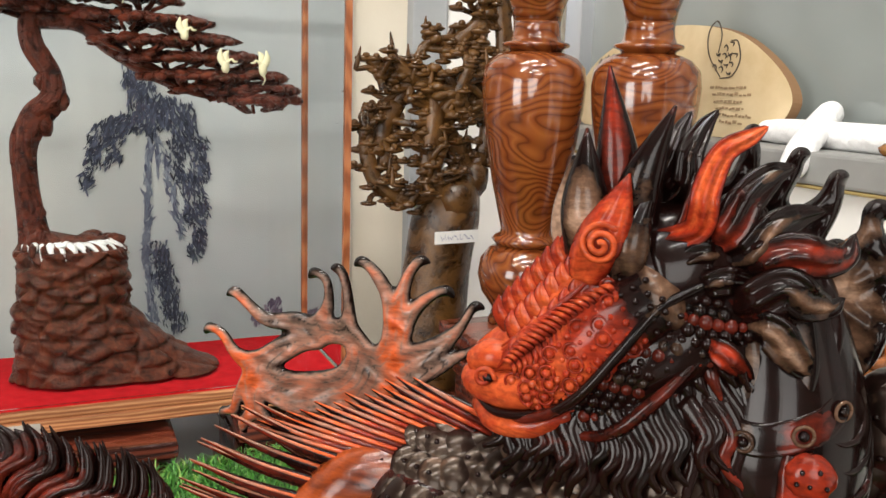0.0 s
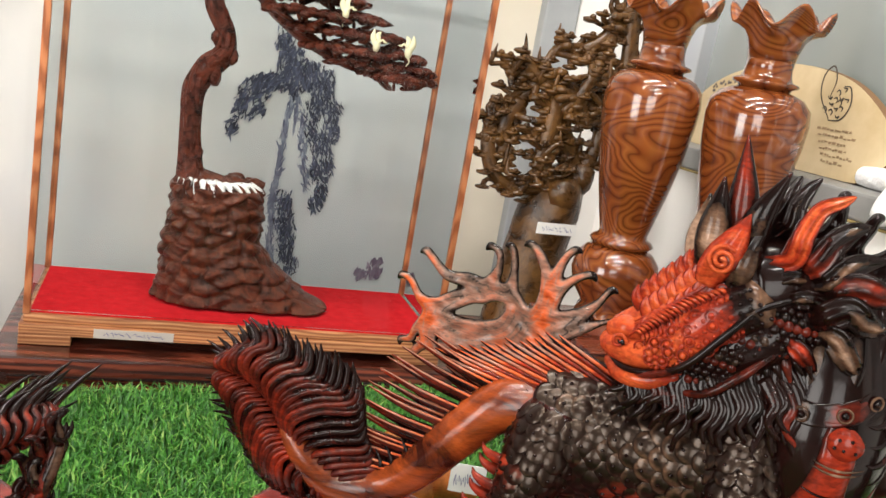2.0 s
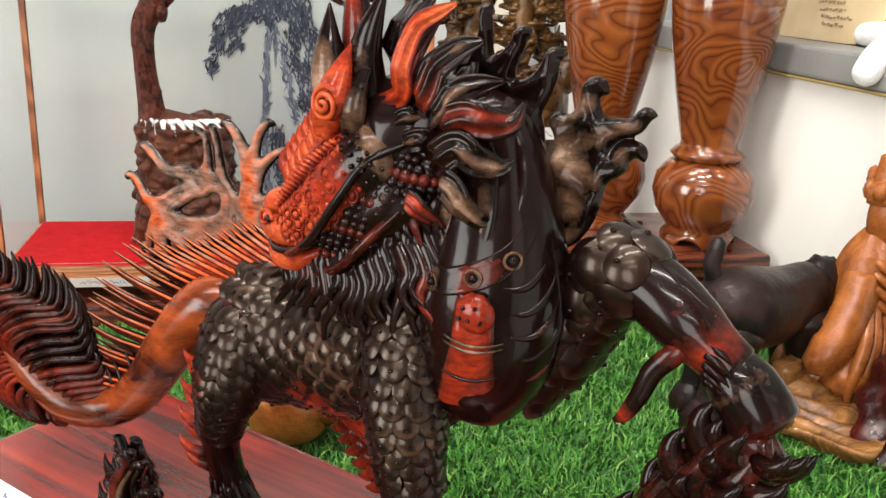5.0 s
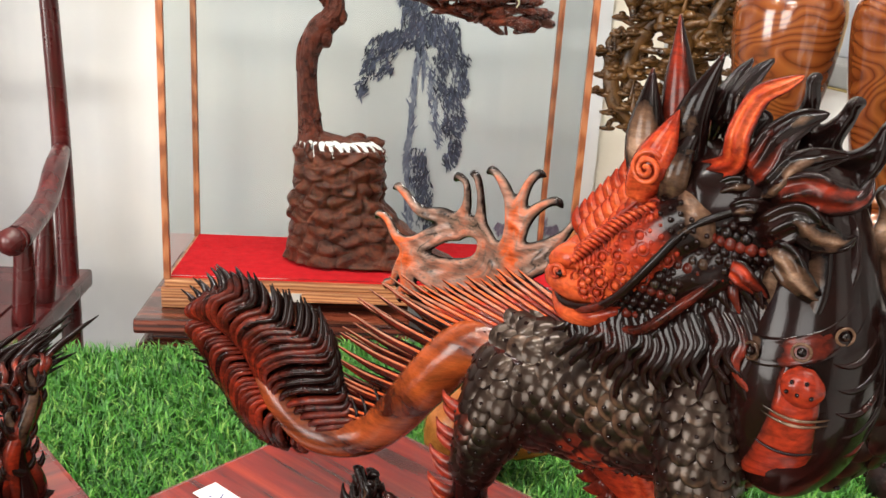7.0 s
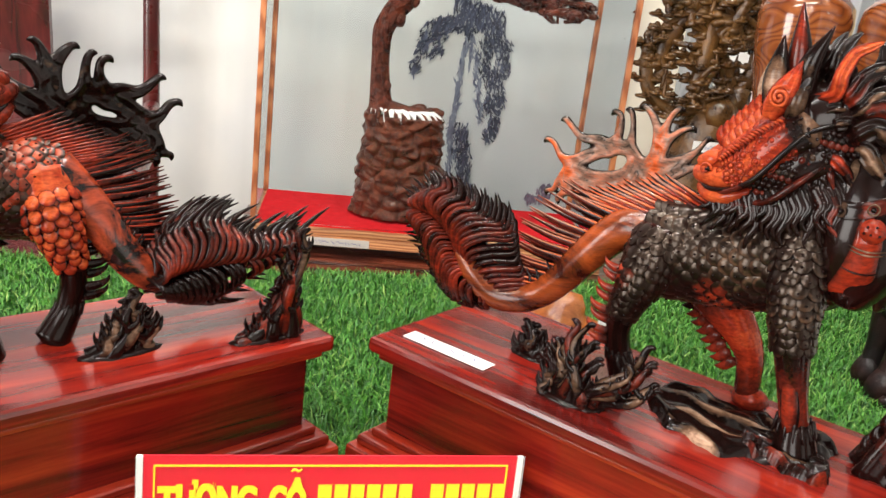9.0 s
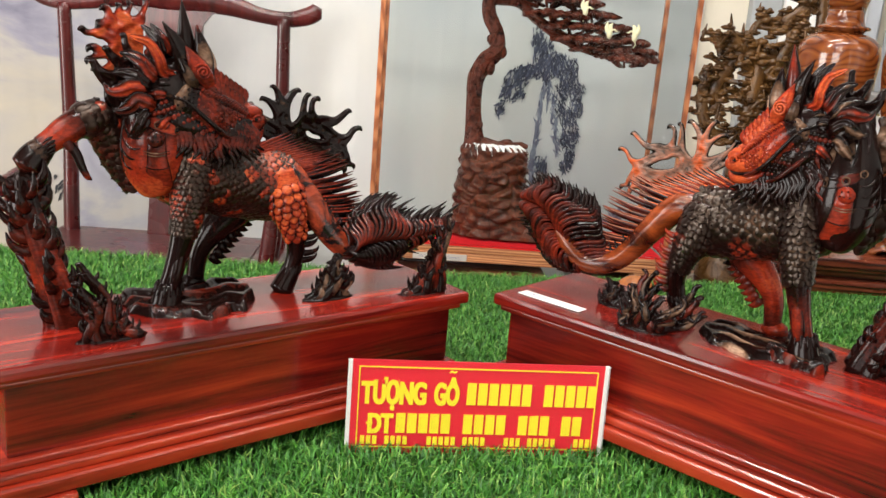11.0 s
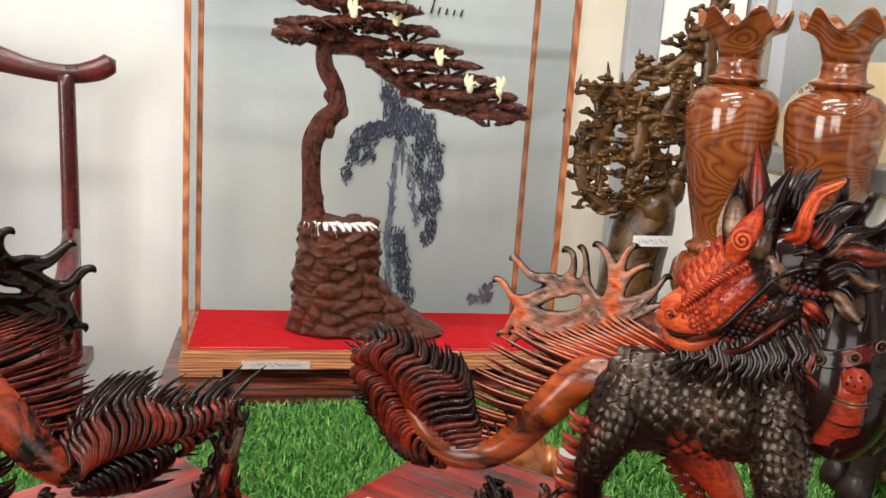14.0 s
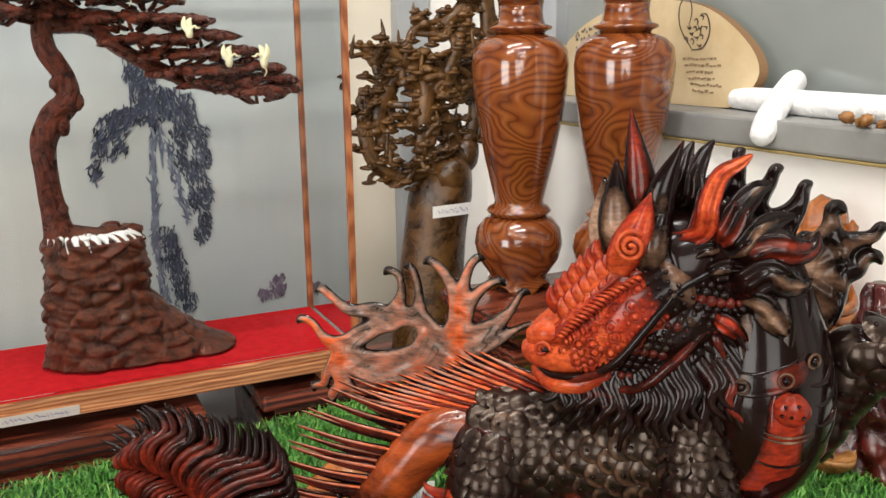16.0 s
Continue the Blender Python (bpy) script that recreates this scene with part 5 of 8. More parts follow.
    def patch(rows, tones, lift, across=13, steps=6, rim=0.03):
        """A raised pad on the breast: rows of angle, height, half-spread in angle and in height from its middle line."""
        rows = spline(rows, steps)
        tn = np.interp(np.linspace(0, 1, len(rows)), np.linspace(0, 1, len(tones)), tones)
        v, t2 = [], []
        for (a, z, da, dz), tone in zip(rows, tn):
            for q in np.linspace(-1, 1, across):
                up_q = lift * (1 - abs(q) ** 6) + rim * math.exp(-((abs(q) - 0.84) / 0.09) ** 2) - 0.03 * (abs(q) > 0.99)
                v.append(hug(a + da * q, z + dz * q, 1.0 + up_q))
                t2.append(tone * (1 - abs(q) ** 5))
        f = [(i * across + k, (i + 1) * across + k, (i + 1) * across + k + 1, i * across + k + 1) for i in range(len(rows) - 1) for k in range(across - 1)]
        s.add(np.array(v), f, DK, True, np.array(t2))

    # crescent collar that sags in the middle and runs up both flanks, with three ringed studs
    collar = [(190, 0.190, 0, 0.0015), (206, 0.176, 0, 0.0035), (228, 0.1655, 0, 0.0050), (252, 0.1620, 0, 0.0056), (278, 0.1650, 0, 0.0058), (302, 0.1705, 0, 0.0060), (324, 0.1795, 0, 0.0056), (344, 0.1925, 0, 0.0036), (356, 0.2030, 0, 0.0010)]
    patch(collar, (0, 0, -0.25, -0.55, 0.55, 0.3, 0.05, 0.0, 0.0) if right else (0, 0.2, 0.7, 0.75, 0.4, 0.0, 0.0), 0.05)
    for a, z in ((250, 0.1612), (284, 0.1659), (312, 0.1725)):
        p = hug(a, z, 1.075)
        e = np.array([-math.sin(radians(a)), math.cos(radians(a)), 0])
        s.tube([(*(np.array(p) + e * 0.0030 * math.cos(k) + up * 0.0030 * math.sin(k)), 0.0006) for k in np.linspace(0, 6.28, 13)], DK, 6, 2, tone=(-0.5, -0.5))
        s.blob(p, (0.0017, 0.0017, 0.0017), DK, 10, 6, tone=-0.2)
    # long orange hanging plate with a round boss of three holes, two fine rings under it
    patch([(285, 0.1600, 13, 0), (286, 0.1540, 16, 0), (287, 0.1440, 17, 0), (287, 0.1320, 21, 0), (287, 0.1200, 28, 0), (287, 0.1080, 38, 0)], (0.3, 0.62, 0.66, 0.62, 0.66, 0.62, 0.45) if right else (0.3, 0.35, 0.4, 0.5, 0.6, 0.5), 0.085, 17, 6, 0.0)
    p = np.array(hug(288, 0.1545, 1.10))
    s.blob(p, (0.0074, 0.0044, 0.0072), OR, 24, 14, rough=0.05, seed=3, tone=0.62 if right else 0.3)
    for dx, dz in ((-0.0034, 0.0026), (0.0014, 0.0034), (-0.0010, -0.0014), (0.0036, -0.0012), (-0.0046, -0.0012)):
        s.blob(p + np.array([dx + 0.0010, -0.0040, dz]), (0.0008, 0.0012, 0.0008), DK, 8, 5)
    for k, z in enumerate((0.1462, 0.1440, 0.1325)):
        s.tube([(*hug(a, z - 0.0036 * math.sin(math.pi * (a - 262) / 54), 1.10 + 0.004 * k), 0.0005 * math.sin(math.pi * (a - 262) / 52) + 0.0001) for a in np.linspace(268, 308, 9)], DK, 6, 3, tone=(-0.4, -0.75, -0.4) if k < 2 else (0.1, 0.2, 0.1))
    # curved rib cuts under the collar's far horn
    for k in range(5):
        a0, z0 = 304 + 5 * k, 0.1635 - 0.0088 * k
        s.tube([(*hug(a0 + 46 * t, z0 - 0.0040 * math.sin(2.2 * t) + 0.017 * t * t, 1.0), 0.0015 * math.sin(math.pi * (0.08 + 0.84 * t))) for t in np.linspace(0, 1, 8)], DK, 10, 3, tone=(0.1, 0.25 if k % 2 == 0 else -0.1, 0.0))
    # smooth bands that fall from the neck into the collar
    for k, (a0, a1, z1, w, tn) in enumerate(((222, 236, 0.172, 0.0052, -0.2), (246, 252, 0.170, 0.0060, -0.75), (272, 268, 0.173, 0.0040, -0.05), (292, 284, 0.173, 0.0062, -0.6), (330, 316, 0.186, 0.0050, 0.0))):
        s.tube([(*hug(a0 + (a1 - a0) * t, 0.214 + (z1 - 0.214) * t, 0.975), w * q) for t, q in ((0, 0.5), (0.25, 0.9), (0.5, 1.0), (0.75, 0.9), (1, 0.4))], DK, 14, 5, flat=0.30, tone=(tn * 0.4, tn * 0.7, tn, tn * 0.3), edge=0.0)
    # raised seam that parts the breast from the shoulder
    s.tube([(*hug(a, z, 1.0), 0.0012) for a, z in ((318, 0.216), (330, 0.204), (342, 0.190), (352, 0.170), (358, 0.146), (350, 0.126), (336, 0.112))], DK, 8, 5, tone=(0, -0.3, -0.1, 0, 0))

    # near hind leg with its row of red barbs
    thigh = s.tube([(0.180, W - 0.014, 0.114, 0.020), (0.176, W - 0.024, 0.094, 0.0180), (0.168, W - 0.026, 0.070, 0.0118), (0.161, W - 0.023, 0.046, 0.0090), (0.163, W - 0.020, 0.026, 0.0082), (0.168, W - 0.019, 0.008, 0.0085)], DK, 16, 7, tone=(0.1, 0.1, 0.05, 0, 0.1, 0.0) if right else (0.8, 0.85, 0.8, 0.0, 0.0, 0.1))
    coat(thigh, 0.0056 if right else 0.0066, 0.06 if right else 0.16, 0.52, SC if right else OR, (60, 300), gap=1.6, hole=right, lift=0.45 if right else 0.62, forward=True, spots=0.12 if right else 0.0)
    for k in range(8):
        z = 0.086 - 0.0078 * k
        x = 0.151 - 0.006 * min(1, k / 4)
        barb((x + 0.010, W - 0.028 + 0.003 * (k % 2), z), (-0.98, -0.1, 0.05), 0.015, (0.2, 0.65, 0.75, 0.5) if right else (0.1, 0.25, 0.0), 0.0036, np.array([-0.3, 0, 0.5]))
    s.tube([(0.162, W - 0.020, 0.024, 0.0086), (0.168, W - 0.019, 0.012, 0.0104), (0.174, W - 0.019, 0.001, 0.0118)], DK, 18, 4)
    for k in range(12):
        a = 2 * math.pi * k / 12
        s.tube([(0.162 + 0.0082 * math.cos(a), W - 0.020 + 0.0082 * math.sin(a), 0.027, 0.0013), (0.165 + 0.0104 * math.cos(a), W - 0.0195 + 0.0104 * math.sin(a), 0.018, 0.0004)], DK, 5, 3)
    # far hind leg, red and barbed
    far = s.tube([(0.192, W + 0.014, 0.098, 0.020), (0.208, W + 0.02, 0.075, 0.0185), (0.228, W + 0.022, 0.056, 0.0135), (0.240, W + 0.024, 0.036, 0.0098), (0.243, W + 0.026, 0.010, 0.0085)], DK, 14, 6, tone=(0, 0.2, 0.6, 0.65, 0.6, 0.3) if right else (0, 0.1, 0.1, 0))
    for k in range(9):
        t = k / 8
        p = np.array([0.196 + 0.036 * t, W + 0.014, 0.074 - 0.040 * t])
        s.tube([(*p, 0.0046), (*(p + np.array([-0.005, -0.001, -0.006])), 0.0034), (*(p + np.array([-0.011, -0.001, -0.008])), 0.0004)], DK, 8, 3, 0.6, tone=(0.4, 0.6, 0.5) if right and t > 0.2 else (0, 0.1))
    s.blob((0.246, W + 0.026, 0.006), (0.014, 0.010, 0.009), RD if right else DK, 10, 6)
    # near fore leg
    fore = s.tube([(0.267, W - 0.016, 0.142, 0.020), (0.272, W - 0.028, 0.114, 0.0165), (0.276, W - 0.031, 0.086, 0.0130), (0.281, W - 0.030, 0.060, 0.0102), (0.286, W - 0.027, 0.036, 0.0090), (0.290, W - 0.024, 0.018, 0.0095)], DK, 16, 7, tone=(0, 0, 0, 0.2, 0.5, 0.4) if right else (0.1, 0.4, 0.3, 0, 0, 0))
    coat(fore, 0.0056, 0.04, 0.53, SC, (40, 320), gap=1.6, forward=True, hole=True, lift=0.48)
    s.tube([(0.281, W - 0.033, 0.060, 0.0055), (0.286, W - 0.033, 0.036, 0.0062), (0.289, W - 0.032, 0.02, 0.005)], DK, 12, 5, tone=(0.35, 0.65, 0.3) if right else (0, 0.1, 0), edge=0.0)
    s.tube([(0.290, W - 0.025, 0.022, 0.0115), (0.292, W - 0.026, 0.010, 0.0135), (0.294, W - 0.027, 0.002, 0.0145)], DK, 14, 3)
    for k in range(14):
        a = 2 * math.pi * k / 14
        s.tube([(0.289 + 0.0105 * math.cos(a), W - 0.025 + 0.0105 * math.sin(a), 0.026, 0.0016), (0.291 + 0.0138 * math.cos(a), W - 0.026 + 0.0138 * math.sin(a), 0.016, 0.0005)], DK, 5, 3)
    # second fore leg lifted high, hoof on a flame post
    up1 = s.tube([(0.302, W + 0.008, 0.110, 0.0135), (0.315, W + 0.010, 0.129, 0.0145), (0.327, W + 0.009, 0.149, 0.0140), (0.336, W + 0.006, 0.163, 0.0130), (0.344, W + 0.003, 0.1685, 0.0110)], DK, 16, 7)
    coat(up1, 0.0078, 0.05, 0.90, SC, (0, 360), gap=1.5, lift=0.62, hole=True)
    up2 = s.tube([(0.340, W + 0.003, 0.1680, 0.0122), (0.3555, W, 0.1635, 0.0125), (0.369, W - 0.003, 0.1560, 0.0118), (0.379, W - 0.004, 0.1495, 0.0098), (0.386, W - 0.004, 0.1445, 0.0094)], DK, 22, 7, tone=(0, -0.15, 0.1, 0.45, 0) if right else (0.0, 0.2, 0.65, 0.7, 0.3))
    coat(up2, 0.0074, 0.0, 0.20, SC, (0, 360), gap=1.4, lift=0.62, hole=True)
    s.tube([(0.384, W - 0.004, 0.1440, 0.0096), (0.3895, W - 0.004, 0.1395, 0.0116), (0.395, W - 0.004, 0.1335, 0.0122), (0.398, W - 0.004, 0.1290, 0.0122)], DK, 24, 4, tone=(-0.3, -0.4, 0, 0.3))
    for k in range(18):
        a = 2 * math.pi * k / 18
        s.tube([(0.379, W - 0.004 + 0.0098 * math.cos(a), 0.1475 + 0.0092 * math.sin(a), 0.0016), (0.3835, W - 0.004 + 0.0104 * math.cos(a), 0.1455 + 0.0098 * math.sin(a), 0.0014), (0.388, W - 0.004 + 0.0106 * math.cos(a), 0.1425 + 0.0095 * math.sin(a), 0.0003)], DK, 5, 3)
    # spur with a red band that falls from the ankle
    s.tube([(0.374, W - 0.008, 0.153, 0.0030), (0.369, W - 0.012, 0.148, 0.0040), (0.3625, W - 0.013, 0.140, 0.0040), (0.3590, W - 0.014, 0.130, 0.0034), (0.3545, W - 0.014, 0.121, 0.0026), (0.351, W - 0.014, 0.118, 0.0008)], DK, 10, 5, 0.6, tone=(0.5, 0.35, 0.0, -0.1, 0.55, 0.0))

    # tail and the comb of spines
    if right:
        line = [(0.172, 0.100, 0.108, 0.018), (0.149, 0.088, 0.1110, 0.0145), (0.128, 0.082, 0.088, 0.0130), (0.111, 0.081, 0.065, 0.0118), (0.095, 0.079, 0.0480, 0.0110), (0.079, 0.074, 0.0400, 0.0110), (0.062, 0.066, 0.0405, 0.0105), (0.047, 0.058, 0.054, 0.0086), (0.037, 0.053, 0.067, 0.0050), (0.032, 0.050, 0.075, 0.0015)]
    else:
        line = [(0.172, 0.092, 0.114, 0.020), (0.156, 0.086, 0.098, 0.0165), (0.140, 0.078, 0.076, 0.0142), (0.126, 0.071, 0.055, 0.0122), (0.112, 0.067, 0.043, 0.0112), (0.098, 0.065, 0.043, 0.0080), (0.088, 0.064, 0.045, 0.0030)]
    tc, tr, tt, tu, tw = s.tube(line, TN if right else MX, 18, 8)
    n = len(tc)
    for k in range(40):
        f = k / 39
        i = min(n - 2, int((0.02 + 0.44 * f) * (n - 1)))
        outer = np.cross(np.array([0, 1.0, 0]), tt[i])
        outer /= np.linalg.norm(outer)
        if outer[0] > 0:
            outer = -outer
        p = tc[i] + outer * tr[i] * 0.55 + np.array([0, 0.005 * math.sin(k * 2.0), 0])
        length = (0.036 + 0.018 * math.sin(math.pi * min(1, 0.3 + f * 0.75))) * (0.93 + 0.14 * rng.rand())
        lean = np.array([-0.97, -0.04, 0.02 + 0.36 * (1 - f) ** 2])
        lean /= np.linalg.norm(lean)
        q = p + lean * length
        mid = (p + q) / 2 + np.array([0, 0, -0.0015])
        tn = ((0.2, 0.36, 0.62), (0.25, 0.42, 0.7), (0.1, 0.2, 0.4))[k % 3] if right else ((0.7, 0.1, 0.5), (0.1, 0.0, 0.0))[k % 2]
        s.tube([(*p, 0.0030), (*mid, 0.0021), (*q, 0.0003)], DK, 10, 4, flat=0.4, tone=tn, edge=0.05)
        s.tube([(*(p + up * 0.0018 + np.array([0, -0.0012, 0])), 0.0007), (*(mid + up * 0.0015 + np.array([0, -0.0010, 0])), 0.0006), (*(q + up * 0.0003), 0.0002)], DK, 5, 4, tone=(0.9, 1.3, 1.4) if right else (0.6, 0.5, 0.3))
    # the comb goes on from the tail over the back: broad dark blades with a pale rib each
    for k in range(17):
        f = k / 16
        p = np.array([0.152 + 0.046 * f, W - 0.016 + 0.010 * f, 0.120 + 0.020 * f])
        d = np.array([-0.052 + 0.018 * f, 0.0, 0.006 + 0.008 * f]) * (0.92 + 0.12 * rng.rand())
        q = p + d
        mid = (p + q) / 2 - up * 0.001
        tn = ((0.1, 0.45, 0.35, 0.1), (0.1, 0.2, 0.1, 0.0), (0.2, 0.6, 0.5, 0.2))[k % 3] if right else (0.7, 0.5, 0.0)
        s.tube([(*(p - d * 0.3), 0.0030), (*p, 0.0042), (*mid, 0.0032), (*q, 0.0003)], DK, 10, 4, flat=0.4, tone=tn)
        rib = np.array([0, -0.0016, 0.0022])
        s.tube([(*(p - d * 0.2 + rib), 0.0010), (*(mid + rib), 0.0009), (*(q + rib * 0.2), 0.0002)], DK, 6, 4, tone=((0.4, 1.1, 1.5, 0.9), (0.2, 0.5, 1.2, 0.8))[k % 2] if right else (0.6, 0.5, 0.3))
    def along(path, f):
        g = max(0.0, min(1.0, f)) * (len(path) - 1)
        k = min(int(g), len(path) - 2)
        return path[k] * (1 - g + k) + path[k + 1] * (g - k)

    # tuft: a flattened crescent wholly covered by comma-shaped locks that sweep from its middle to both edges
    if right:
        # a feather: ridges run along the rachis, then sweep out to both edges and end in dark hooked tips
        rachis = spline([(0.070, 0.067, 0.040), (0.0470, 0.056, 0.0546), (0.0360, 0.050, 0.066), (0.0290, 0.046, 0.0804), (0.0180, 0.041, 0.0916), (0.0016, 0.036, 0.0974)], 12)
        inner = spline([(0.0860, 0.0775, 0.0530), (0.0800, 0.075, 0.0624), (0.0740, 0.072, 0.0781), (0.0712, 0.0708, 0.0951), (0.0648, 0.0678, 0.1048), (0.0549, 0.0630, 0.1085), (0.0449, 0.058, 0.1125), (0.0348, 0.053, 0.1168), (0.0246, 0.0481, 0.1214), (0.0149, 0.0433, 0.1218), (0.0060, 0.0393, 0.1150), (-0.0040, 0.0342, 0.1020)], 8)
        outer = spline([(0.0580, 0.0640, 0.0280), (0.0428, 0.057, 0.0272), (0.0301, 0.0507, 0.0335), (0.0231, 0.0473, 0.0421), (0.0169, 0.0443, 0.0523), (0.0103, 0.041, 0.0619), (0.0051, 0.0385, 0.0736), (-0.0025, 0.0350, 0.0880)], 8)
        s.tube([(a, c + 0.010, d, r) for (a, c, d), r in zip(rachis[::12], (0.010, 0.016, 0.020, 0.020, 0.015, 0.006))], DK, 16, 8, flat=0.35, side=(0.4, -0.9, 0))

        for layer in range(2):
            for path, count in ((inner, 31), (outer, 26)):
                for k in range(count):
                    f = (k + 0.5 * layer + 0.22 * rng.randn()) / (count - 0.5)
                    a = along(rachis, 0.98 * f) + np.array([0, 0.006 * layer, 0])
                    b = along(path, f) + np.array([0, 0.005 * layer, 0])
                    if layer:
                        b = a + (b - a) * 0.93
                    d = b - a
                    way = along(rachis, 0.98 * f + 0.10) - along(rachis, 0.98 * f - 0.06)
                    way /= np.linalg.norm(way) + 1e-9
                    reach = np.linalg.norm(d)
                    front = np.array([0, -0.005 + 0.004 * layer, 0])
                    p1 = a + d * 0.24 + way * reach * 0.20 + front
                    p2 = a + d * 0.56 + way * reach * (0.08 + 0.06 * rng.rand()) + front
                    p3 = a + d * 0.84 - way * reach * 0.12 + front * 0.4
                    hook = b + way * (0.003 + 0.006 * rng.rand()) + d / (reach + 1e-9) * 0.005 * rng.rand()
                    warm = 0.15 + 0.32 * rng.rand() if layer == 0 else 0.08
                    s.tube([(*a, 0.0009), (*p1, 0.0019), (*p2, 0.0024), (*p3, 0.0022), (*b, 0.0015), (*hook, 0.0003)], DK, 11, 4, flat=1.15, groove=0.10, lobes=4, tone=(0.5 if layer == 0 else 0.1, warm + 0.12, warm + 0.06, warm * 0.8, warm * 0.4, 0.0))
    if not right:
        # a broad double plume: fine ridges sweep from its middle line to both edges
        rachis = spline([(0.1200, 0.066, 0.0420), (0.1000, 0.064, 0.0480), (0.0700, 0.061, 0.0515), (0.0400, 0.059, 0.0530), (0.0167, 0.058, 0.0570), (-0.0010, 0.057, 0.0640)], 10)
        inner = spline([(0.1160, 0.062, 0.0600), (0.1060, 0.062, 0.0740), (0.0930, 0.061, 0.0850), (0.0780, 0.060, 0.0900), (0.0630, 0.059, 0.0885), (0.0520, 0.058, 0.0790), (0.0380, 0.057, 0.0715), (0.0220, 0.056, 0.0715), (0.0060, 0.056, 0.0712), (-0.0060, 0.056, 0.0690)], 8)
        outer = spline([(0.1180, 0.062, 0.0330), (0.1040, 0.061, 0.0290), (0.0900, 0.060, 0.0225), (0.0760, 0.059, 0.0190), (0.0610, 0.058, 0.0200), (0.0480, 0.057, 0.0295), (0.0300, 0.056, 0.0390), (0.0140, 0.056, 0.0480), (-0.0050, 0.056, 0.0620)], 8)
        s.tube([(a, c + 0.006, d, r) for (a, c, d), r in zip(rachis[::10], (0.010, 0.016, 0.022, 0.014, 0.009, 0.003))], DK, 16, 8, flat=0.4)

        for layer in range(2):
            for path, count in ((inner, 25), (outer, 22)):
                for k in range(count):
                    f = (k + 0.5 * layer + 0.2 * rng.randn()) / (count - 0.5)
                    a = along(rachis, f * 0.92 - 0.10) + np.array([0, -0.008 + 0.006 * layer, 0.003 if path is outer else -0.003])
                    b = along(path, 0.06 + 0.94 * f) + np.array([0, 0.012 * layer, 0])
                    d = b - a
                    reach = np.linalg.norm(d)
                    way = along(rachis, f + 0.05) - along(rachis, f - 0.10)
                    way /= np.linalg.norm(way) + 1e-9
                    front = np.array([0, -0.013 * (1 - f) ** 0.5 - 0.003 + 0.008 * layer, 0])
                    p1 = a + d * 0.25 + way * reach * 0.10 + front
                    p2 = a + d * 0.58 + way * reach * 0.04 + front
                    p3 = a + d * 0.84 - way * reach * 0.10 + front * 0.4
                    b = b + (d / (reach + 1e-9) * 0.4 + way) * 0.005 * rng.randn()
                    hook = b + way * (0.004 + 0.008 * rng.rand()) + d / (reach + 1e-9) * (0.002 + 0.005 * rng.rand())
                    cold = path is outer and f < 0.6
                    tn = (0.0, -0.1, -0.3, 0.0, 0.0) if cold else (0.25, 0.46, 0.25 + 0.28 * rng.rand(), 0.1, 0.0)
                    s.tube([(*a, 0.0012), (*p1, 0.0023), (*p2, 0.0028), (*p3, 0.0025), (*b, 0.0017), (*hook, 0.0003)], DK, 9, 4, tone=tn, edge=0.0)
    # hooked barbs down the back of the tail bend
    for k in range(10):
        i = int((0.45 + 0.022 * k) * (n - 1))
        barb(tc[i] + np.array([-0.6, 0, -0.8]) * tr[i] * 0.8, (-0.9, 0, -0.2), 0.011, (0.1, 0, 0), 0.0030)
    # short hairs where tuft and tail meet
    for k in range(22):
        i = int((0.40 + 0.012 * k) * (n - 1))
        p = tc[i] + up * tr[i] * 0.85 + np.array([0, -0.004 + 0.008 * rng.rand(), 0])
        s.tube([(*p, 0.0018), (*(p + np.array([0.001, 0, 0.006])), 0.0015), (*(p + np.array([-0.004, 0, 0.013])), 0.0003)], DK, 6, 3, tone=(0.2, 0))

    # rear flame fin rising behind the rump: one pierced plate with many short hooked tips
    dx = 0.0 if right else 0.010
    fin_y = 0.115
    def web(strokes, y, toned, cell=0.0008, bulk=1.0, hook=0.0042):
        """A pierced plate grown round tapered strokes of (x, z, half-width), with webbed forks, raised lips and dark tips."""
        pts = []
        for line in strokes:
            if line[0][2] < 0.003:
                (ax, az, _), (bx, bz, _) = line[0], line[1]
                ux, uz = ax - bx, az - bz
                turn = 1 if ax < 0.15 else -1
                k = hook / math.hypot(ux, uz)
                line = [(ax + k * (0.35 * ux - turn * uz), az + k * (0.35 * uz + turn * ux), 0.0005), (ax, az, 0.0019)] + list(line[1:])
            fine = spline([(a, 0.0, c, w) for a, c, w in line], 7)
            tip = np.linspace(1, 0, len(fine)) if line[0][2] < 0.003 else np.zeros(len(fine))
            pts.append(np.column_stack([fine[:, 0], fine[:, 2], np.maximum(fine[:, 3], 0.0004), tip]))
        p = np.vstack(pts)

        def field(q):
            g = (p[None, :, 2] - np.sqrt((q[:, None, 0] - p[None, :, 0]) ** 2 + (q[:, None, 1] - p[None, :, 1]) ** 2)) / 0.0011
            top = g.max(1)
            e = np.exp(g - top[:, None])
            return (top + np.log(e.sum(1)) - 1.4) * 0.0011, (e * p[None, :, 3]).sum(1) / e.sum(1)

        xs, zs = np.arange(p[:, 0].min() - 0.006, p[:, 0].max() + 0.006, cell), np.arange(p[:, 1].min() - 0.006, p[:, 1].max() + 0.006, cell)
        gx, gz = np.meshgrid(xs, zs, indexing="ij")
        q = np.column_stack([gx.ravel(), gz.ravel()])
        f, tip = field(q)
        m = len(zs)
        inside = (f > 0).reshape(len(xs), m)
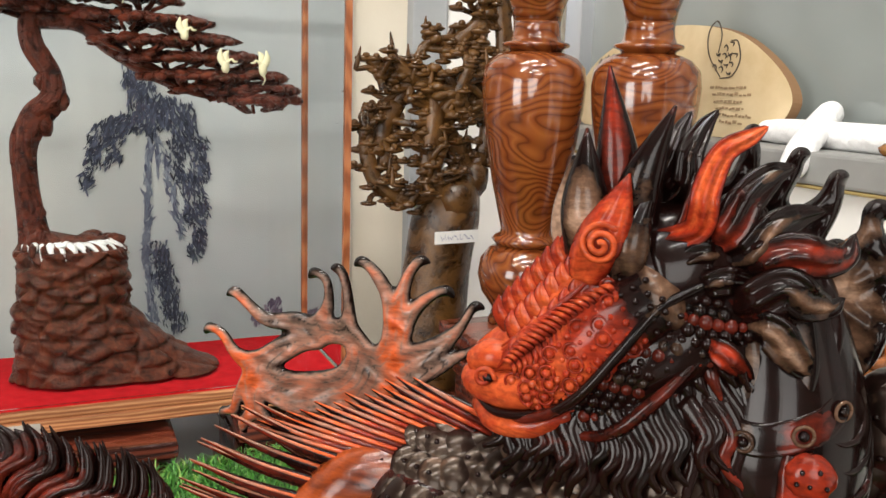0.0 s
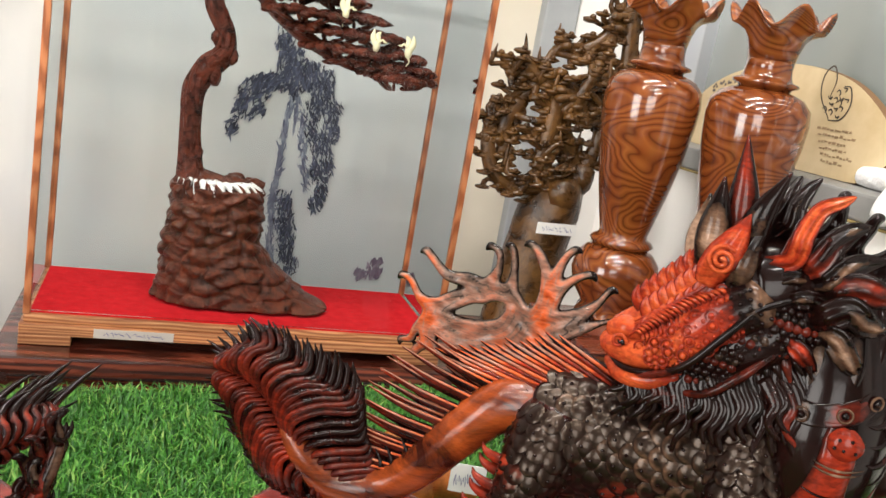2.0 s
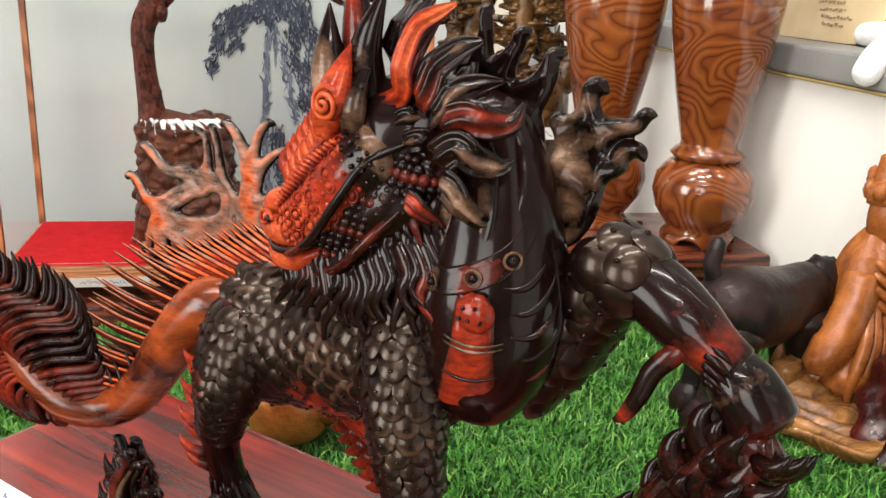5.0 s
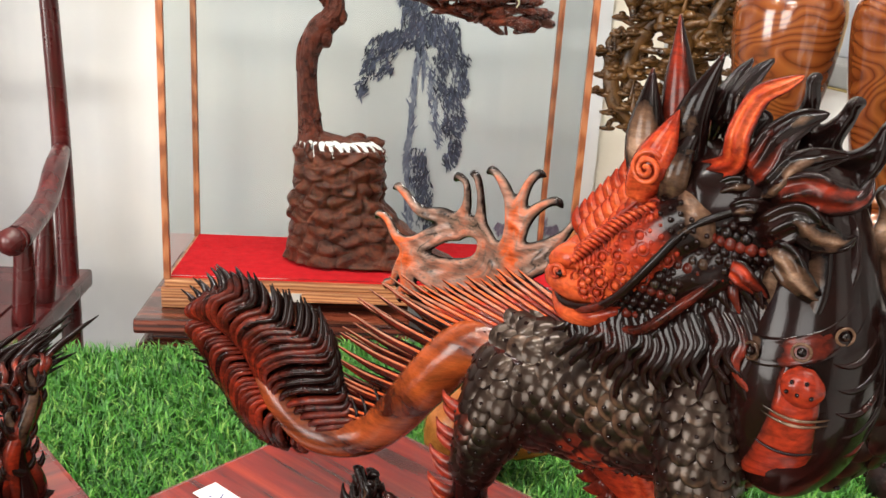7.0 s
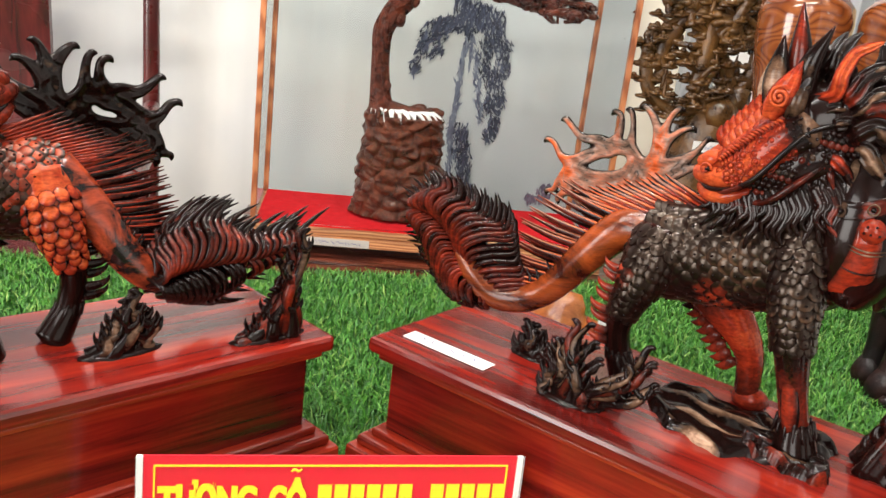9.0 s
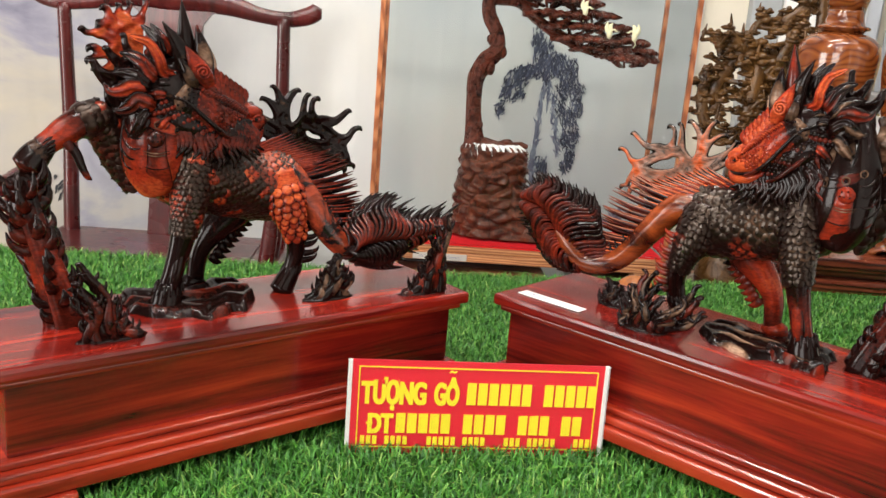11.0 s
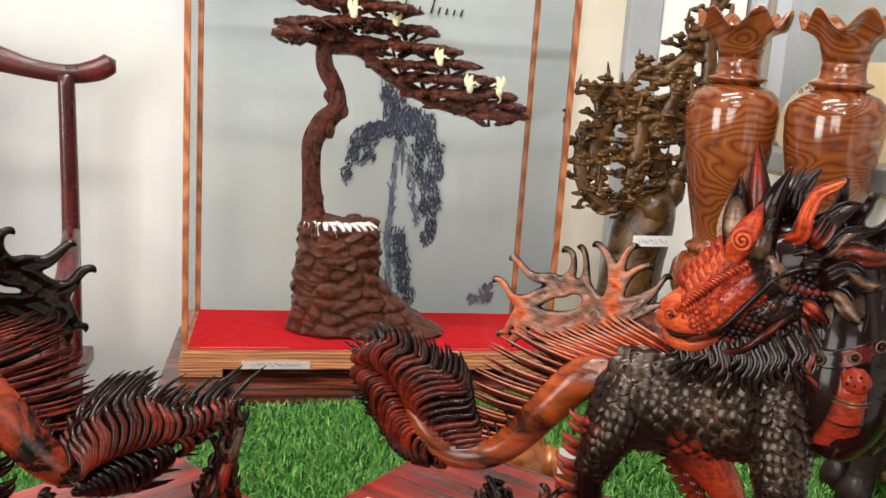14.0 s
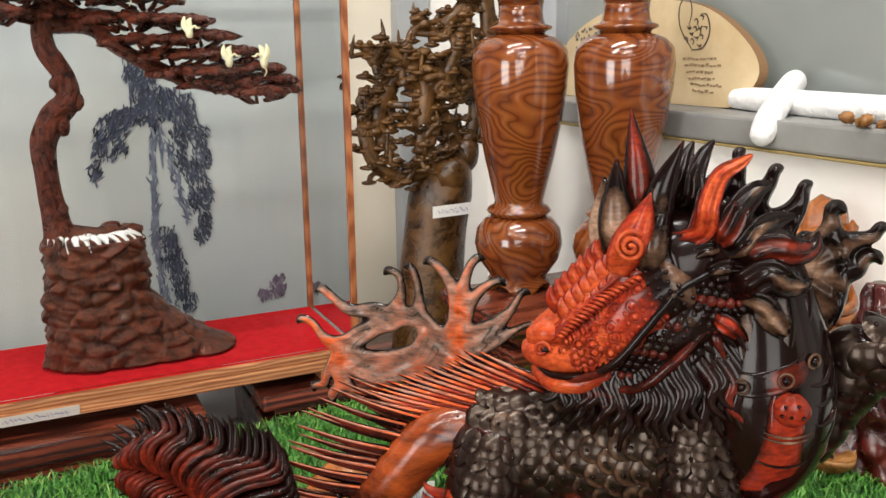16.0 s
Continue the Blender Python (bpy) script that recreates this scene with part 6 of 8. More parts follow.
        cells = inside[:-1, :-1] | inside[1:, :-1] | inside[:-1, 1:] | inside[1:, 1:]
        ci, cj = np.nonzero(cells)
        quads = np.column_stack([ci * m + cj, (ci + 1) * m + cj, (ci + 1) * m + cj + 1, ci * m + cj + 1])
        used = np.unique(quads)
        back = np.full(len(q), -1)
        back[used] = np.arange(len(used))
        q, f, tip = q[used], f[used], tip[used]
        rim = f <= 0
        for _ in range(3):
            e = 0.0002
            f0 = field(q[rim])[0]
            gxx, gzz = (field(q[rim] + [e, 0])[0] - f0) / e, (field(q[rim] + [0, e])[0] - f0) / e
            step = f0 / np.maximum(gxx ** 2 + gzz ** 2, 0.2)
            q[rim] -= np.column_stack([step * gxx, step * gzz])
        f = np.where(rim, 0.0, f)
        deep = 0.0034 * (1 - np.exp(-f / 0.0011)) - 0.0022 * np.clip((f - 0.0018) / 0.0045, 0, 1) + 0.0004 * np.sin(q[:, 0] * 420 + 3 * np.sin(q[:, 1] * 260)) * np.clip(f / 0.002, 0, 1)
        deep = deep * bulk
        tn = toned(q, f, tip)
        wave = 0.003 * np.sin(q[:, 0] * 70 + q[:, 1] * 40)
        quads = back[quads]
        n0 = len(q)
        front = np.column_stack([q[:, 0], y + wave - deep, q[:, 1]])
        rear = np.column_stack([q[:, 0], y + wave + deep * 0.8, q[:, 1]])
        s.add(np.vstack([front, rear]), [tuple(a) for a in quads.tolist()] + [tuple(a[::-1]) for a in (quads + n0).tolist()], DK, True, np.concatenate([tn, tn]))

    def fin_tone(q, f, tip):
        patch = np.sin(q[:, 0] * 170 + 2.2 * np.sin(q[:, 1] * 150)) * np.sin(q[:, 1] * 210 + 1.7 * np.sin(q[:, 0] * 130))
        if not right:
            return -0.1 + 0.25 * patch
        red = 0.8 * np.clip((0.092 - q[:, 0]) / 0.012, 0, 1) + 0.9 * np.clip(1 - np.abs(q[:, 0] - 0.152) / 0.009, 0, 1)
        base = 1.50 - 0.55 * np.clip(red, 0, 1) + 0.22 * patch + 1.0 * np.clip(np.sin(f * 2300 + 5 * np.sin(q[:, 0] * 90) + q[:, 1] * 60) - 0.72, 0, 1)
        dark = np.clip(np.exp(-(f / 0.00065) ** 2) + np.clip((tip - 0.62) / 0.25, 0, 1), 0, 1)
        return base + (2.15 - base) * dark

    thin, slim = 0.0010, 0.0034
    lines = (
        ((0.0745, 0.1735, thin), (0.0800, 0.1690, 0.0026), (0.0898, 0.1620, 0.0036), (0.1030, 0.1620, 0.0050), (0.112, 0.157, 0.0070)),
        ((0.0618, 0.1560, thin), (0.0690, 0.1540, 0.0026), (0.0762, 0.1455, 0.0034), (0.0874, 0.1415, 0.0060)),
        ((0.0660, 0.1165, thin), (0.0735, 0.1190, 0.0024), (0.0770, 0.1275, 0.0032), (0.0872, 0.1399, 0.0056)),
        ((0.0880, 0.1410, 0.0062), (0.0845, 0.1307, 0.0060), (0.0860, 0.1225, 0.0050)),
        ((0.0775, 0.1125, thin), (0.0805, 0.1160, 0.0026), (0.0856, 0.1215, slim)),
        ((0.0990, 0.1140, thin), (0.0945, 0.1165, 0.0024), (0.0870, 0.1220, slim)),
        ((0.1120, 0.1855, thin), (0.1185, 0.1830, 0.0024), (0.1190, 0.1720, slim), (0.1130, 0.1600, 0.0056)),
        ((0.1255, 0.1890, thin), (0.1285, 0.1835, 0.0024), (0.1297, 0.1737, 0.0032), (0.1290, 0.1610, 0.0054)),
        ((0.0874, 0.1420, 0.0060), (0.0995, 0.1512, 0.0060), (0.1148, 0.1592, 0.0060), (0.1295, 0.1606, 0.0060), (0.1365, 0.1520, 0.0070)),
        ((0.0872, 0.1395, 0.0060), (0.0973, 0.1325, 0.0085), (0.1119, 0.1315, 0.0100), (0.1289, 0.1375, 0.0095), (0.1360, 0.1500, 0.0080)),
        ((0.1313, 0.1290, 0.0100), (0.1438, 0.1440, 0.0090), (0.1519, 0.1609, 0.0066), (0.1522, 0.1724, 0.0052)),
        ((0.1365, 0.1935, thin), (0.1425, 0.1890, 0.0026), (0.1470, 0.1826, 0.0032), (0.1519, 0.1715, 0.0050)),
        ((0.1600, 0.1955, thin), (0.1555, 0.1875, 0.0030), (0.1526, 0.1716, 0.0050)),
        ((0.1715, 0.1845, thin), (0.1640, 0.1805, 0.0026), (0.1580, 0.1735, 0.0034), (0.1520, 0.1650, 0.0060)),
        ((0.1830, 0.1790, thin), (0.1774, 0.1690, 0.0030), (0.1654, 0.1580, 0.0060), (0.1481, 0.1490, 0.0090)),
        ((0.1870, 0.1630, thin), (0.1686, 0.1530, 0.0052), (0.1479, 0.1450, 0.0100)),
        ((0.1349, 0.1519, 0.0070), (0.1444, 0.1480, 0.0090)),
    )
    web([[(a + dx, c, w if right or w < 0.0012 else 1.3 * w) for a, c, w in line] for line in lines], fin_y, fin_tone)

    # neck and its ruff of fine wavy locks over the shoulder
    s.tube([(0.222, W - 0.008, 0.148, 0.018), (0.246, W - 0.008, 0.158, 0.022), (0.270, W - 0.004, 0.174, 0.024), (0.284, W, 0.194, 0.022)], DK, 16, 6)
    for row in range(3):
        for k in range(24):
            f = (k + 0.5 * (row % 2)) / 23
            a0 = np.array([0.214 + 0.070 * f, W - 0.022 - 0.006 * math.sin(3.1 * f) - 0.002 * row, 0.167 - 0.006 * row + 0.018 * f])
            fall = (0.012 + 0.018 * math.sin(math.pi * min(1, 0.10 + f * 0.62))) * (0.65 + 0.7 * rng.rand())
            thick, phase = 0.0026 + 0.0014 * rng.rand(), 0.6 * rng.rand()
            pts = []
            for j in range(6):
                t = j / 5
                pts.append((a0[0] + (-0.008 + 0.020 * f) * t + 0.0024 * math.sin(8.5 * t + k * 0.12 + row + phase), a0[1] - 0.006 * math.sin(math.pi * 0.6 * t) - 0.004 * f, a0[2] - fall * t, thick * (1 - 0.75 * t) + 0.0002))
            s.tube(pts, DK, 12, 3, groove=0.14, lobes=3, tone=((0, 0, 0), (0, -0.26, -0.1), (0, 0.15, 0), (0, 0.35, 0.4))[rng.choice(4, p=(0.34, 0.34, 0.24, 0.08))] if right else (0, 0.4, 0))

    # head, turned back over the shoulder; H is its middle plane
    H = 0.086
    face = 0.80 if right else 0.52
    head_from = len(s.v)
    s.tube([(0.262, H + 0.001, 0.208, 0.021), (0.252, H, 0.204, 0.0232), (0.238, H, 0.194, 0.0212), (0.224, H, 0.182, 0.0172), (0.211, H, 0.172, 0.0132), (0.2005, H, 0.1655, 0.0105), (0.195, H, 0.1625, 0.005)], OR, 20, 8, flat=0.85, tone=(-0.2, 0.3, face, face, face, face * 0.9, 0.7))
    s.tube([(0.285, H + 0.006, 0.214, 0.015), (0.272, H + 0.003, 0.211, 0.0215), (0.259, H + 0.001, 0.206, 0.0235), (0.254, H, 0.204, 0.021)], DK, 18, 6, flat=0.88, tone=(0, 0, -0.3))
    # leaf-shaped scales over brow and snout, their points up and back
    for row in range(4):
        for k in range(9 - row):
            f = (k + 0.5 * (row % 2)) / 8
            x, z = 0.208 + 0.026 * f + 0.0042 * row, 0.186 + 0.030 * f - 0.0048 * row
            y = H - 0.006 - 0.0040 * row - 0.002 * f
            s.ribbon([(x + 0.002, z - 0.004, 0.0026), (x, z, 0.0042), (x - 0.0022, z + 0.0040, 0.0036), (x - 0.0030, z + 0.0080 - 0.0008 * row, 0.0008)], (y - 0.0012, y - 0.0020 + 0.0003 * row), 0.55 if row == 0 else 0.34, (face * 0.75, face, face * 0.9), face * 0.55, 0.3, 1, DK, 4)
    # fine wavy lines down the snout
    for k in range(6):
        o = 0.0040 * k
        s.tube([(0.238 - o * 0.35, H - 0.0192, 0.206 - 0.3 * o, 0.0004), (0.230 - o * 0.4, H - 0.0185, 0.1975 - 0.45 * o, 0.0009), (0.218 - 0.3 * o, H - 0.0160, 0.187 - 0.5 * o, 0.0009), (0.208 - 0.1 * o, H - 0.0122, 0.178 - 0.45 * o, 0.0004)], DK, 6, 5, tone=(face * 0.8, face * 0.8))
    # lower jaw: orange in front, black behind
    jaw = s.tube([(0.279, H - 0.003, 0.200, 0.013), (0.264, H - 0.006, 0.185, 0.0165), (0.247, H - 0.007, 0.171, 0.0145), (0.230, H - 0.006, 0.160, 0.0100), (0.214, H - 0.004, 0.155, 0.0072), (0.203, H - 0.002, 0.155, 0.0045)], OR, 16, 7, tone=(0, 0, 0.15, 0.6 * face, face, face))
    # studded cheek: an even mosaic of ringed studs, grey and pitted towards the ear
    s.tube([(0.218, H - 0.0135, 0.163, 0.0075), (0.232, H - 0.0165, 0.1745, 0.0122), (0.246, H - 0.0175, 0.191, 0.0130), (0.261, H - 0.0165, 0.2030, 0.0118)], DK, 18, 6, flat=0.62, tone=(face, face, face * 0.95, face * 0.75, -0.6))
    for row in range(7):
        for k in range(15):
            f = (k + 0.5 * (row % 2)) / 14.5
            g = (row - 3) / 3.0
            half = np.interp(f, (0, 0.35, 0.7, 1), (0.0068, 0.0116, 0.0124, 0.0112))
            cx, cz = np.interp(f, (0, 0.35, 0.7, 1), (0.219, 0.232, 0.246, 0.261)), np.interp(f, (0, 0.35, 0.7, 1), (0.164, 0.1745, 0.191, 0.2035))
            x, z = cx + 0.75 * g * half, cz - 0.66 * g * half
            y = H - 0.0172 - 0.64 * half * math.sqrt(max(0.0, 1 - g * g * 0.96)) - 0.0003
            r = (0.0007 + 0.0007 * rng.rand()) if (row + k) % 3 else 0.0016
            if f > 0.84:
                s.blob((x, y - 0.0004, z), (0.0011, 0.0006, 0.0011), DK, 8, 4)
                continue
            s.blob((x, y, z), (r, r * 0.8, r), OR, 7, 5, tone=face * (0.8 + 0.2 * rng.rand()))
            if r > 0.0015:
                s.tube([(x + 0.0026 * math.cos(a), y + 0.0002, z + 0.0026 * math.sin(a), 0.0005) for a in np.linspace(0, 6.28, 9)], OR, 5, 2, tone=(face * 0.75, face * 0.75))
    for k in range(230):
        f, a = k / 229, radians(135 + 190 * ((k * 0.618) % 1))
        q = np.array([0.280 - 0.046 * f, H - 0.004 - 0.003 * f, 0.200 - 0.037 * f])
        r = 0.0140 + 0.0020 * math.sin(3 * f)
        b = 0.0013 + 0.0010 * rng.rand()
        s.blob(q + r * np.array([0.75 * math.cos(a), -abs(math.sin(a)), -0.6 * math.cos(a)]), (b * 1.2, b, b * 1.2), DK, 8, 5, tone=(0.0, 0.1, -0.25, 0.42)[k % 4] if right else (0.1, 0.5)[k % 2])
    # long lip cord sweeping back along the jaw into a whisker
    s.tube([(0.206, H - 0.010, 0.1555, 0.0014), (0.220, H - 0.0205, 0.1570, 0.0018), (0.236, H - 0.0260, 0.1675, 0.0019), (0.250, H - 0.0265, 0.186, 0.0018), (0.260, H - 0.0235, 0.200, 0.0016), (0.273, H - 0.0165, 0.208, 0.0014), (0.281, H - 0.012, 0.214, 0.0010), (0.285, H - 0.010, 0.220, 0.0004)], DK, 8, 6, tone=(0.5, 0.3, -0.2, -0.3, -0.25, -0.1))
    # feathered lashes: a leaf of fine ribs from eye to muzzle
    for k in range(19):
        f = k / 18
        p = np.array([0.246 - 0.032 * f, H - 0.0225 + 0.004 * f, 0.204 - 0.0295 * f])
        for sgn in (1, -1):
            swell = 0.30 + 0.70 * math.sin(math.pi * (0.12 + 0.8 * f))
            q = p + swell * np.array([-0.0046 * sgn - 0.0032, -0.0006, 0.0050 * sgn - 0.0030])
            s.tube([(*p, 0.0008), (*((p + q) / 2 + np.array([0.0006, -0.0012, 0.0008])), 0.0010), (*q, 0.0003)], OR, 5, 3, tone=(face * 0.5, face, face * 0.8))
    # muzzle: nostril curls, upper lip
    s.tube([(0.234, H - 0.0165, 0.1740, 0.0035), (0.222, H - 0.0150, 0.1665, 0.0066), (0.210, H - 0.0110, 0.1625, 0.0072), (0.199, H - 0.0060, 0.1630, 0.0066), (0.1945, H - 0.001, 0.1635, 0.0045)], OR, 12, 6, tone=(face, face))
    s.tube([(0.212, H - 0.0085, 0.1740, 0.0050), (0.204, H - 0.0075, 0.1725, 0.0066), (0.197, H - 0.0050, 0.1690, 0.0052)], OR, 12, 6, tone=(face, face))
    s.blob((0.205, H - 0.0165, 0.1675), (0.0022, 0.0014, 0.0016), DK, 8, 5)
    for x, z, r in ((0.2035, 0.1675, 0.0040), (0.2165, 0.1640, 0.0028)):
        s.tube([(x + r * (1 - k / 13) * math.cos(0.75 * k), H - 0.0168, z + r * (1 - k / 13) * math.sin(0.75 * k), 0.0009) for k in range(11)], OR, 6, 2, tone=(face, face * 0.6))
    s.tube([(0.199, H - 0.004, 0.1545, 0.0040), (0.208, H - 0.012, 0.1515, 0.0050), (0.222, H - 0.0165, 0.1535, 0.0042), (0.234, H - 0.0180, 0.1600, 0.0022)], DK, 10, 5, tone=(face, face, face * 0.7))
    s.tube([(0.1985, H - 0.0085, 0.1580, 0.0010), (0.208, H - 0.0160, 0.1560, 0.0016), (0.221, H - 0.0205, 0.1585, 0.0015), (0.233, H - 0.0215, 0.1655, 0.0007)], DK, 8, 5, tone=(0.15, 0.05, 0.2))
    # eye: a spiral in a smooth pointed petal
    s.ribbon([(0.2355, 0.2050, 0.0050), (0.2375, 0.2120, 0.0072), (0.2410, 0.2195, 0.0080), (0.2440, 0.2275, 0.0060), (0.2462, 0.2350, 0.0028), (0.2475, 0.2395, 0.0005)], (H - 0.018, H - 0.0205, H - 0.018), 0.55, (face, face, face, face * 0.8), face * 0.75, -0.18, 1, DK, 6, k=9)
    spiral = []
    for k in range(26):
        a = 0.55 * k + 0.8
        r = 0.0066 * (1 - k / 28)
        spiral.append((0.2412 + r * math.cos(a), H - 0.0238 - 0.00010 * k, 0.2182 + r * math.sin(a), 0.00105))
    s.tube(spiral, OR, 7, 2, tone=(face, face))
    s.blob((0.2412, H - 0.0222, 0.2182), (0.0066, 0.0022, 0.0066), OR, 16, 6, tone=face * 0.7)
    # horns and ears
    s.tube([(0.232, H + 0.000, 0.208, 0.0095), (0.2285, H - 0.002, 0.224, 0.0085), (0.2265, H - 0.002, 0.243, 0.0006)], DK, 12, 6, 0.75, tone=(-0.3, -1.0, -0.8, -0.2))
    s.tube([(0.236, H - 0.011, 0.214, 0.0090), (0.2335, H - 0.013, 0.230, 0.0078), (0.2325, H - 0.012, 0.2525, 0.0006)], DK, 12, 6, 0.75, tone=(-0.3, -1.0, -0.5, 0.5), edge=0.0)
    s.tube([(0.244, H - 0.004, 0.220, 0.0092), (0.2415, H - 0.006, 0.244, 0.0070), (0.2370, H - 0.005, 0.272, 0.0005)], DK, 14, 7, 0.75, tone=(0.0, 0.45, 0.55, 0.5) if right else (0, 0, 0), edge=-0.2)
    s.tube([(0.248, H - 0.010, 0.222, 0.0085), (0.2515, H - 0.014, 0.240, 0.0062), (0.2590, H - 0.013, 0.2605, 0.0005)], DK, 14, 7, 0.7, tone=(-0.2, -0.4, -0.2, 0.2), edge=0.0)
    s.tube([(0.247, H - 0.016, 0.206, 0.0052), (0.2495, H - 0.019, 0.217, 0.0058), (0.2525, H - 0.016, 0.230, 0.0030), (0.2560, H - 0.012, 0.238, 0.0008)], DK, 12, 6, 0.6, tone=(-0.3, -0.5, -0.2, 0.0))

    # mane: long S-shaped tongues sweeping back from the head, the nearest ones last
    s.blob((0.276, H + 0.010, 0.206), (0.022, 0.016, 0.020), DK, 14, 9)
    for k in range(7):
        f = k / 6
        a = radians(80 - 96 * f)
        root = (0.262 + 0.004 * f, 0.208 - 0.012 * f)
        tip = (root[0] + 0.034 * math.cos(a), root[1] + 0.030 * math.sin(a))
        flame(root, tip, (H + 0.006, H + 0.013 + 0.005 * (k % 2)), 0.0080, (0.0, -0.2 if k % 3 else -0.4, -0.1, 0.0) if right else (0.1, (0.6, 0.0, 0.45)[k % 3], 0.1), 0.0, 0.005 * (1 if k % 2 else -1), 0.004)
    # black crest of joined flames on the far side
    crest_lines = (
        ((0.2955, 0.2462, 0.001), (0.2940, 0.2405, 0.0028), (0.2900, 0.2345, 0.0042), (0.2850, 0.2260, 0.0070)),
        ((0.3077, 0.2395, 0.001), (0.3068, 0.2335, 0.0032), (0.3040, 0.2275, 0.0046), (0.2985, 0.2215, 0.0075)),
        ((0.2800, 0.2525, 0.001), (0.2812, 0.2465, 0.0026), (0.2800, 0.2395, 0.0038), (0.2790, 0.2300, 0.0070)),
        ((0.2720, 0.228, 0.0075), (0.2820, 0.226, 0.0085), (0.2920, 0.220, 0.0085), (0.2995, 0.213, 0.0075), (0.3020, 0.204, 0.0060)),
    )

    def crest_tone(q, f, tip):
        return (-0.22 if right else 0.1) * np.clip(f / 0.004, 0, 1) * (1 - tip)

    web(crest_lines, 0.107, crest_tone, 0.0007, 1.5, 0.0028)
    tongues = (
        (((0.2500, 0.2260, 0.0032), (0.2552, 0.2370, 0.0050), (0.2590, 0.2470, 0.0042), (0.2600, 0.2530, 0.0030), (0.2618, 0.2580, 0.0010)), (0.0, -0.15, 0.0, 0.0), 0.012, 0.0),
        (((0.2560, 0.2250, 0.0036), (0.2632, 0.2360, 0.0050), (0.2640, 0.2460, 0.0042), (0.2668, 0.2540, 0.0030), (0.2700, 0.2588, 0.0010)), (0.0, -0.30, -0.1, 0.0), 0.010, 0.0),
        (((0.2515, 0.2165, 0.0030), (0.2640, 0.2190, 0.0050), (0.2680, 0.2310, 0.0044), (0.2690, 0.2400, 0.0036), (0.2740, 0.2490, 0.0012)), (0.6, 0.65, 0.2, 0.0), 0.004, 0.1),
        (((0.2640, 0.2127, 0.0040), (0.2765, 0.2230, 0.0060), (0.2820, 0.2345, 0.0055), (0.2880, 0.2410, 0.0042), (0.2936, 0.2436, 0.0014)), (0.35, 0.42, 0.1, -0.55, 0.0), 0.001, 0.0),
        (((0.2690, 0.2075, 0.0040), (0.2845, 0.2170, 0.0058), (0.2905, 0.2262, 0.0052), (0.2965, 0.2296, 0.0040), (0.3030, 0.2312, 0.0012)), (-0.1, -0.5, -0.6, -0.3, 0.0), 0.000, 0.0),
        (((0.2750, 0.2050, 0.0040), (0.2855, 0.2140, 0.0064), (0.2960, 0.2192, 0.0070), (0.3055, 0.2182, 0.0056), (0.3108, 0.2198, 0.0036), (0.3122, 0.2248, 0.0010)), (0.1, 0.15, 0.38, 0.32, 0.0), -0.001, 0.0),
        (((0.2710, 0.1935, 0.0040), (0.2840, 0.2018, 0.0064), (0.2946, 0.2094, 0.0068), (0.3018, 0.2052, 0.0060), (0.3080, 0.2040, 0.0034), (0.3110, 0.2060, 0.0010)), (0.1, 0.1, -0.6, -0.65, -0.1), -0.003, 0.0),
        (((0.2780, 0.1935, 0.0040), (0.2905, 0.1968, 0.0058), (0.2975, 0.1908, 0.0054), (0.3028, 0.1842, 0.0036), (0.3066, 0.1828, 0.0008)), (-0.2, -0.6, -0.75, -0.5, 0.0), -0.004, 0.0),
        (((0.2725, 0.1920, 0.0032), (0.2790, 0.1888, 0.0044), (0.2845, 0.1832, 0.0036), (0.2892, 0.1765, 0.0008)), (0.5, 0.62, 0.3, 0.0), -0.006, 0.0),
        (((0.2660, 0.2030, 0.0030), (0.2760, 0.2090, 0.0044), (0.2830, 0.2090, 0.0040), (0.2890, 0.2050, 0.0010)), (0.0, -0.4, -0.2, 0.0), -0.002, 0.0),
        (((0.2600, 0.2080, 0.0030), (0.2690, 0.2150, 0.0046), (0.2760, 0.2170, 0.0036), (0.2810, 0.2230, 0.0010)), (0.0, -0.3, -0.5, 0.0), 0.001, 0.0),
    )
    for k, (line, tone, back, edge) in enumerate(tongues):
        y = H - 0.013 + back
        if not right:
            tone = ((0.7, 0.5, 0.0), (0.0, 0.1, -0.3), (0.4, 0.8, 0.2))[k % 3]
        line = ((line[0][0] - 0.003, line[0][1] - 0.002, 0.0012),) + line[1:]
        s.ribbon(line, (y + 0.014, y - 0.004, y - 0.004, y + 0.002, y + 0.006), 0.40, tone, edge, 0.40, 1, DK, 9, k=17, streak=-0.14)
    # the bright tongue in front
    s.ribbon([(0.2540, 0.2185, 0.0028), (0.2682, 0.2238, 0.0046), (0.2706, 0.2370, 0.0044), (0.2742, 0.2475, 0.0038), (0.2815, 0.2525, 0.0026), (0.2850, 0.2550, 0.0010)], (H - 0.012, H - 0.019, H - 0.015, H - 0.010), 0.5, (0.45, 0.7, 0.9, 0.98, 1.0), 0.45, 0.5, 1, DK, 9, k=17, streak=-0.12)
    if not right:
        # this one lays its head further down along the back
        for block in range(head_from, len(s.v)):
            v = s.v[block].copy()
            dx, dz = v[:, 0] - 0.197, v[:, 2] - 0.165
            v[:, 0], v[:, 2] = 0.2065 + 1.08 * (0.966 * dx + 0.259 * dz), 0.167 + 1.08 * (0.966 * dz - 0.259 * dx)
            near = np.maximum(0.0, 0.255 - v[:, 0])
            v[:, 0] -= 0.3 * near
            v[:, 1] += 0.45 * near
            s.v[block] = v
    # shoulder fin: a scooped plate with webbed, hooked horns
    base_y = 0.113
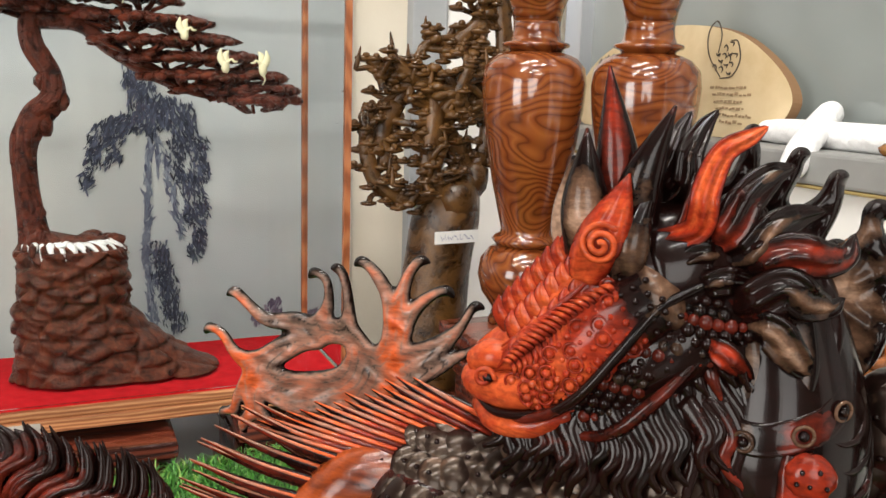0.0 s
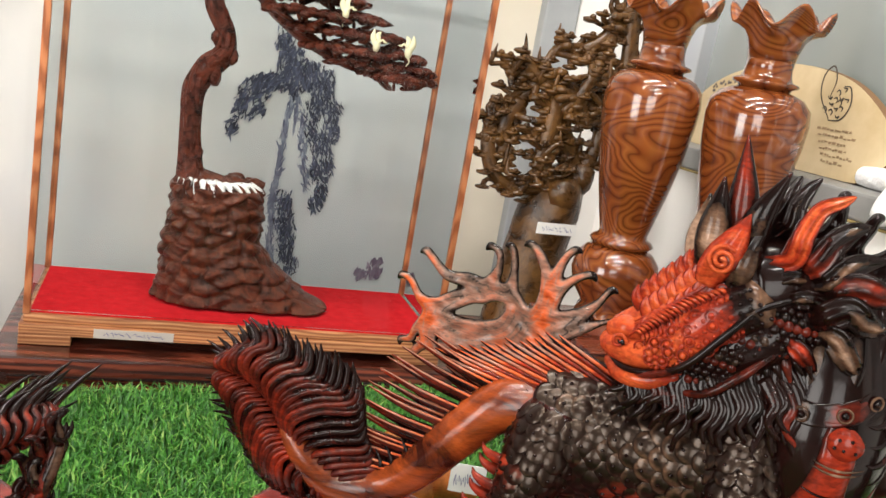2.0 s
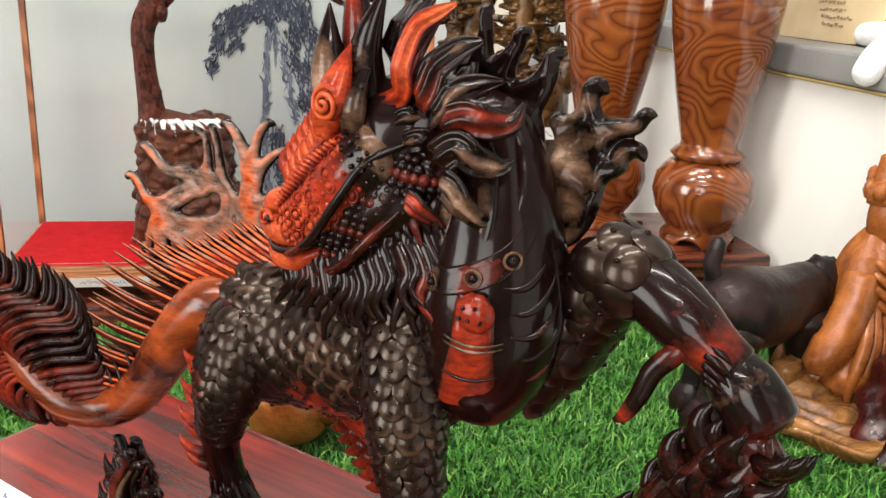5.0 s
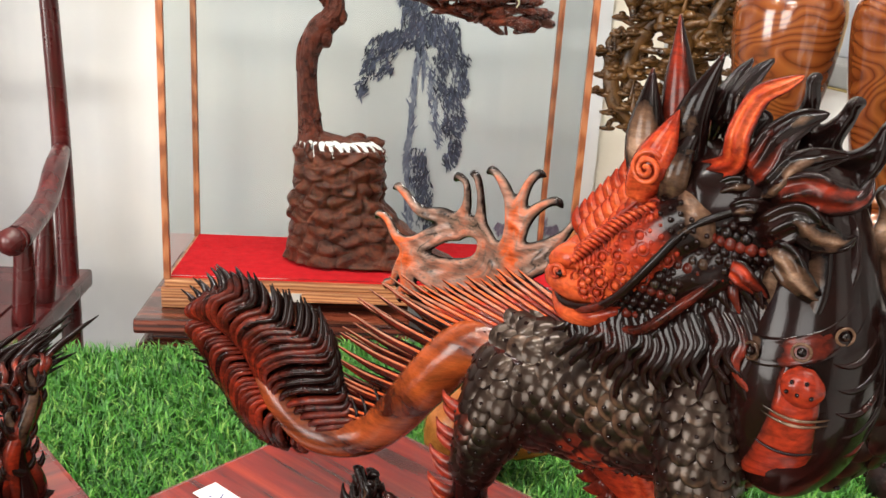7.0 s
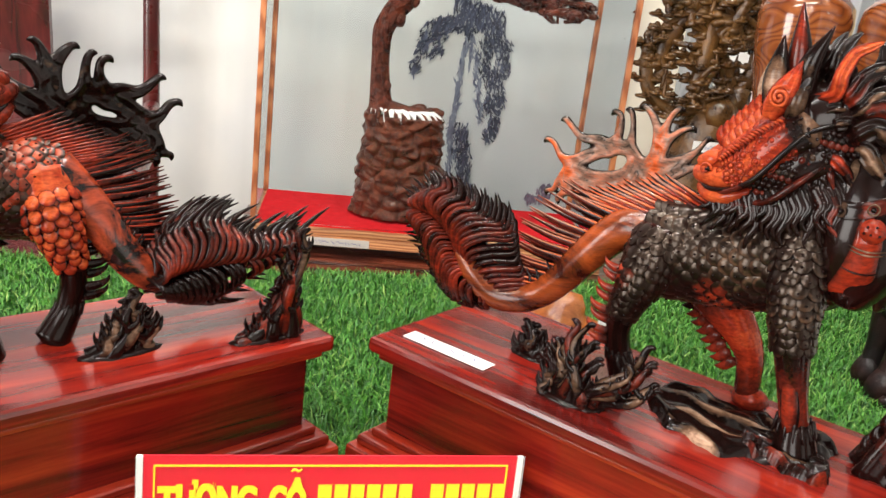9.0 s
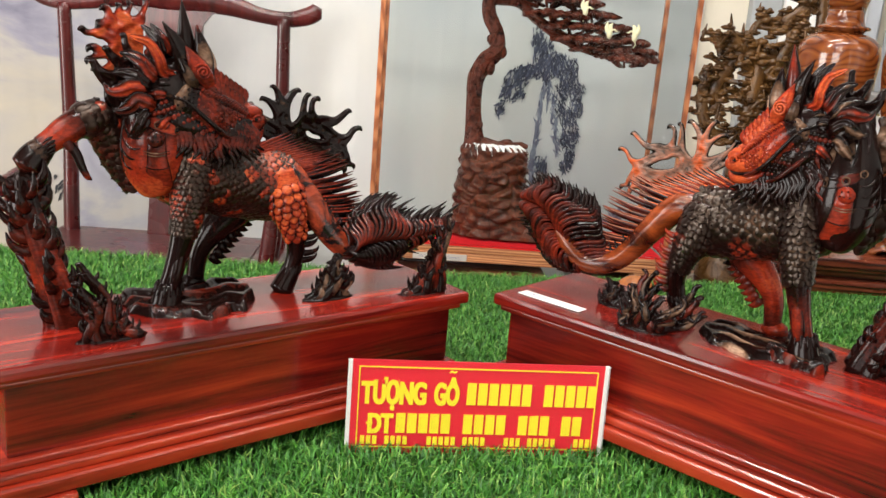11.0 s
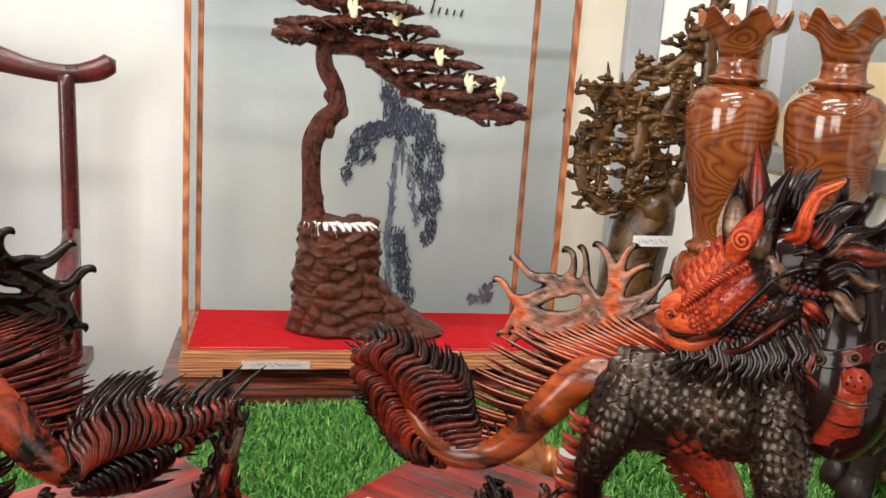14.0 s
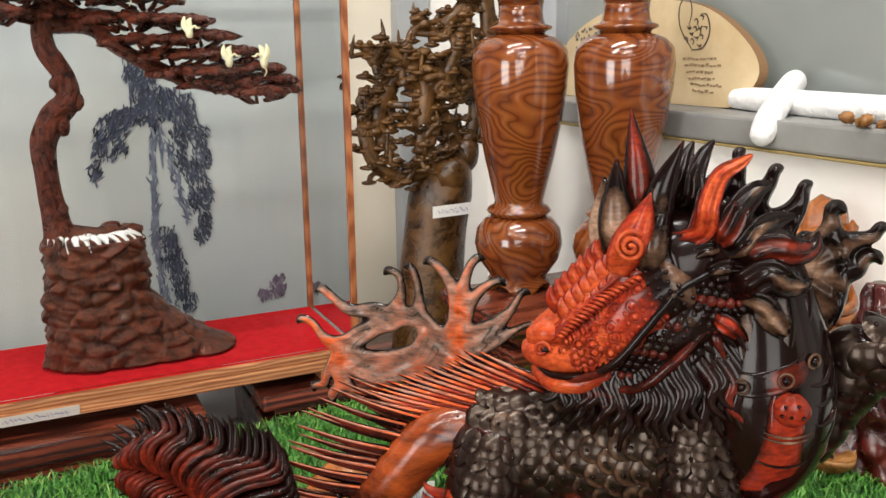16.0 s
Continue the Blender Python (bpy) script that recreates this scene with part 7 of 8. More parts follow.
    if right:
        plate = [(0.3135, 0.172, 0.0050), (0.3165, 0.184, 0.0110), (0.3185, 0.197, 0.0112), (0.3200, 0.208, 0.0086), (0.3200, 0.215, 0.0060)]
        ends = (((0.3195, 0.213), (0.3188, 0.222), (0.3230, 0.2300)), ((0.3215, 0.209), (0.3305, 0.2135), (0.3398, 0.2215)), ((0.3220, 0.202), (0.3305, 0.2035), (0.3400, 0.2088)), ((0.312, 0.190), (0.3060, 0.1955), (0.3020, 0.1990)), ((0.317, 0.207), (0.3130, 0.2110), (0.3105, 0.2155)))
    else:
        plate = [(0.312, 0.195, 0.0060), (0.312, 0.207, 0.0105), (0.313, 0.220, 0.0130), (0.311, 0.232, 0.0115), (0.308, 0.240, 0.0075)]
        ends = (((0.307, 0.236), (0.300, 0.250), (0.2965, 0.267)), ((0.312, 0.238), (0.316, 0.248), (0.3170, 0.2585)), ((0.316, 0.236), (0.324, 0.248), (0.3310, 0.257)), ((0.320, 0.230), (0.335, 0.234), (0.3480, 0.239)), ((0.320, 0.222), (0.332, 0.221), (0.3430, 0.224)), ((0.318, 0.213), (0.328, 0.206), (0.3380, 0.207)))
    lines = [plate]
    for k, (a, c, d) in enumerate(ends):
        side = 0.0016 if k % 2 else -0.0016
        lines.append([(*d, 0.0010), (0.4 * c[0] + 0.6 * d[0] + side, 0.4 * c[1] + 0.6 * d[1] - side, 0.0026), (c[0] - side, c[1] + side, 0.0038), (*a, 0.0064)])
        if not right:
            lines.append([(c[0] + 0.4 * (d[0] - c[0]) - 5 * side, c[1] + 0.4 * (d[1] - c[1]) + 5 * side, 0.0010), (c[0] - 2.5 * side, c[1] + 2.5 * side, 0.0024), (*c, 0.0036)])

    def shoulder_tone(q, f, tip):
        patch = np.sin(q[:, 0] * 210 + 2 * np.sin(q[:, 1] * 160)) * np.sin(q[:, 1] * 190 + ph0)
        dark = np.clip(np.clip((tip - 0.4) / 0.5, 0, 1) + 0.6 * np.exp(-f / 0.0007), 0, 1)
        return (-0.42 + 0.34 * patch if right else 0.78 + 0.22 * patch) * (1 - dark)

    ph0 = 0.7
    web(lines, base_y, shoulder_tone, 0.0008, 1.4)
    # beard of small flames under the jaw
    for k in range(16):
        f = k / 15
        p = np.array([0.226 + 0.056 * f, H - 0.012, 0.156 + 0.034 * f])
        s.tube([(*p, 0.0036), (*(p + np.array([0.002, -0.005, -0.006])), 0.0024), (*(p + np.array([0.006, -0.005, -0.011 - 0.003 * (k % 2)])), 0.0005)], DK, 7, 4, 0.6, tone=((0, 0.1), (0.1, 0.4), (0, 0, -0.3))[k % 3] if right else (0.3, 0.6, 0.2))
    s.tube([(0.232, H - 0.016, 0.152, 0.0014), (0.248, H - 0.024, 0.158, 0.0022), (0.262, H - 0.024, 0.172, 0.0022), (0.274, H - 0.018, 0.186, 0.0010)], DK, 7, 5, tone=(0.4, 0.2, 0.35, 0.1))

    # ---- carved rocks and flames on which it stands
    def flame_post(line, tones, seed, size=0.013, every=2, groove=0.24):
        """A gnarled fluted stem with short curling barbs all round it."""
        r2 = np.random.RandomState(seed)
        c, r, t, u, w = s.tube(line, DK, 20, 6, 0.8, groove=groove, lobes=5, tone=tones)
        for i in range(2, len(c) - 1, every):
            for sgn in (1, -1, 0):
                e = (w[i] * sgn + u[i] * 0.5 * r2.randn()) if sgn else -u[i] + w[i] * 0.5 * r2.randn()
                e = e / np.linalg.norm(e)
                k = size * (0.65 + 0.6 * r2.rand())
                barb(c[i] + e * r[i] * 0.65, e * 0.8 + t[i] * 0.45, k, (tones[0], tones[len(tones) // 2], -0.5 * r2.rand()), 0.0042 * (0.7 + 0.5 * r2.rand()) * (1.35 if size > 0.0115 else 1), t[i])

    def flame_fan(x, y, foot, lean, spread, height, tones, seed, count=7, r=0.0040, peak=0.0):
        """Ridged flames fused at the root: wavy strands that part at the top and end in hooks, with hooks down both edges."""
        r2 = np.random.RandomState(seed)
        s.blob((x, y, 0.0), (foot * 1.25 + 0.003, 0.010, 0.004), DK, 20, 8, rough=0.10, seed=seed)
        phase = 6.28 * r2.rand()
        for layer in range(2):
            for k in range(count - layer):
                f = -1 + 2 * (k + 0.5 * layer) / (count - 1)
                h = height * (1 - 0.55 * abs(f - peak)) * (0.88 + 0.24 * r2.rand()) * (1 - 0.12 * layer)
                yy = y + 0.0065 * layer + 0.0016 * r2.randn()
                pts, end = [], None
                for t in np.linspace(0, 1, 8):
                    px = x + f * foot * (1 - t) + t ** 1.2 * (lean + f * spread) + 0.0046 * math.sin(8.0 * t + 0.5 * k + phase) * (0.3 + 0.7 * t)
                    pts.append((px, yy - 0.003 * math.sin(3.1 * t), h * t - 0.001, r * (1.1 - 0.60 * t) * (0.95 + 0.25 * math.sin(9 * t + 1.7 * k))))
                sg = 1 if (f > 0.25 or (abs(f) <= 0.25 and k % 2)) else -1
                end = np.array(pts[-1][:3])
                pts.append((end[0] + sg * 0.0026, yy, end[2] + 0.0034, r * 0.46))
                pts.append((end[0] + sg * 0.0058, yy, end[2] + 0.0036, r * 0.20))
                tone = tones[(k + layer) % len(tones)]
                s.tube(pts, DK, 12, 4, 1.3, groove=0.10, lobes=3, tone=tone, edge=0.35 * tone[1])
                for t in (0.28, 0.42, 0.56, 0.70, 0.86):
                    for way in (sg, -sg):
                        if (abs(f) > 0.62 and way == sg) or r2.rand() < 0.34:
                            q = np.array(pts[int(round(t * 7))][:3]) + np.array([0, -0.6 * r * (way != sg), 0])
                            barb(q, (way * 0.8, -0.12, 0.45), 0.0080 * (0.75 + 0.5 * r2.rand()), (tone[1] * 0.7, tone[2] * 0.5, 0.0), r * 0.58)

    def ledge(x0, x1, y0, y1, height, tones, seed):
        """A low slab of rock with wavy ridges lying along the base and a lobed rim."""
        r2 = np.random.RandomState(seed)
        ph = r2.rand(6) * 6.28
        nu, nv = 72, 34
        v, f, tn = [], [], []
        for i in range(nu):
            u = i / (nu - 1)
            span = math.sin(math.pi * (0.06 + 0.88 * u)) ** 0.45
            mid = 0.5 * (y0 + y1) + 0.10 * (y1 - y0) * math.sin(5 * u + ph[0])
            half = 0.5 * (y1 - y0) * span * (1 + 0.10 * math.sin(19 * u + ph[1]) + 0.06 * math.sin(37 * u + ph[2]))
            for j in range(nv):
                w = -1 + 2 * j / (nv - 1)
                edge = min(1.0, (1 - abs(w)) / 0.16) ** 0.5 * min(1.0, min(u, 1 - u) / 0.05 + 0.05) ** 0.5
                wave = 0.5 + 0.5 * math.sin(9.0 * w + 1.6 * math.sin(7 * u + ph[3]) + 0.9 * math.sin(16 * u + 3 * w + ph[4]))
                z = height * edge * (0.55 + 0.50 * wave ** 0.7 + 0.12 * math.sin(6 * u + ph[5]))
                v.append((x0 + (x1 - x0) * u + 0.003 * math.sin(3 * w + ph[1]) * span, mid + half * w, z - 0.001))
                tone = tones[int((w + 1) * 3.9) % len(tones)]
                # pale tones swell on the ridge tops: tan streaks plus painted gloss highlights
                tn.append(float(np.interp(u, np.linspace(0, 1, len(tone)), tone)) * (0.25 + 0.75 * wave ** 2))
        for i in range(nu - 1):
            for j in range(nv - 1):
                f.append((i * nv + j, (i + 1) * nv + j, (i + 1) * nv + j + 1, i * nv + j + 1))
        s.add(np.array(v), f, DK, True, np.array(tn))

    if right:
        ledge(0.192, 0.312, 0.050, 0.125, 0.008, ((-0.2, -0.9, -0.8, -0.2), (0, -0.1, 0), (-0.5, -1.0, -0.7, -0.3), (0, 0.1, 0)), 1)
        ledge(0.262, 0.318, 0.052, 0.085, 0.011, ((0.3, 0.6, 0.5), (0, -0.6, 0), (0.2, 0.5, 0)), 4)
        bark = ((0.0, -0.55, -0.45, 0.0), (0.1, 0.50, 0.3, 0.0), (0.0, -0.2, -0.70, -0.1))
        flame_fan(0.154, 0.030, 0.014, 0.000, 0.014, 0.058, bark, 40, 8, 0.0040, 0.2)
        flame_fan(0.166, 0.034, 0.010, 0.036, 0.014, 0.050, bark, 43, 6, 0.0040, 0.2)
        flame_fan(0.100, 0.074, 0.012, -0.002, 0.006, 0.026, ((0, -0.15, 0.0), (0, 0.1, 0.0), (0, -0.4, 0)), 41, 5, 0.0052)
        flame_post([(0.338, 0.100, -0.002, 0.017), (0.348, 0.100, 0.030, 0.0135), (0.362, 0.099, 0.060, 0.0125), (0.377, 0.098, 0.088, 0.013), (0.390, 0.098, 0.110, 0.013), (0.398, 0.098, 0.124, 0.009)], (0.15, 0.3, 0.15, 0.3), 5, 0.012)
        flame_fan(0.405, 0.045, 0.020, 0.004, 0.020, 0.064, ((0, -0.5, -0.3, 0), (0.1, 0.3, 0.2, 0), (0, 0.0, -0.4, 0)), 60, 8, 0.0046)
    else:
        ledge(0.204, 0.322, 0.046, 0.132, 0.011, ((0.3, 0.5, 0.3), (0, 0.2, 0), (0.2, -0.4, 0.3), (0.5, 0.5, 0.2)), 1)
        flame_fan(0.144, 0.046, 0.020, -0.012, 0.010, 0.044, ((-0.1, -0.75, -0.6, 0.0), (0.0, -0.35, -0.2, 0), (-0.1, -0.85, -0.5, 0)), 70, 7, 0.0044)
        flame_fan(0.046, 0.022, 0.022, -0.016, 0.008, 0.076, ((0.1, 0.55, 0.4, 0.0), (0, -0.4, -0.6, 0), (0.2, 0.6, 0.3, 0)), 20, 9, 0.0046, -0.6)
        flame_fan(0.356, 0.030, 0.020, 0.014, 0.010, 0.060, ((0.1, 0.4, 0.2, 0), (0, 0.2, 0, 0), (0.1, 0.45, 0.1, 0)), 30, 7, 0.0046, 0.3)
        flame_post([(0.375, 0.078, -0.002, 0.016), (0.384, 0.080, 0.032, 0.0125), (0.393, 0.086, 0.064, 0.0115), (0.400, 0.094, 0.096, 0.0115), (0.402, 0.098, 0.122, 0.009)], (0.3, 0.6, 0.2, 0.1), 7, 0.016)
    return s


def add_kirin(side, corner, along, label):
    shape = kirin(side)
    name = "kirin_statue"
    ob = link_mesh(name, shape.mesh(name, flip=side == "L"), SLOTS)
    tagged(ob, label, "statue", "pair of kirin statues")
    return placed(ob, corner, along, TOP)


add_kirin("R", R_CORNER, R_ALONG, "black and orange carved wooden kirin, head turned back, on its base")
add_kirin("L", L_CORNER, L_ALONG, "black and red carved wooden kirin, head turned back, on its base")

# ---------------------------------------------------------------- red plastic name sign standing on the turf


def sign():
    th = tagged(new("sign"), "red acrylic table sign with yellow lettering standing on turf", "sign")
    w, h = 0.243, 0.090
    part("card", box(0.004, w - 0.004, 0.0, 0.0012, 0.0, h, 0), RED_PRINT, th, "red printed card")
    bm = bmesh.new()
    m, t = 0.006, 0.0011
    for x0, x1, z0, z1 in ((0.004 + m, w - 0.004 - m, m, m + t), (0.004 + m, w - 0.004 - m, h - m - t, h - m), (0.004 + m, 0.004 + m + t, m + t, h - m - t), (w - 0.004 - m - t, w - 0.004 - m, m + t, h - m - t)):
        box(x0, x1, -0.0008, -0.0002, z0, z1, 0, bm)
    part("border", bm, YELLOW_PRINT, th, "yellow border line")
    for x0 in (0.0, w - 0.004):
        part("clear_edge", box(x0, x0 + 0.004, -0.001, 0.0016, 0, h, 0.0005), PAPER, th, "milky acrylic edge")
    cover = part("cover_sheet", box(0, w, -0.0032, -0.0018, -0.002, h + 0.001, 0), ACRYLIC, th, "clear acrylic cover")
    cover.visible_shadow = False
    def words(text, x0, z0, width, height):
        curve = bpy.data.curves.new("words", "FONT")
        curve.body = text
        curve.size, curve.extrude, curve.offset = 0.0315, 0.0002, 0.0011
        tmp = new("words", curve)
        bpy.context.view_layer.update()
        me = bpy.data.meshes.new_from_object(tmp.evaluated_get(bpy.context.evaluated_depsgraph_get()))
        bpy.data.objects.remove(tmp)
        xs = [v.co.x for v in me.vertices]
        bold = 0.0012
        k = (width - bold) / (max(xs) - min(xs))
        me.transform(Matrix.Translation((x0, -0.0007, z0)) @ pose(0, 0, 0, 90, 0, 0) @ Matrix.Diagonal((k, height, 1, 1)) @ Matrix.Translation((-min(xs), 0, 0)))
        heavy = bmesh.new()
        heavy.from_mesh(me)
        me.transform(Matrix.Translation((bold, -0.0001, 0)))
        heavy.from_mesh(me)
        heavy.to_mesh(me)
        heavy.free()
        link_mesh("words", me, YELLOW_PRINT, th, "bold yellow words")

    words("T\u01af\u1ee2NG", 0.0126, 0.0490, 0.0600, 0.92)
    words("G\u00d4", 0.0795, 0.0490, 0.0235, 0.92)
    words("DT", 0.0200, 0.0205, 0.0235, 0.82)
    part("letter_stroke", box(0.0186, 0.0245, -0.0009, -0.0003, 0.0287, 0.0309, 0), YELLOW_PRINT, th)
    tilde = Shape()
    tilde.tube([(0.0925, -0.0008, 0.0795, 0.0007), (0.0945, -0.0008, 0.0810, 0.0010), (0.0970, -0.0008, 0.0798, 0.0010), (0.0990, -0.0008, 0.0812, 0.0007)], 0, 6, 4, flat=0.25)
    link_mesh("tone_mark", tilde.mesh("tone_mark"), YELLOW_PRINT, th)
    bm = bmesh.new()

    def bars(x0, x1, z, height, pitch, fill=0.74, gaps=()):
        x, i = x0, 0
        while x + pitch * fill <= x1 + 1e-4:
            if i not in gaps:
                box(x, x + pitch * fill, -0.0009, -0.0003, z, z + height, 0, bm)
            x += pitch
            i += 1

    bars(0.110, 0.234, 0.0490, 0.0212, 0.0104, 0.82, gaps=(6,))
    bars(0.0460, 0.228, 0.0205, 0.0190, 0.0104, 0.82, gaps=(5, 10, 14))
    bars(0.0139, 0.232, 0.0090, 0.0082, 0.0056, 0.72, gaps=(3, 8, 9, 10, 16, 21, 22, 23, 27, 33, 34, 35))
    part("lettering_bars", bm, YELLOW_PRINT, th, "yellow bars of lettering")
    th.matrix_world = Matrix.Translation((-0.1735, 0.2015, 0.6345)) @ pose(0, 0, 0, 0, 0, 5.0) @ pose(0, 0, 0, -3, 0, 0)
    return th


sign()

# ---------------------------------------------------------------- painted pines and address line of the mural


def dabs(name, clumps, mat, label, size=(0.006, 0.0022), seed=1, depth=0.0012, dense=1.0):
    """Flat brush dabs on the mural sheet, thick in clumps and thinning to their edges."""
    rng = np.random.RandomState(seed)
    v, f = [], []
    for cx, cz, rx, rz, count, slope in clumps:
        for _ in range(int(count * dense)):
            a = rng.rand() * 2 * np.pi
            r = rng.rand() ** 0.62 * (0.75 + 0.5 * rng.rand())
            x, z = cx + rx * r * math.cos(a), cz + rz * r * math.sin(a)
            t = radians(slope + 20 * rng.randn())
            l, w = size[0] * (0.5 + rng.rand()), size[1] * (0.6 + 0.9 * rng.rand())
            c, s = math.cos(t), math.sin(t)
            k = len(v)
            y = WALL_Y - depth - 0.0001 * rng.rand()
            for p, q in ((-l, 0), (-0.3 * l, -w), (0.6 * l, -0.7 * w), (l, 0), (0.5 * l, w), (-0.4 * l, 0.8 * w)):
                v.append((x + p * c - q * s, y, z + p * s + q * c))
            f.append(tuple(range(k, k + 6)))
    me = bpy.data.meshes.new(name)
    me.from_pydata(v, [], f)
    return link_mesh(name, me, mat, mural, label)


dabs("painted_trunk", [(0.163, 0.915, 0.004, 0.03, 34, 88), (0.158, 0.86, 0.004, 0.04, 46, 85), (0.155, 0.80, 0.0045, 0.04, 50, 86), (0.152, 0.74, 0.005, 0.04, 50, 92), (0.154, 0.68, 0.005, 0.04, 50, 92), (0.160, 0.62, 0.006, 0.03, 40, 92), (0.174, 0.90, 0.003, 0.03, 26, 100), (0.187, 0.87, 0.003, 0.035, 34, 105), (0.197, 0.82, 0.003, 0.03, 30, 105), (0.207, 0.78, 0.003, 0.02, 18, 105)], ink_leaf("printed_trunk_wash", (0.07, 0.075, 0.13), (0.36, 0.38, 0.44)), "grey painted pine trunk", (0.011, 0.0016), 2)
dabs("painted_pine", [(0.136, 1.012, 0.013, 0.03, 90, 75), (0.155, 0.985, 0.024, 0.03, 150, 80), (0.165, 0.95, 0.03, 0.024, 170, 85), (0.125, 0.945, 0.026, 0.018, 110, 55), (0.1, 0.93, 0.026, 0.022, 130, 60), (0.083, 0.898, 0.02, 0.028, 110, 65), (0.066, 0.858, 0.011, 0.024, 60, 60), (0.108, 0.895, 0.012, 0.016, 40, 65), (0.19, 0.962, 0.024, 0.028, 150, 95), (0.217, 0.945, 0.02, 0.036, 150, 105), (0.236, 0.905, 0.017, 0.036, 120, 105), (0.246, 0.872, 0.01, 0.022, 50, 108)], INK_LEAF, "dark blue-grey painted pine foliage", (0.0062, 0.0013), 3, 0.0022, 0.92)
dabs("painted_pine", [(0.205, 0.905, 0.017, 0.028, 90, 100), (0.206, 0.865, 0.01, 0.024, 50, 100), (0.226, 0.848, 0.017, 0.022, 90, 105), (0.241, 0.806, 0.014, 0.026, 90, 105), (0.222, 0.8, 0.012, 0.026, 60, 100), (0.236, 0.758, 0.013, 0.028, 90, 105), (0.226, 0.735, 0.009, 0.016, 40, 105), (0.172, 0.735, 0.015, 0.02, 80, 80), (0.18, 0.698, 0.019, 0.026, 120, 85), (0.186, 0.655, 0.017, 0.028, 100, 90), (0.196, 0.618, 0.018, 0.02, 70, 90)], INK_LEAF, "dark blue-grey painted pine foliage", (0.0062, 0.0013), 13, 0.0022, 0.92)
dabs("painted_shrub", [(0.36, 0.625, 0.014, 0.022, 90, 80), (0.335, 0.612, 0.012, 0.01, 40, 70)], INK_PLUM, "plum coloured painted shrub", (0.0055, 0.002), 4, 0.0022)
dabs("painted_grasses", [(-0.98, 0.63, 0.03, 0.05, 26, 65), (-0.93, 0.60, 0.03, 0.03, 16, 50), (-0.905, 0.95, 0.012, 0.02, 8, 60)], DARK_INK, "thin black painted grass strokes", (0.009, 0.0022), 6, 0.0022)


def ridge(name, points, mat, label, depth):
    bm = bmesh.new()
    line = spline([(x, 0, z) for x, z in points], 8)
    vs = [bm.verts.new((p[0], WALL_Y - depth, p[2])) for p in line]
    bm.faces.new(vs)
    bmesh.ops.triangulate(bm, faces=bm.faces[:])
    return part(name, bm, mat, mural, label)


ridge("painted_hill", [(-0.80, 0.605), (-0.765, 0.655), (-0.71, 0.672), (-0.64, 0.64), (-0.585, 0.605), (-0.68, 0.59)], ink_leaf("printed_violet_hill", (0.34, 0.33, 0.44), (0.36, 0.35, 0.46)), "pale violet painted hill", 0.0006)

# address line: plain slanted bars, one per letter
bm = bmesh.new()
rnd = random.Random(4)
x = -0.296
for word in (4, 0, 1, 0, 4, 4, 0, 1, 0, 3, 5, 0, 1, 0, 3, 5):
    for i in range(word):
        z0 = 1.178 - 0.022 * (x + 0.296)
        hgt = 0.005 if word == 1 else 0.027 if i == 0 else rnd.choice((0.011, 0.012, 0.013, 0.018))
        wide = 0.010 if word == 1 else 0.0034
        lo, hi = WALL_Y - 0.0030, WALL_Y - 0.0022
        corners = [(x, z0), (x + wide, z0), (x + wide + 0.25 * hgt, z0 + hgt), (x + 0.25 * hgt, z0 + hgt)]
        near = [bm.verts.new((a, lo, b)) for a, b in corners]
        back = [bm.verts.new((a, hi, b)) for a, b in corners]
        bm.faces.new(near)
        for k in range(4):
            bm.faces.new((near[k], back[k], back[(k + 1) % 4], near[(k + 1) % 4]))
        x += 0.0145
    x += 0.0085
part("address_bars", bm, DARK_INK, mural, "line of black bars in place of lettering")
# red heading bar higher up on the sheet
part("heading_bar", box(-0.13, 0.40, WALL_Y - 0.0030, WALL_Y - 0.0022, 1.305, 1.36, 0), material("pink_print", (0.66, 0.05, 0.16), 0.6), mural, "pink bar in place of a heading")

# ---------------------------------------------------------------- small pieces on the turf behind the statues


def gourd():
    s = Shape()
    s.tube([(0.17, 0.565, 0.640, 0.015), (0.172, 0.565, 0.655, 0.034), (0.175, 0.565, 0.682, 0.038), (0.182, 0.563, 0.705, 0.027), (0.19, 0.56, 0.718, 0.012)], 0, 18, 7)
    s.tube([(0.20, 0.555, 0.68, 0.022), (0.222, 0.55, 0.676, 0.017), (0.24, 0.545, 0.672, 0.006)], 0, 12, 5)
    return tagged(link_mesh("wooden_gourd", s.mesh("wooden_gourd"), HONEYWOOD), "polished honey-coloured wooden gourd on the turf", "wooden gourd")


gourd()
price_tag((0.205, 0.527, 0.685), -20, 0.03, 0.026, "white paper tag stuck on the gourd")


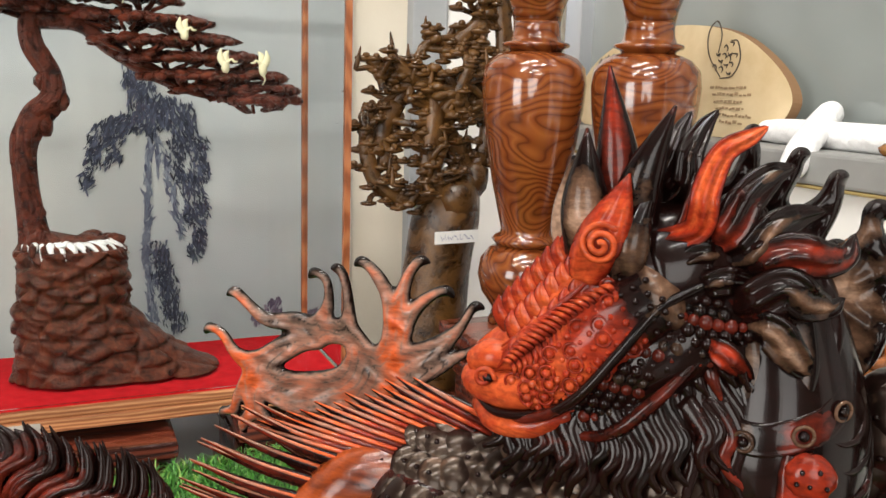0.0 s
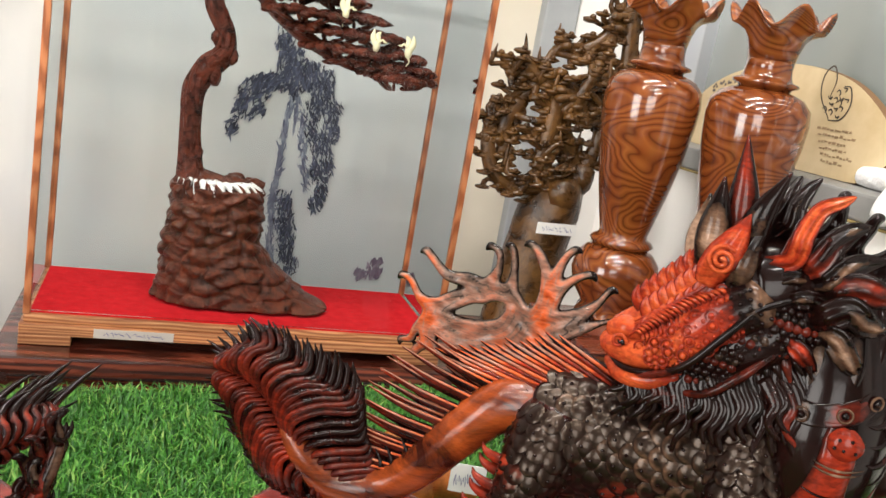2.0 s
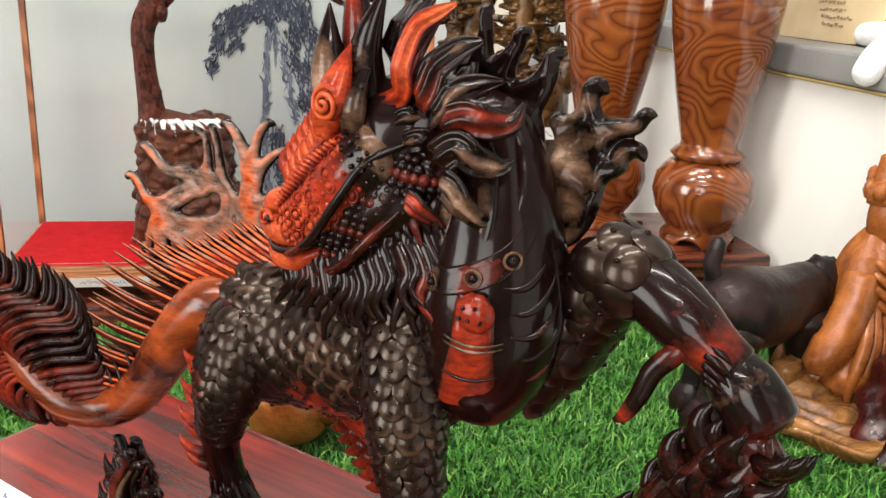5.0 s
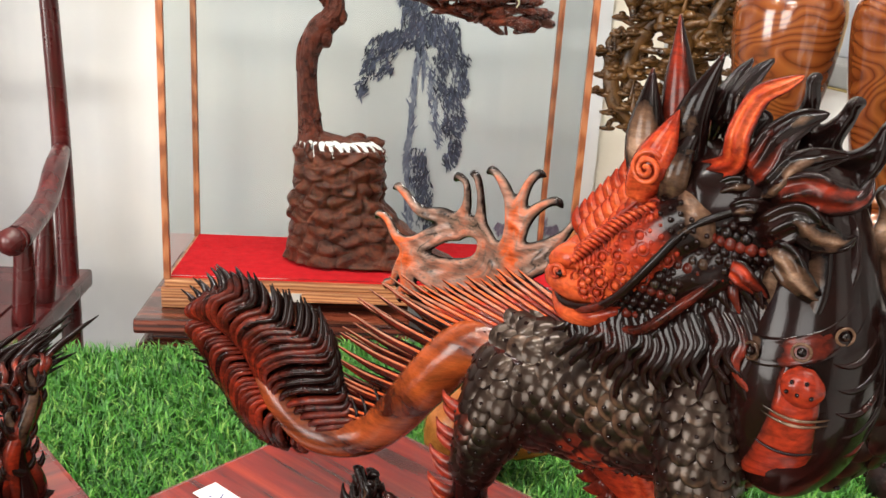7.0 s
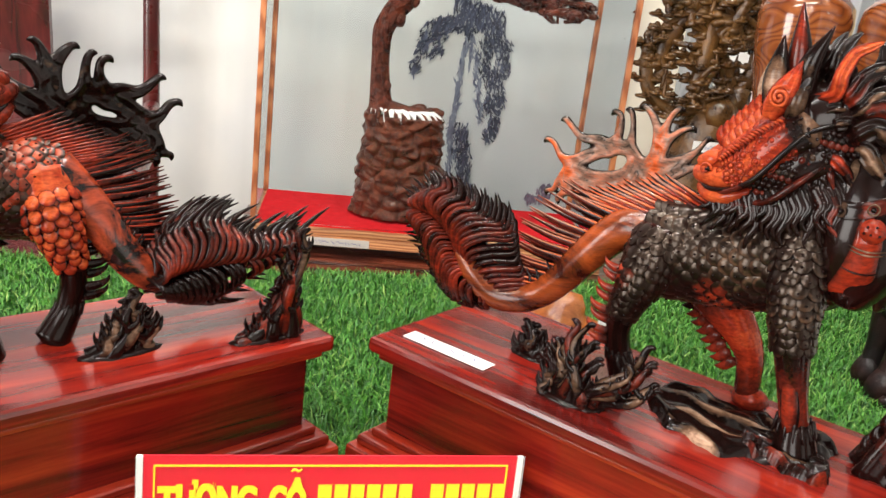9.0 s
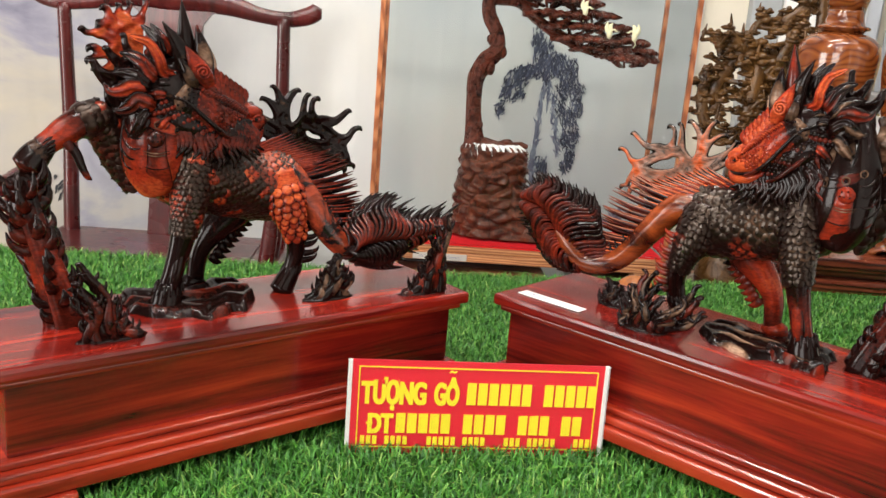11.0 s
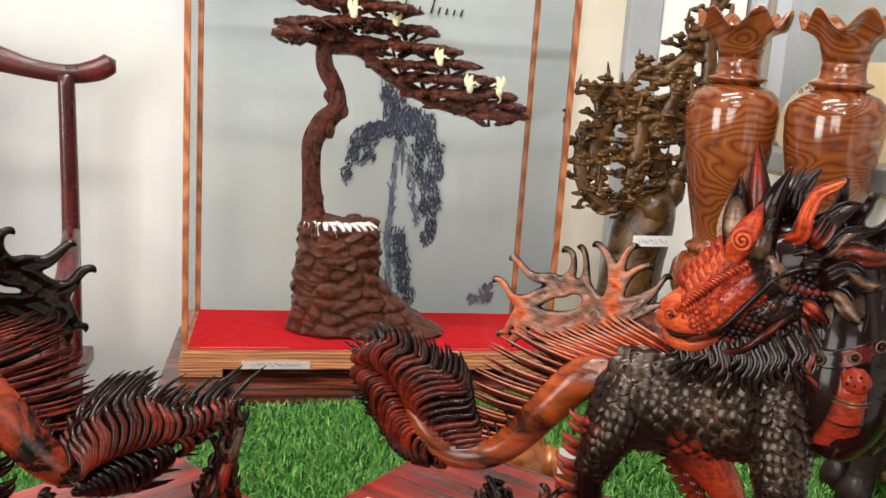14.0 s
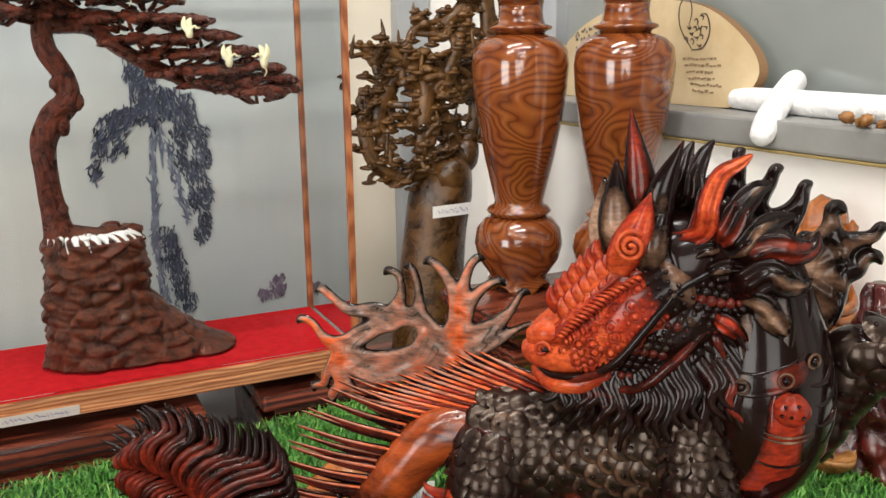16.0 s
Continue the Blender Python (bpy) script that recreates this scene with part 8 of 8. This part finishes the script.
def sitting_figure():
    """A plain robed shape with deep folds against a slab, on a rough rock foot."""
    s = Shape()
    rng = np.random.RandomState(12)
    for k in range(26):
        a = k * 2.4
        r = 0.030 + 0.036 * rng.rand()
        s.blob((r * math.cos(a) - 0.012, 0.75 * r * math.sin(a), 0.012 + 0.045 * rng.rand()), (0.022 + 0.008 * rng.rand(), 0.020, 0.018 + 0.012 * rng.rand()), 0, 7, 5, rough=0.22, seed=k)
    s.tube([(0.0, 0, 0.03, 0.060), (0.0, 0, 0.075, 0.056), (0.004, 0, 0.115, 0.048), (0.006, 0, 0.150, 0.043), (0.010, 0, 0.175, 0.030), (0.012, 0, 0.185, 0.02)], 0, 26, 6, flat=0.72, groove=0.06, lobes=7)
    # sleeves and hanging folds
    for k in range(9):
        z = 0.150 - 0.012 * k
        s.tube([(-0.030, -0.026, z + 0.012, 0.0040), (-0.008, -0.042, z - 0.004, 0.0056), (0.022, -0.042, z, 0.0056), (0.046, -0.022, z + 0.016, 0.0034)], 0, 8, 5, groove=0.12, lobes=3)
    for k in range(7):
        x = -0.046 + 0.013 * k
        s.tube([(x * 0.7, -0.030, 0.118, 0.0050), (x, -0.044, 0.085, 0.0070), (x * 1.15 - 0.004, -0.046, 0.050, 0.0065), (x * 1.1, -0.040, 0.024, 0.0040)], 0, 8, 5, groove=0.14, lobes=3)
    s.tube([(-0.030, -0.014, 0.140, 0.018), (-0.052, -0.024, 0.110, 0.017), (-0.072, -0.026, 0.078, 0.018), (-0.086, -0.024, 0.060, 0.013)], 0, 12, 5, groove=0.14, lobes=5)
    # plain blocky head with tiers above it
    s.tube([(0.010, -0.006, 0.170, 0.020), (0.008, -0.008, 0.186, 0.026), (0.008, -0.008, 0.204, 0.027), (0.009, -0.006, 0.216, 0.024)], 0, 18, 5, groove=0.11, lobes=5)
    s.tube([(0.009, -0.006, 0.212, 0.030), (0.009, -0.006, 0.224, 0.031), (0.010, -0.004, 0.229, 0.026), (0.011, -0.002, 0.246, 0.024), (0.012, 0.0, 0.256, 0.022)], 0, 20, 4, groove=0.14, lobes=5)
    for k in range(10):
        s.blob((0.009 + 0.029 * math.cos(0.63 * k), -0.006 + 0.029 * math.sin(0.63 * k), 0.222 + 0.012 * rng.rand()), (0.007, 0.007, 0.010), 0, 7, 5, rough=0.2, seed=k)
    # slab behind the shoulder
    s.tube([(0.042, 0.010, 0.05, 0.030), (0.048, 0.012, 0.12, 0.032), (0.052, 0.012, 0.19, 0.032), (0.056, 0.012, 0.236, 0.030)], 0, 8, 4, flat=0.5, groove=0.05, lobes=4)
    ob = tagged(link_mesh("carved_figure", s.mesh("carved_figure"), HONEYWOOD), "honey-brown carved wooden figure on a pedestal", "statue")
    ob.matrix_world = pose(0.722, 0.585, 0.636, 0, 0, 12) @ Matrix.Diagonal((0.95, 0.95, 0.96, 1))
    return ob


sitting_figure()


def dark_beast():
    """A plain dark carved animal shape with a round rump and blocky feet, standing on the turf."""
    s = Shape()
    s.tube([(-0.066, 0, 0.104, 0.014), (-0.058, 0, 0.106, 0.029), (-0.036, 0, 0.109, 0.0385), (-0.008, 0, 0.107, 0.0385), (0.024, 0, 0.106, 0.035), (0.050, 0, 0.110, 0.031), (0.070, 0, 0.116, 0.026), (0.090, 0, 0.120, 0.014)], 0, 24, 7, groove=0.02, lobes=5)
    for x, y, dx in ((-0.046, -0.018, -0.030), (-0.034, 0.020, -0.016), (0.048, -0.018, 0.012), (0.058, 0.016, 0.024)):
        s.tube([(x, y, 0.098, 0.024), (x + 0.3 * dx, y, 0.068, 0.0185), (x + 0.6 * dx, y, 0.042, 0.0145), (x + 0.8 * dx, y, 0.024, 0.0150)], 0, 14, 6, groove=0.06, lobes=5)
        s.tube([(x + 0.8 * dx, y, 0.030, 0.0150), (x + dx, y, 0.017, 0.0200), (x + dx, y - 0.002, 0.0, 0.0175)], 0, 6, 2)
        for k in range(4):
            s.blob((x + dx - 0.015 + 0.010 * k, y - 0.018, 0.008), (0.0062, 0.0070, 0.0085), 0, 8, 5, rough=0.15, seed=k)
    s.tube([(-0.050, 0.010, 0.134, 0.0085), (-0.053, 0.014, 0.150, 0.0078), (-0.048, 0.016, 0.164, 0.0082), (-0.044, 0.016, 0.172, 0.0060)], 0, 12, 5)
    s.blob((0.086, 0, 0.122), (0.026, 0.022, 0.024), 0, 14, 8, rough=0.08)
    ob = tagged(link_mesh("ebony_animal", s.mesh("ebony_animal"), DARKCARVE), "blackish carved animal shape standing on the turf", "statue")
    ob.matrix_world = pose(0.600, 0.575, 0.636, 0, 0, 20)
    return ob


dark_beast()


def red_carving():
    """A gnarled fluted stem, its knots grown into one another."""
    s = Shape()
    ang, lev = np.linspace(0, 2 * np.pi, 72, endpoint=False), np.linspace(0, 1, 48)
    A, Z = np.meshgrid(ang, lev)
    r = 0.046 * (1 - 0.72 * Z ** 1.6) * (1 + 0.16 * np.sin(5 * A + 9 * Z) + 0.15 * np.sin(3 * A - 16 * Z + 1) * np.sin(19 * Z) + 0.10 * np.sin(8 * A + 27 * Z))
    s.skin(np.stack([r * np.cos(A) + 0.010 * np.sin(5 * Z), r * np.sin(A), 0.19 * Z], 2))
    ob = tagged(link_mesh("red_carving", s.mesh("red_carving"), REDCARVE), "dark red gnarled wood carving on the turf", "wood carving")
    ob.matrix_world = pose(0.705, 0.475, 0.636)
    return ob


red_carving()


def driftwood():
    """A wide split flake of root wood, hollow like a dish, with a knobbly end."""
    s = Shape()
    n, m = 44, 30
    u, q = np.linspace(0, 1, n), np.linspace(0, 1, m)
    U, V = np.meshgrid(u, q, indexing="ij")
    front = -0.012 - 0.062 * np.exp(-((U - 0.34) / 0.26) ** 2) + 0.004 * np.sin(17 * U)
    back = 0.030 + 0.018 * np.sin(3 * U) + 0.003 * np.sin(13 * U)
    X = -0.080 + 0.165 * U + 0.010 * np.sin(4 * V)
    Y = front + (back - front) * V
    rim = np.maximum(np.abs(2 * V - 1), np.abs(2 * U - 1)) ** 4
    top = 0.020 + 0.030 * V + 0.012 * U - 0.016 * np.sin(np.pi * V) * np.sin(np.pi * U) ** 0.6 + 0.003 * np.sin(30 * V + 9 * U) * (1 - rim)
    low = np.maximum(0.0, top - 0.020 * (1 - rim) - 0.004)
    s.skin(np.concatenate([np.stack([X, Y, top], 2), np.stack([X, Y, low], 2)[:, ::-1]], 1))
    for k in range(12):
        s.blob((-0.078 + 0.005 * math.sin(k * 1.7), -0.024 + 0.0056 * k, 0.022 + 0.007 * math.cos(k * 2.3)), (0.0065, 0.006, 0.0075), 0, 9, 6, rough=0.3, seed=k)
    s.tube([(-0.060, 0.030, 0.046, 0.012), (-0.010, 0.046, 0.056, 0.011), (0.040, 0.050, 0.060, 0.010), (0.078, 0.040, 0.060, 0.007)], 0, 14, 7, groove=0.12)
    s.tube([(0.030, 0.046, 0.060, 0.010), (0.040, 0.050, 0.082, 0.009), (0.056, 0.048, 0.090, 0.008), (0.068, 0.042, 0.080, 0.007)], 0, 12, 6, groove=0.12)
    ob = tagged(link_mesh("driftwood_piece", s.mesh("driftwood_piece"), DRIFTWOOD), "yellow-brown gnarled driftwood piece on the turf", "driftwood")
    ob.matrix_world = pose(0.682, 0.528, 0.634, 0, 0, -4)
    return ob


driftwood()


def cream_carving():
    """A pale frilled piece, standing between the driftwood and the seated one."""
    s = Shape()
    rng = np.random.RandomState(31)
    s.tube([(0.0, 0, 0.0, 0.016), (-0.004, 0, 0.020, 0.014), (0.006, 0, 0.045, 0.013), (0.012, 0, 0.066, 0.011), (0.026, 0, 0.082, 0.006)], 0, 14, 6, groove=0.14, lobes=4)
    for k in range(26):
        t = rng.rand()
        a = rng.rand() * 6.28
        s.blob((0.010 * t + 0.014 * math.cos(a), 0.012 * math.sin(a), 0.006 + 0.070 * t), (0.006 + 0.003 * rng.rand(), 0.005, 0.007), 0, 7, 5, rough=0.25, seed=k)
    ob = tagged(link_mesh("cream_carving", s.mesh("cream_carving"), plaster("cream_stone", (0.62, 0.56, 0.42), (0.76, 0.71, 0.58), 40.0, 0.5)), "small cream frilled carving standing on the turf", "carving")
    ob.matrix_world = pose(0.672, 0.598, 0.636)
    return ob


cream_carving()

# the corner of another polished base at the edge of the table
other = tagged(new("rosewood_plinth"), "another small polished rosewood plinth standing on the turf", "plinth")
part("top_slab", box(-0.80, -0.565, 0.13, 0.33, 0.676, 0.69, 0.003), ROSEWOOD_EDGE, other)
part("body", box(-0.79, -0.575, 0.14, 0.32, 0.645, 0.676, 0.003), ROSEWOOD, other)
part("plinth", box(-0.80, -0.565, 0.13, 0.33, 0.632, 0.645, 0.003), ROSEWOOD_EDGE, other)

# ---------------------------------------------------------------- floor tiles, laid last
tile_me = bpy.data.meshes.new("tile")
tb = box(-0.298, 0.298, -0.298, 0.298, -0.006, 0.0, 0.002, seg=1)
tb.to_mesh(tile_me)
tb.free()
tile_me.materials.append(FLOOR_TILE)
x = LEFT_X + 0.3
while x < RIGHT_X:
    y = FRONT_Y + 0.3
    while y < WALL_Y - 0.2:
        tile = new("tile", tile_me)
        tile.parent = floor
        tile.location = (x, y, 0)
        y += 0.6
    x += 0.6
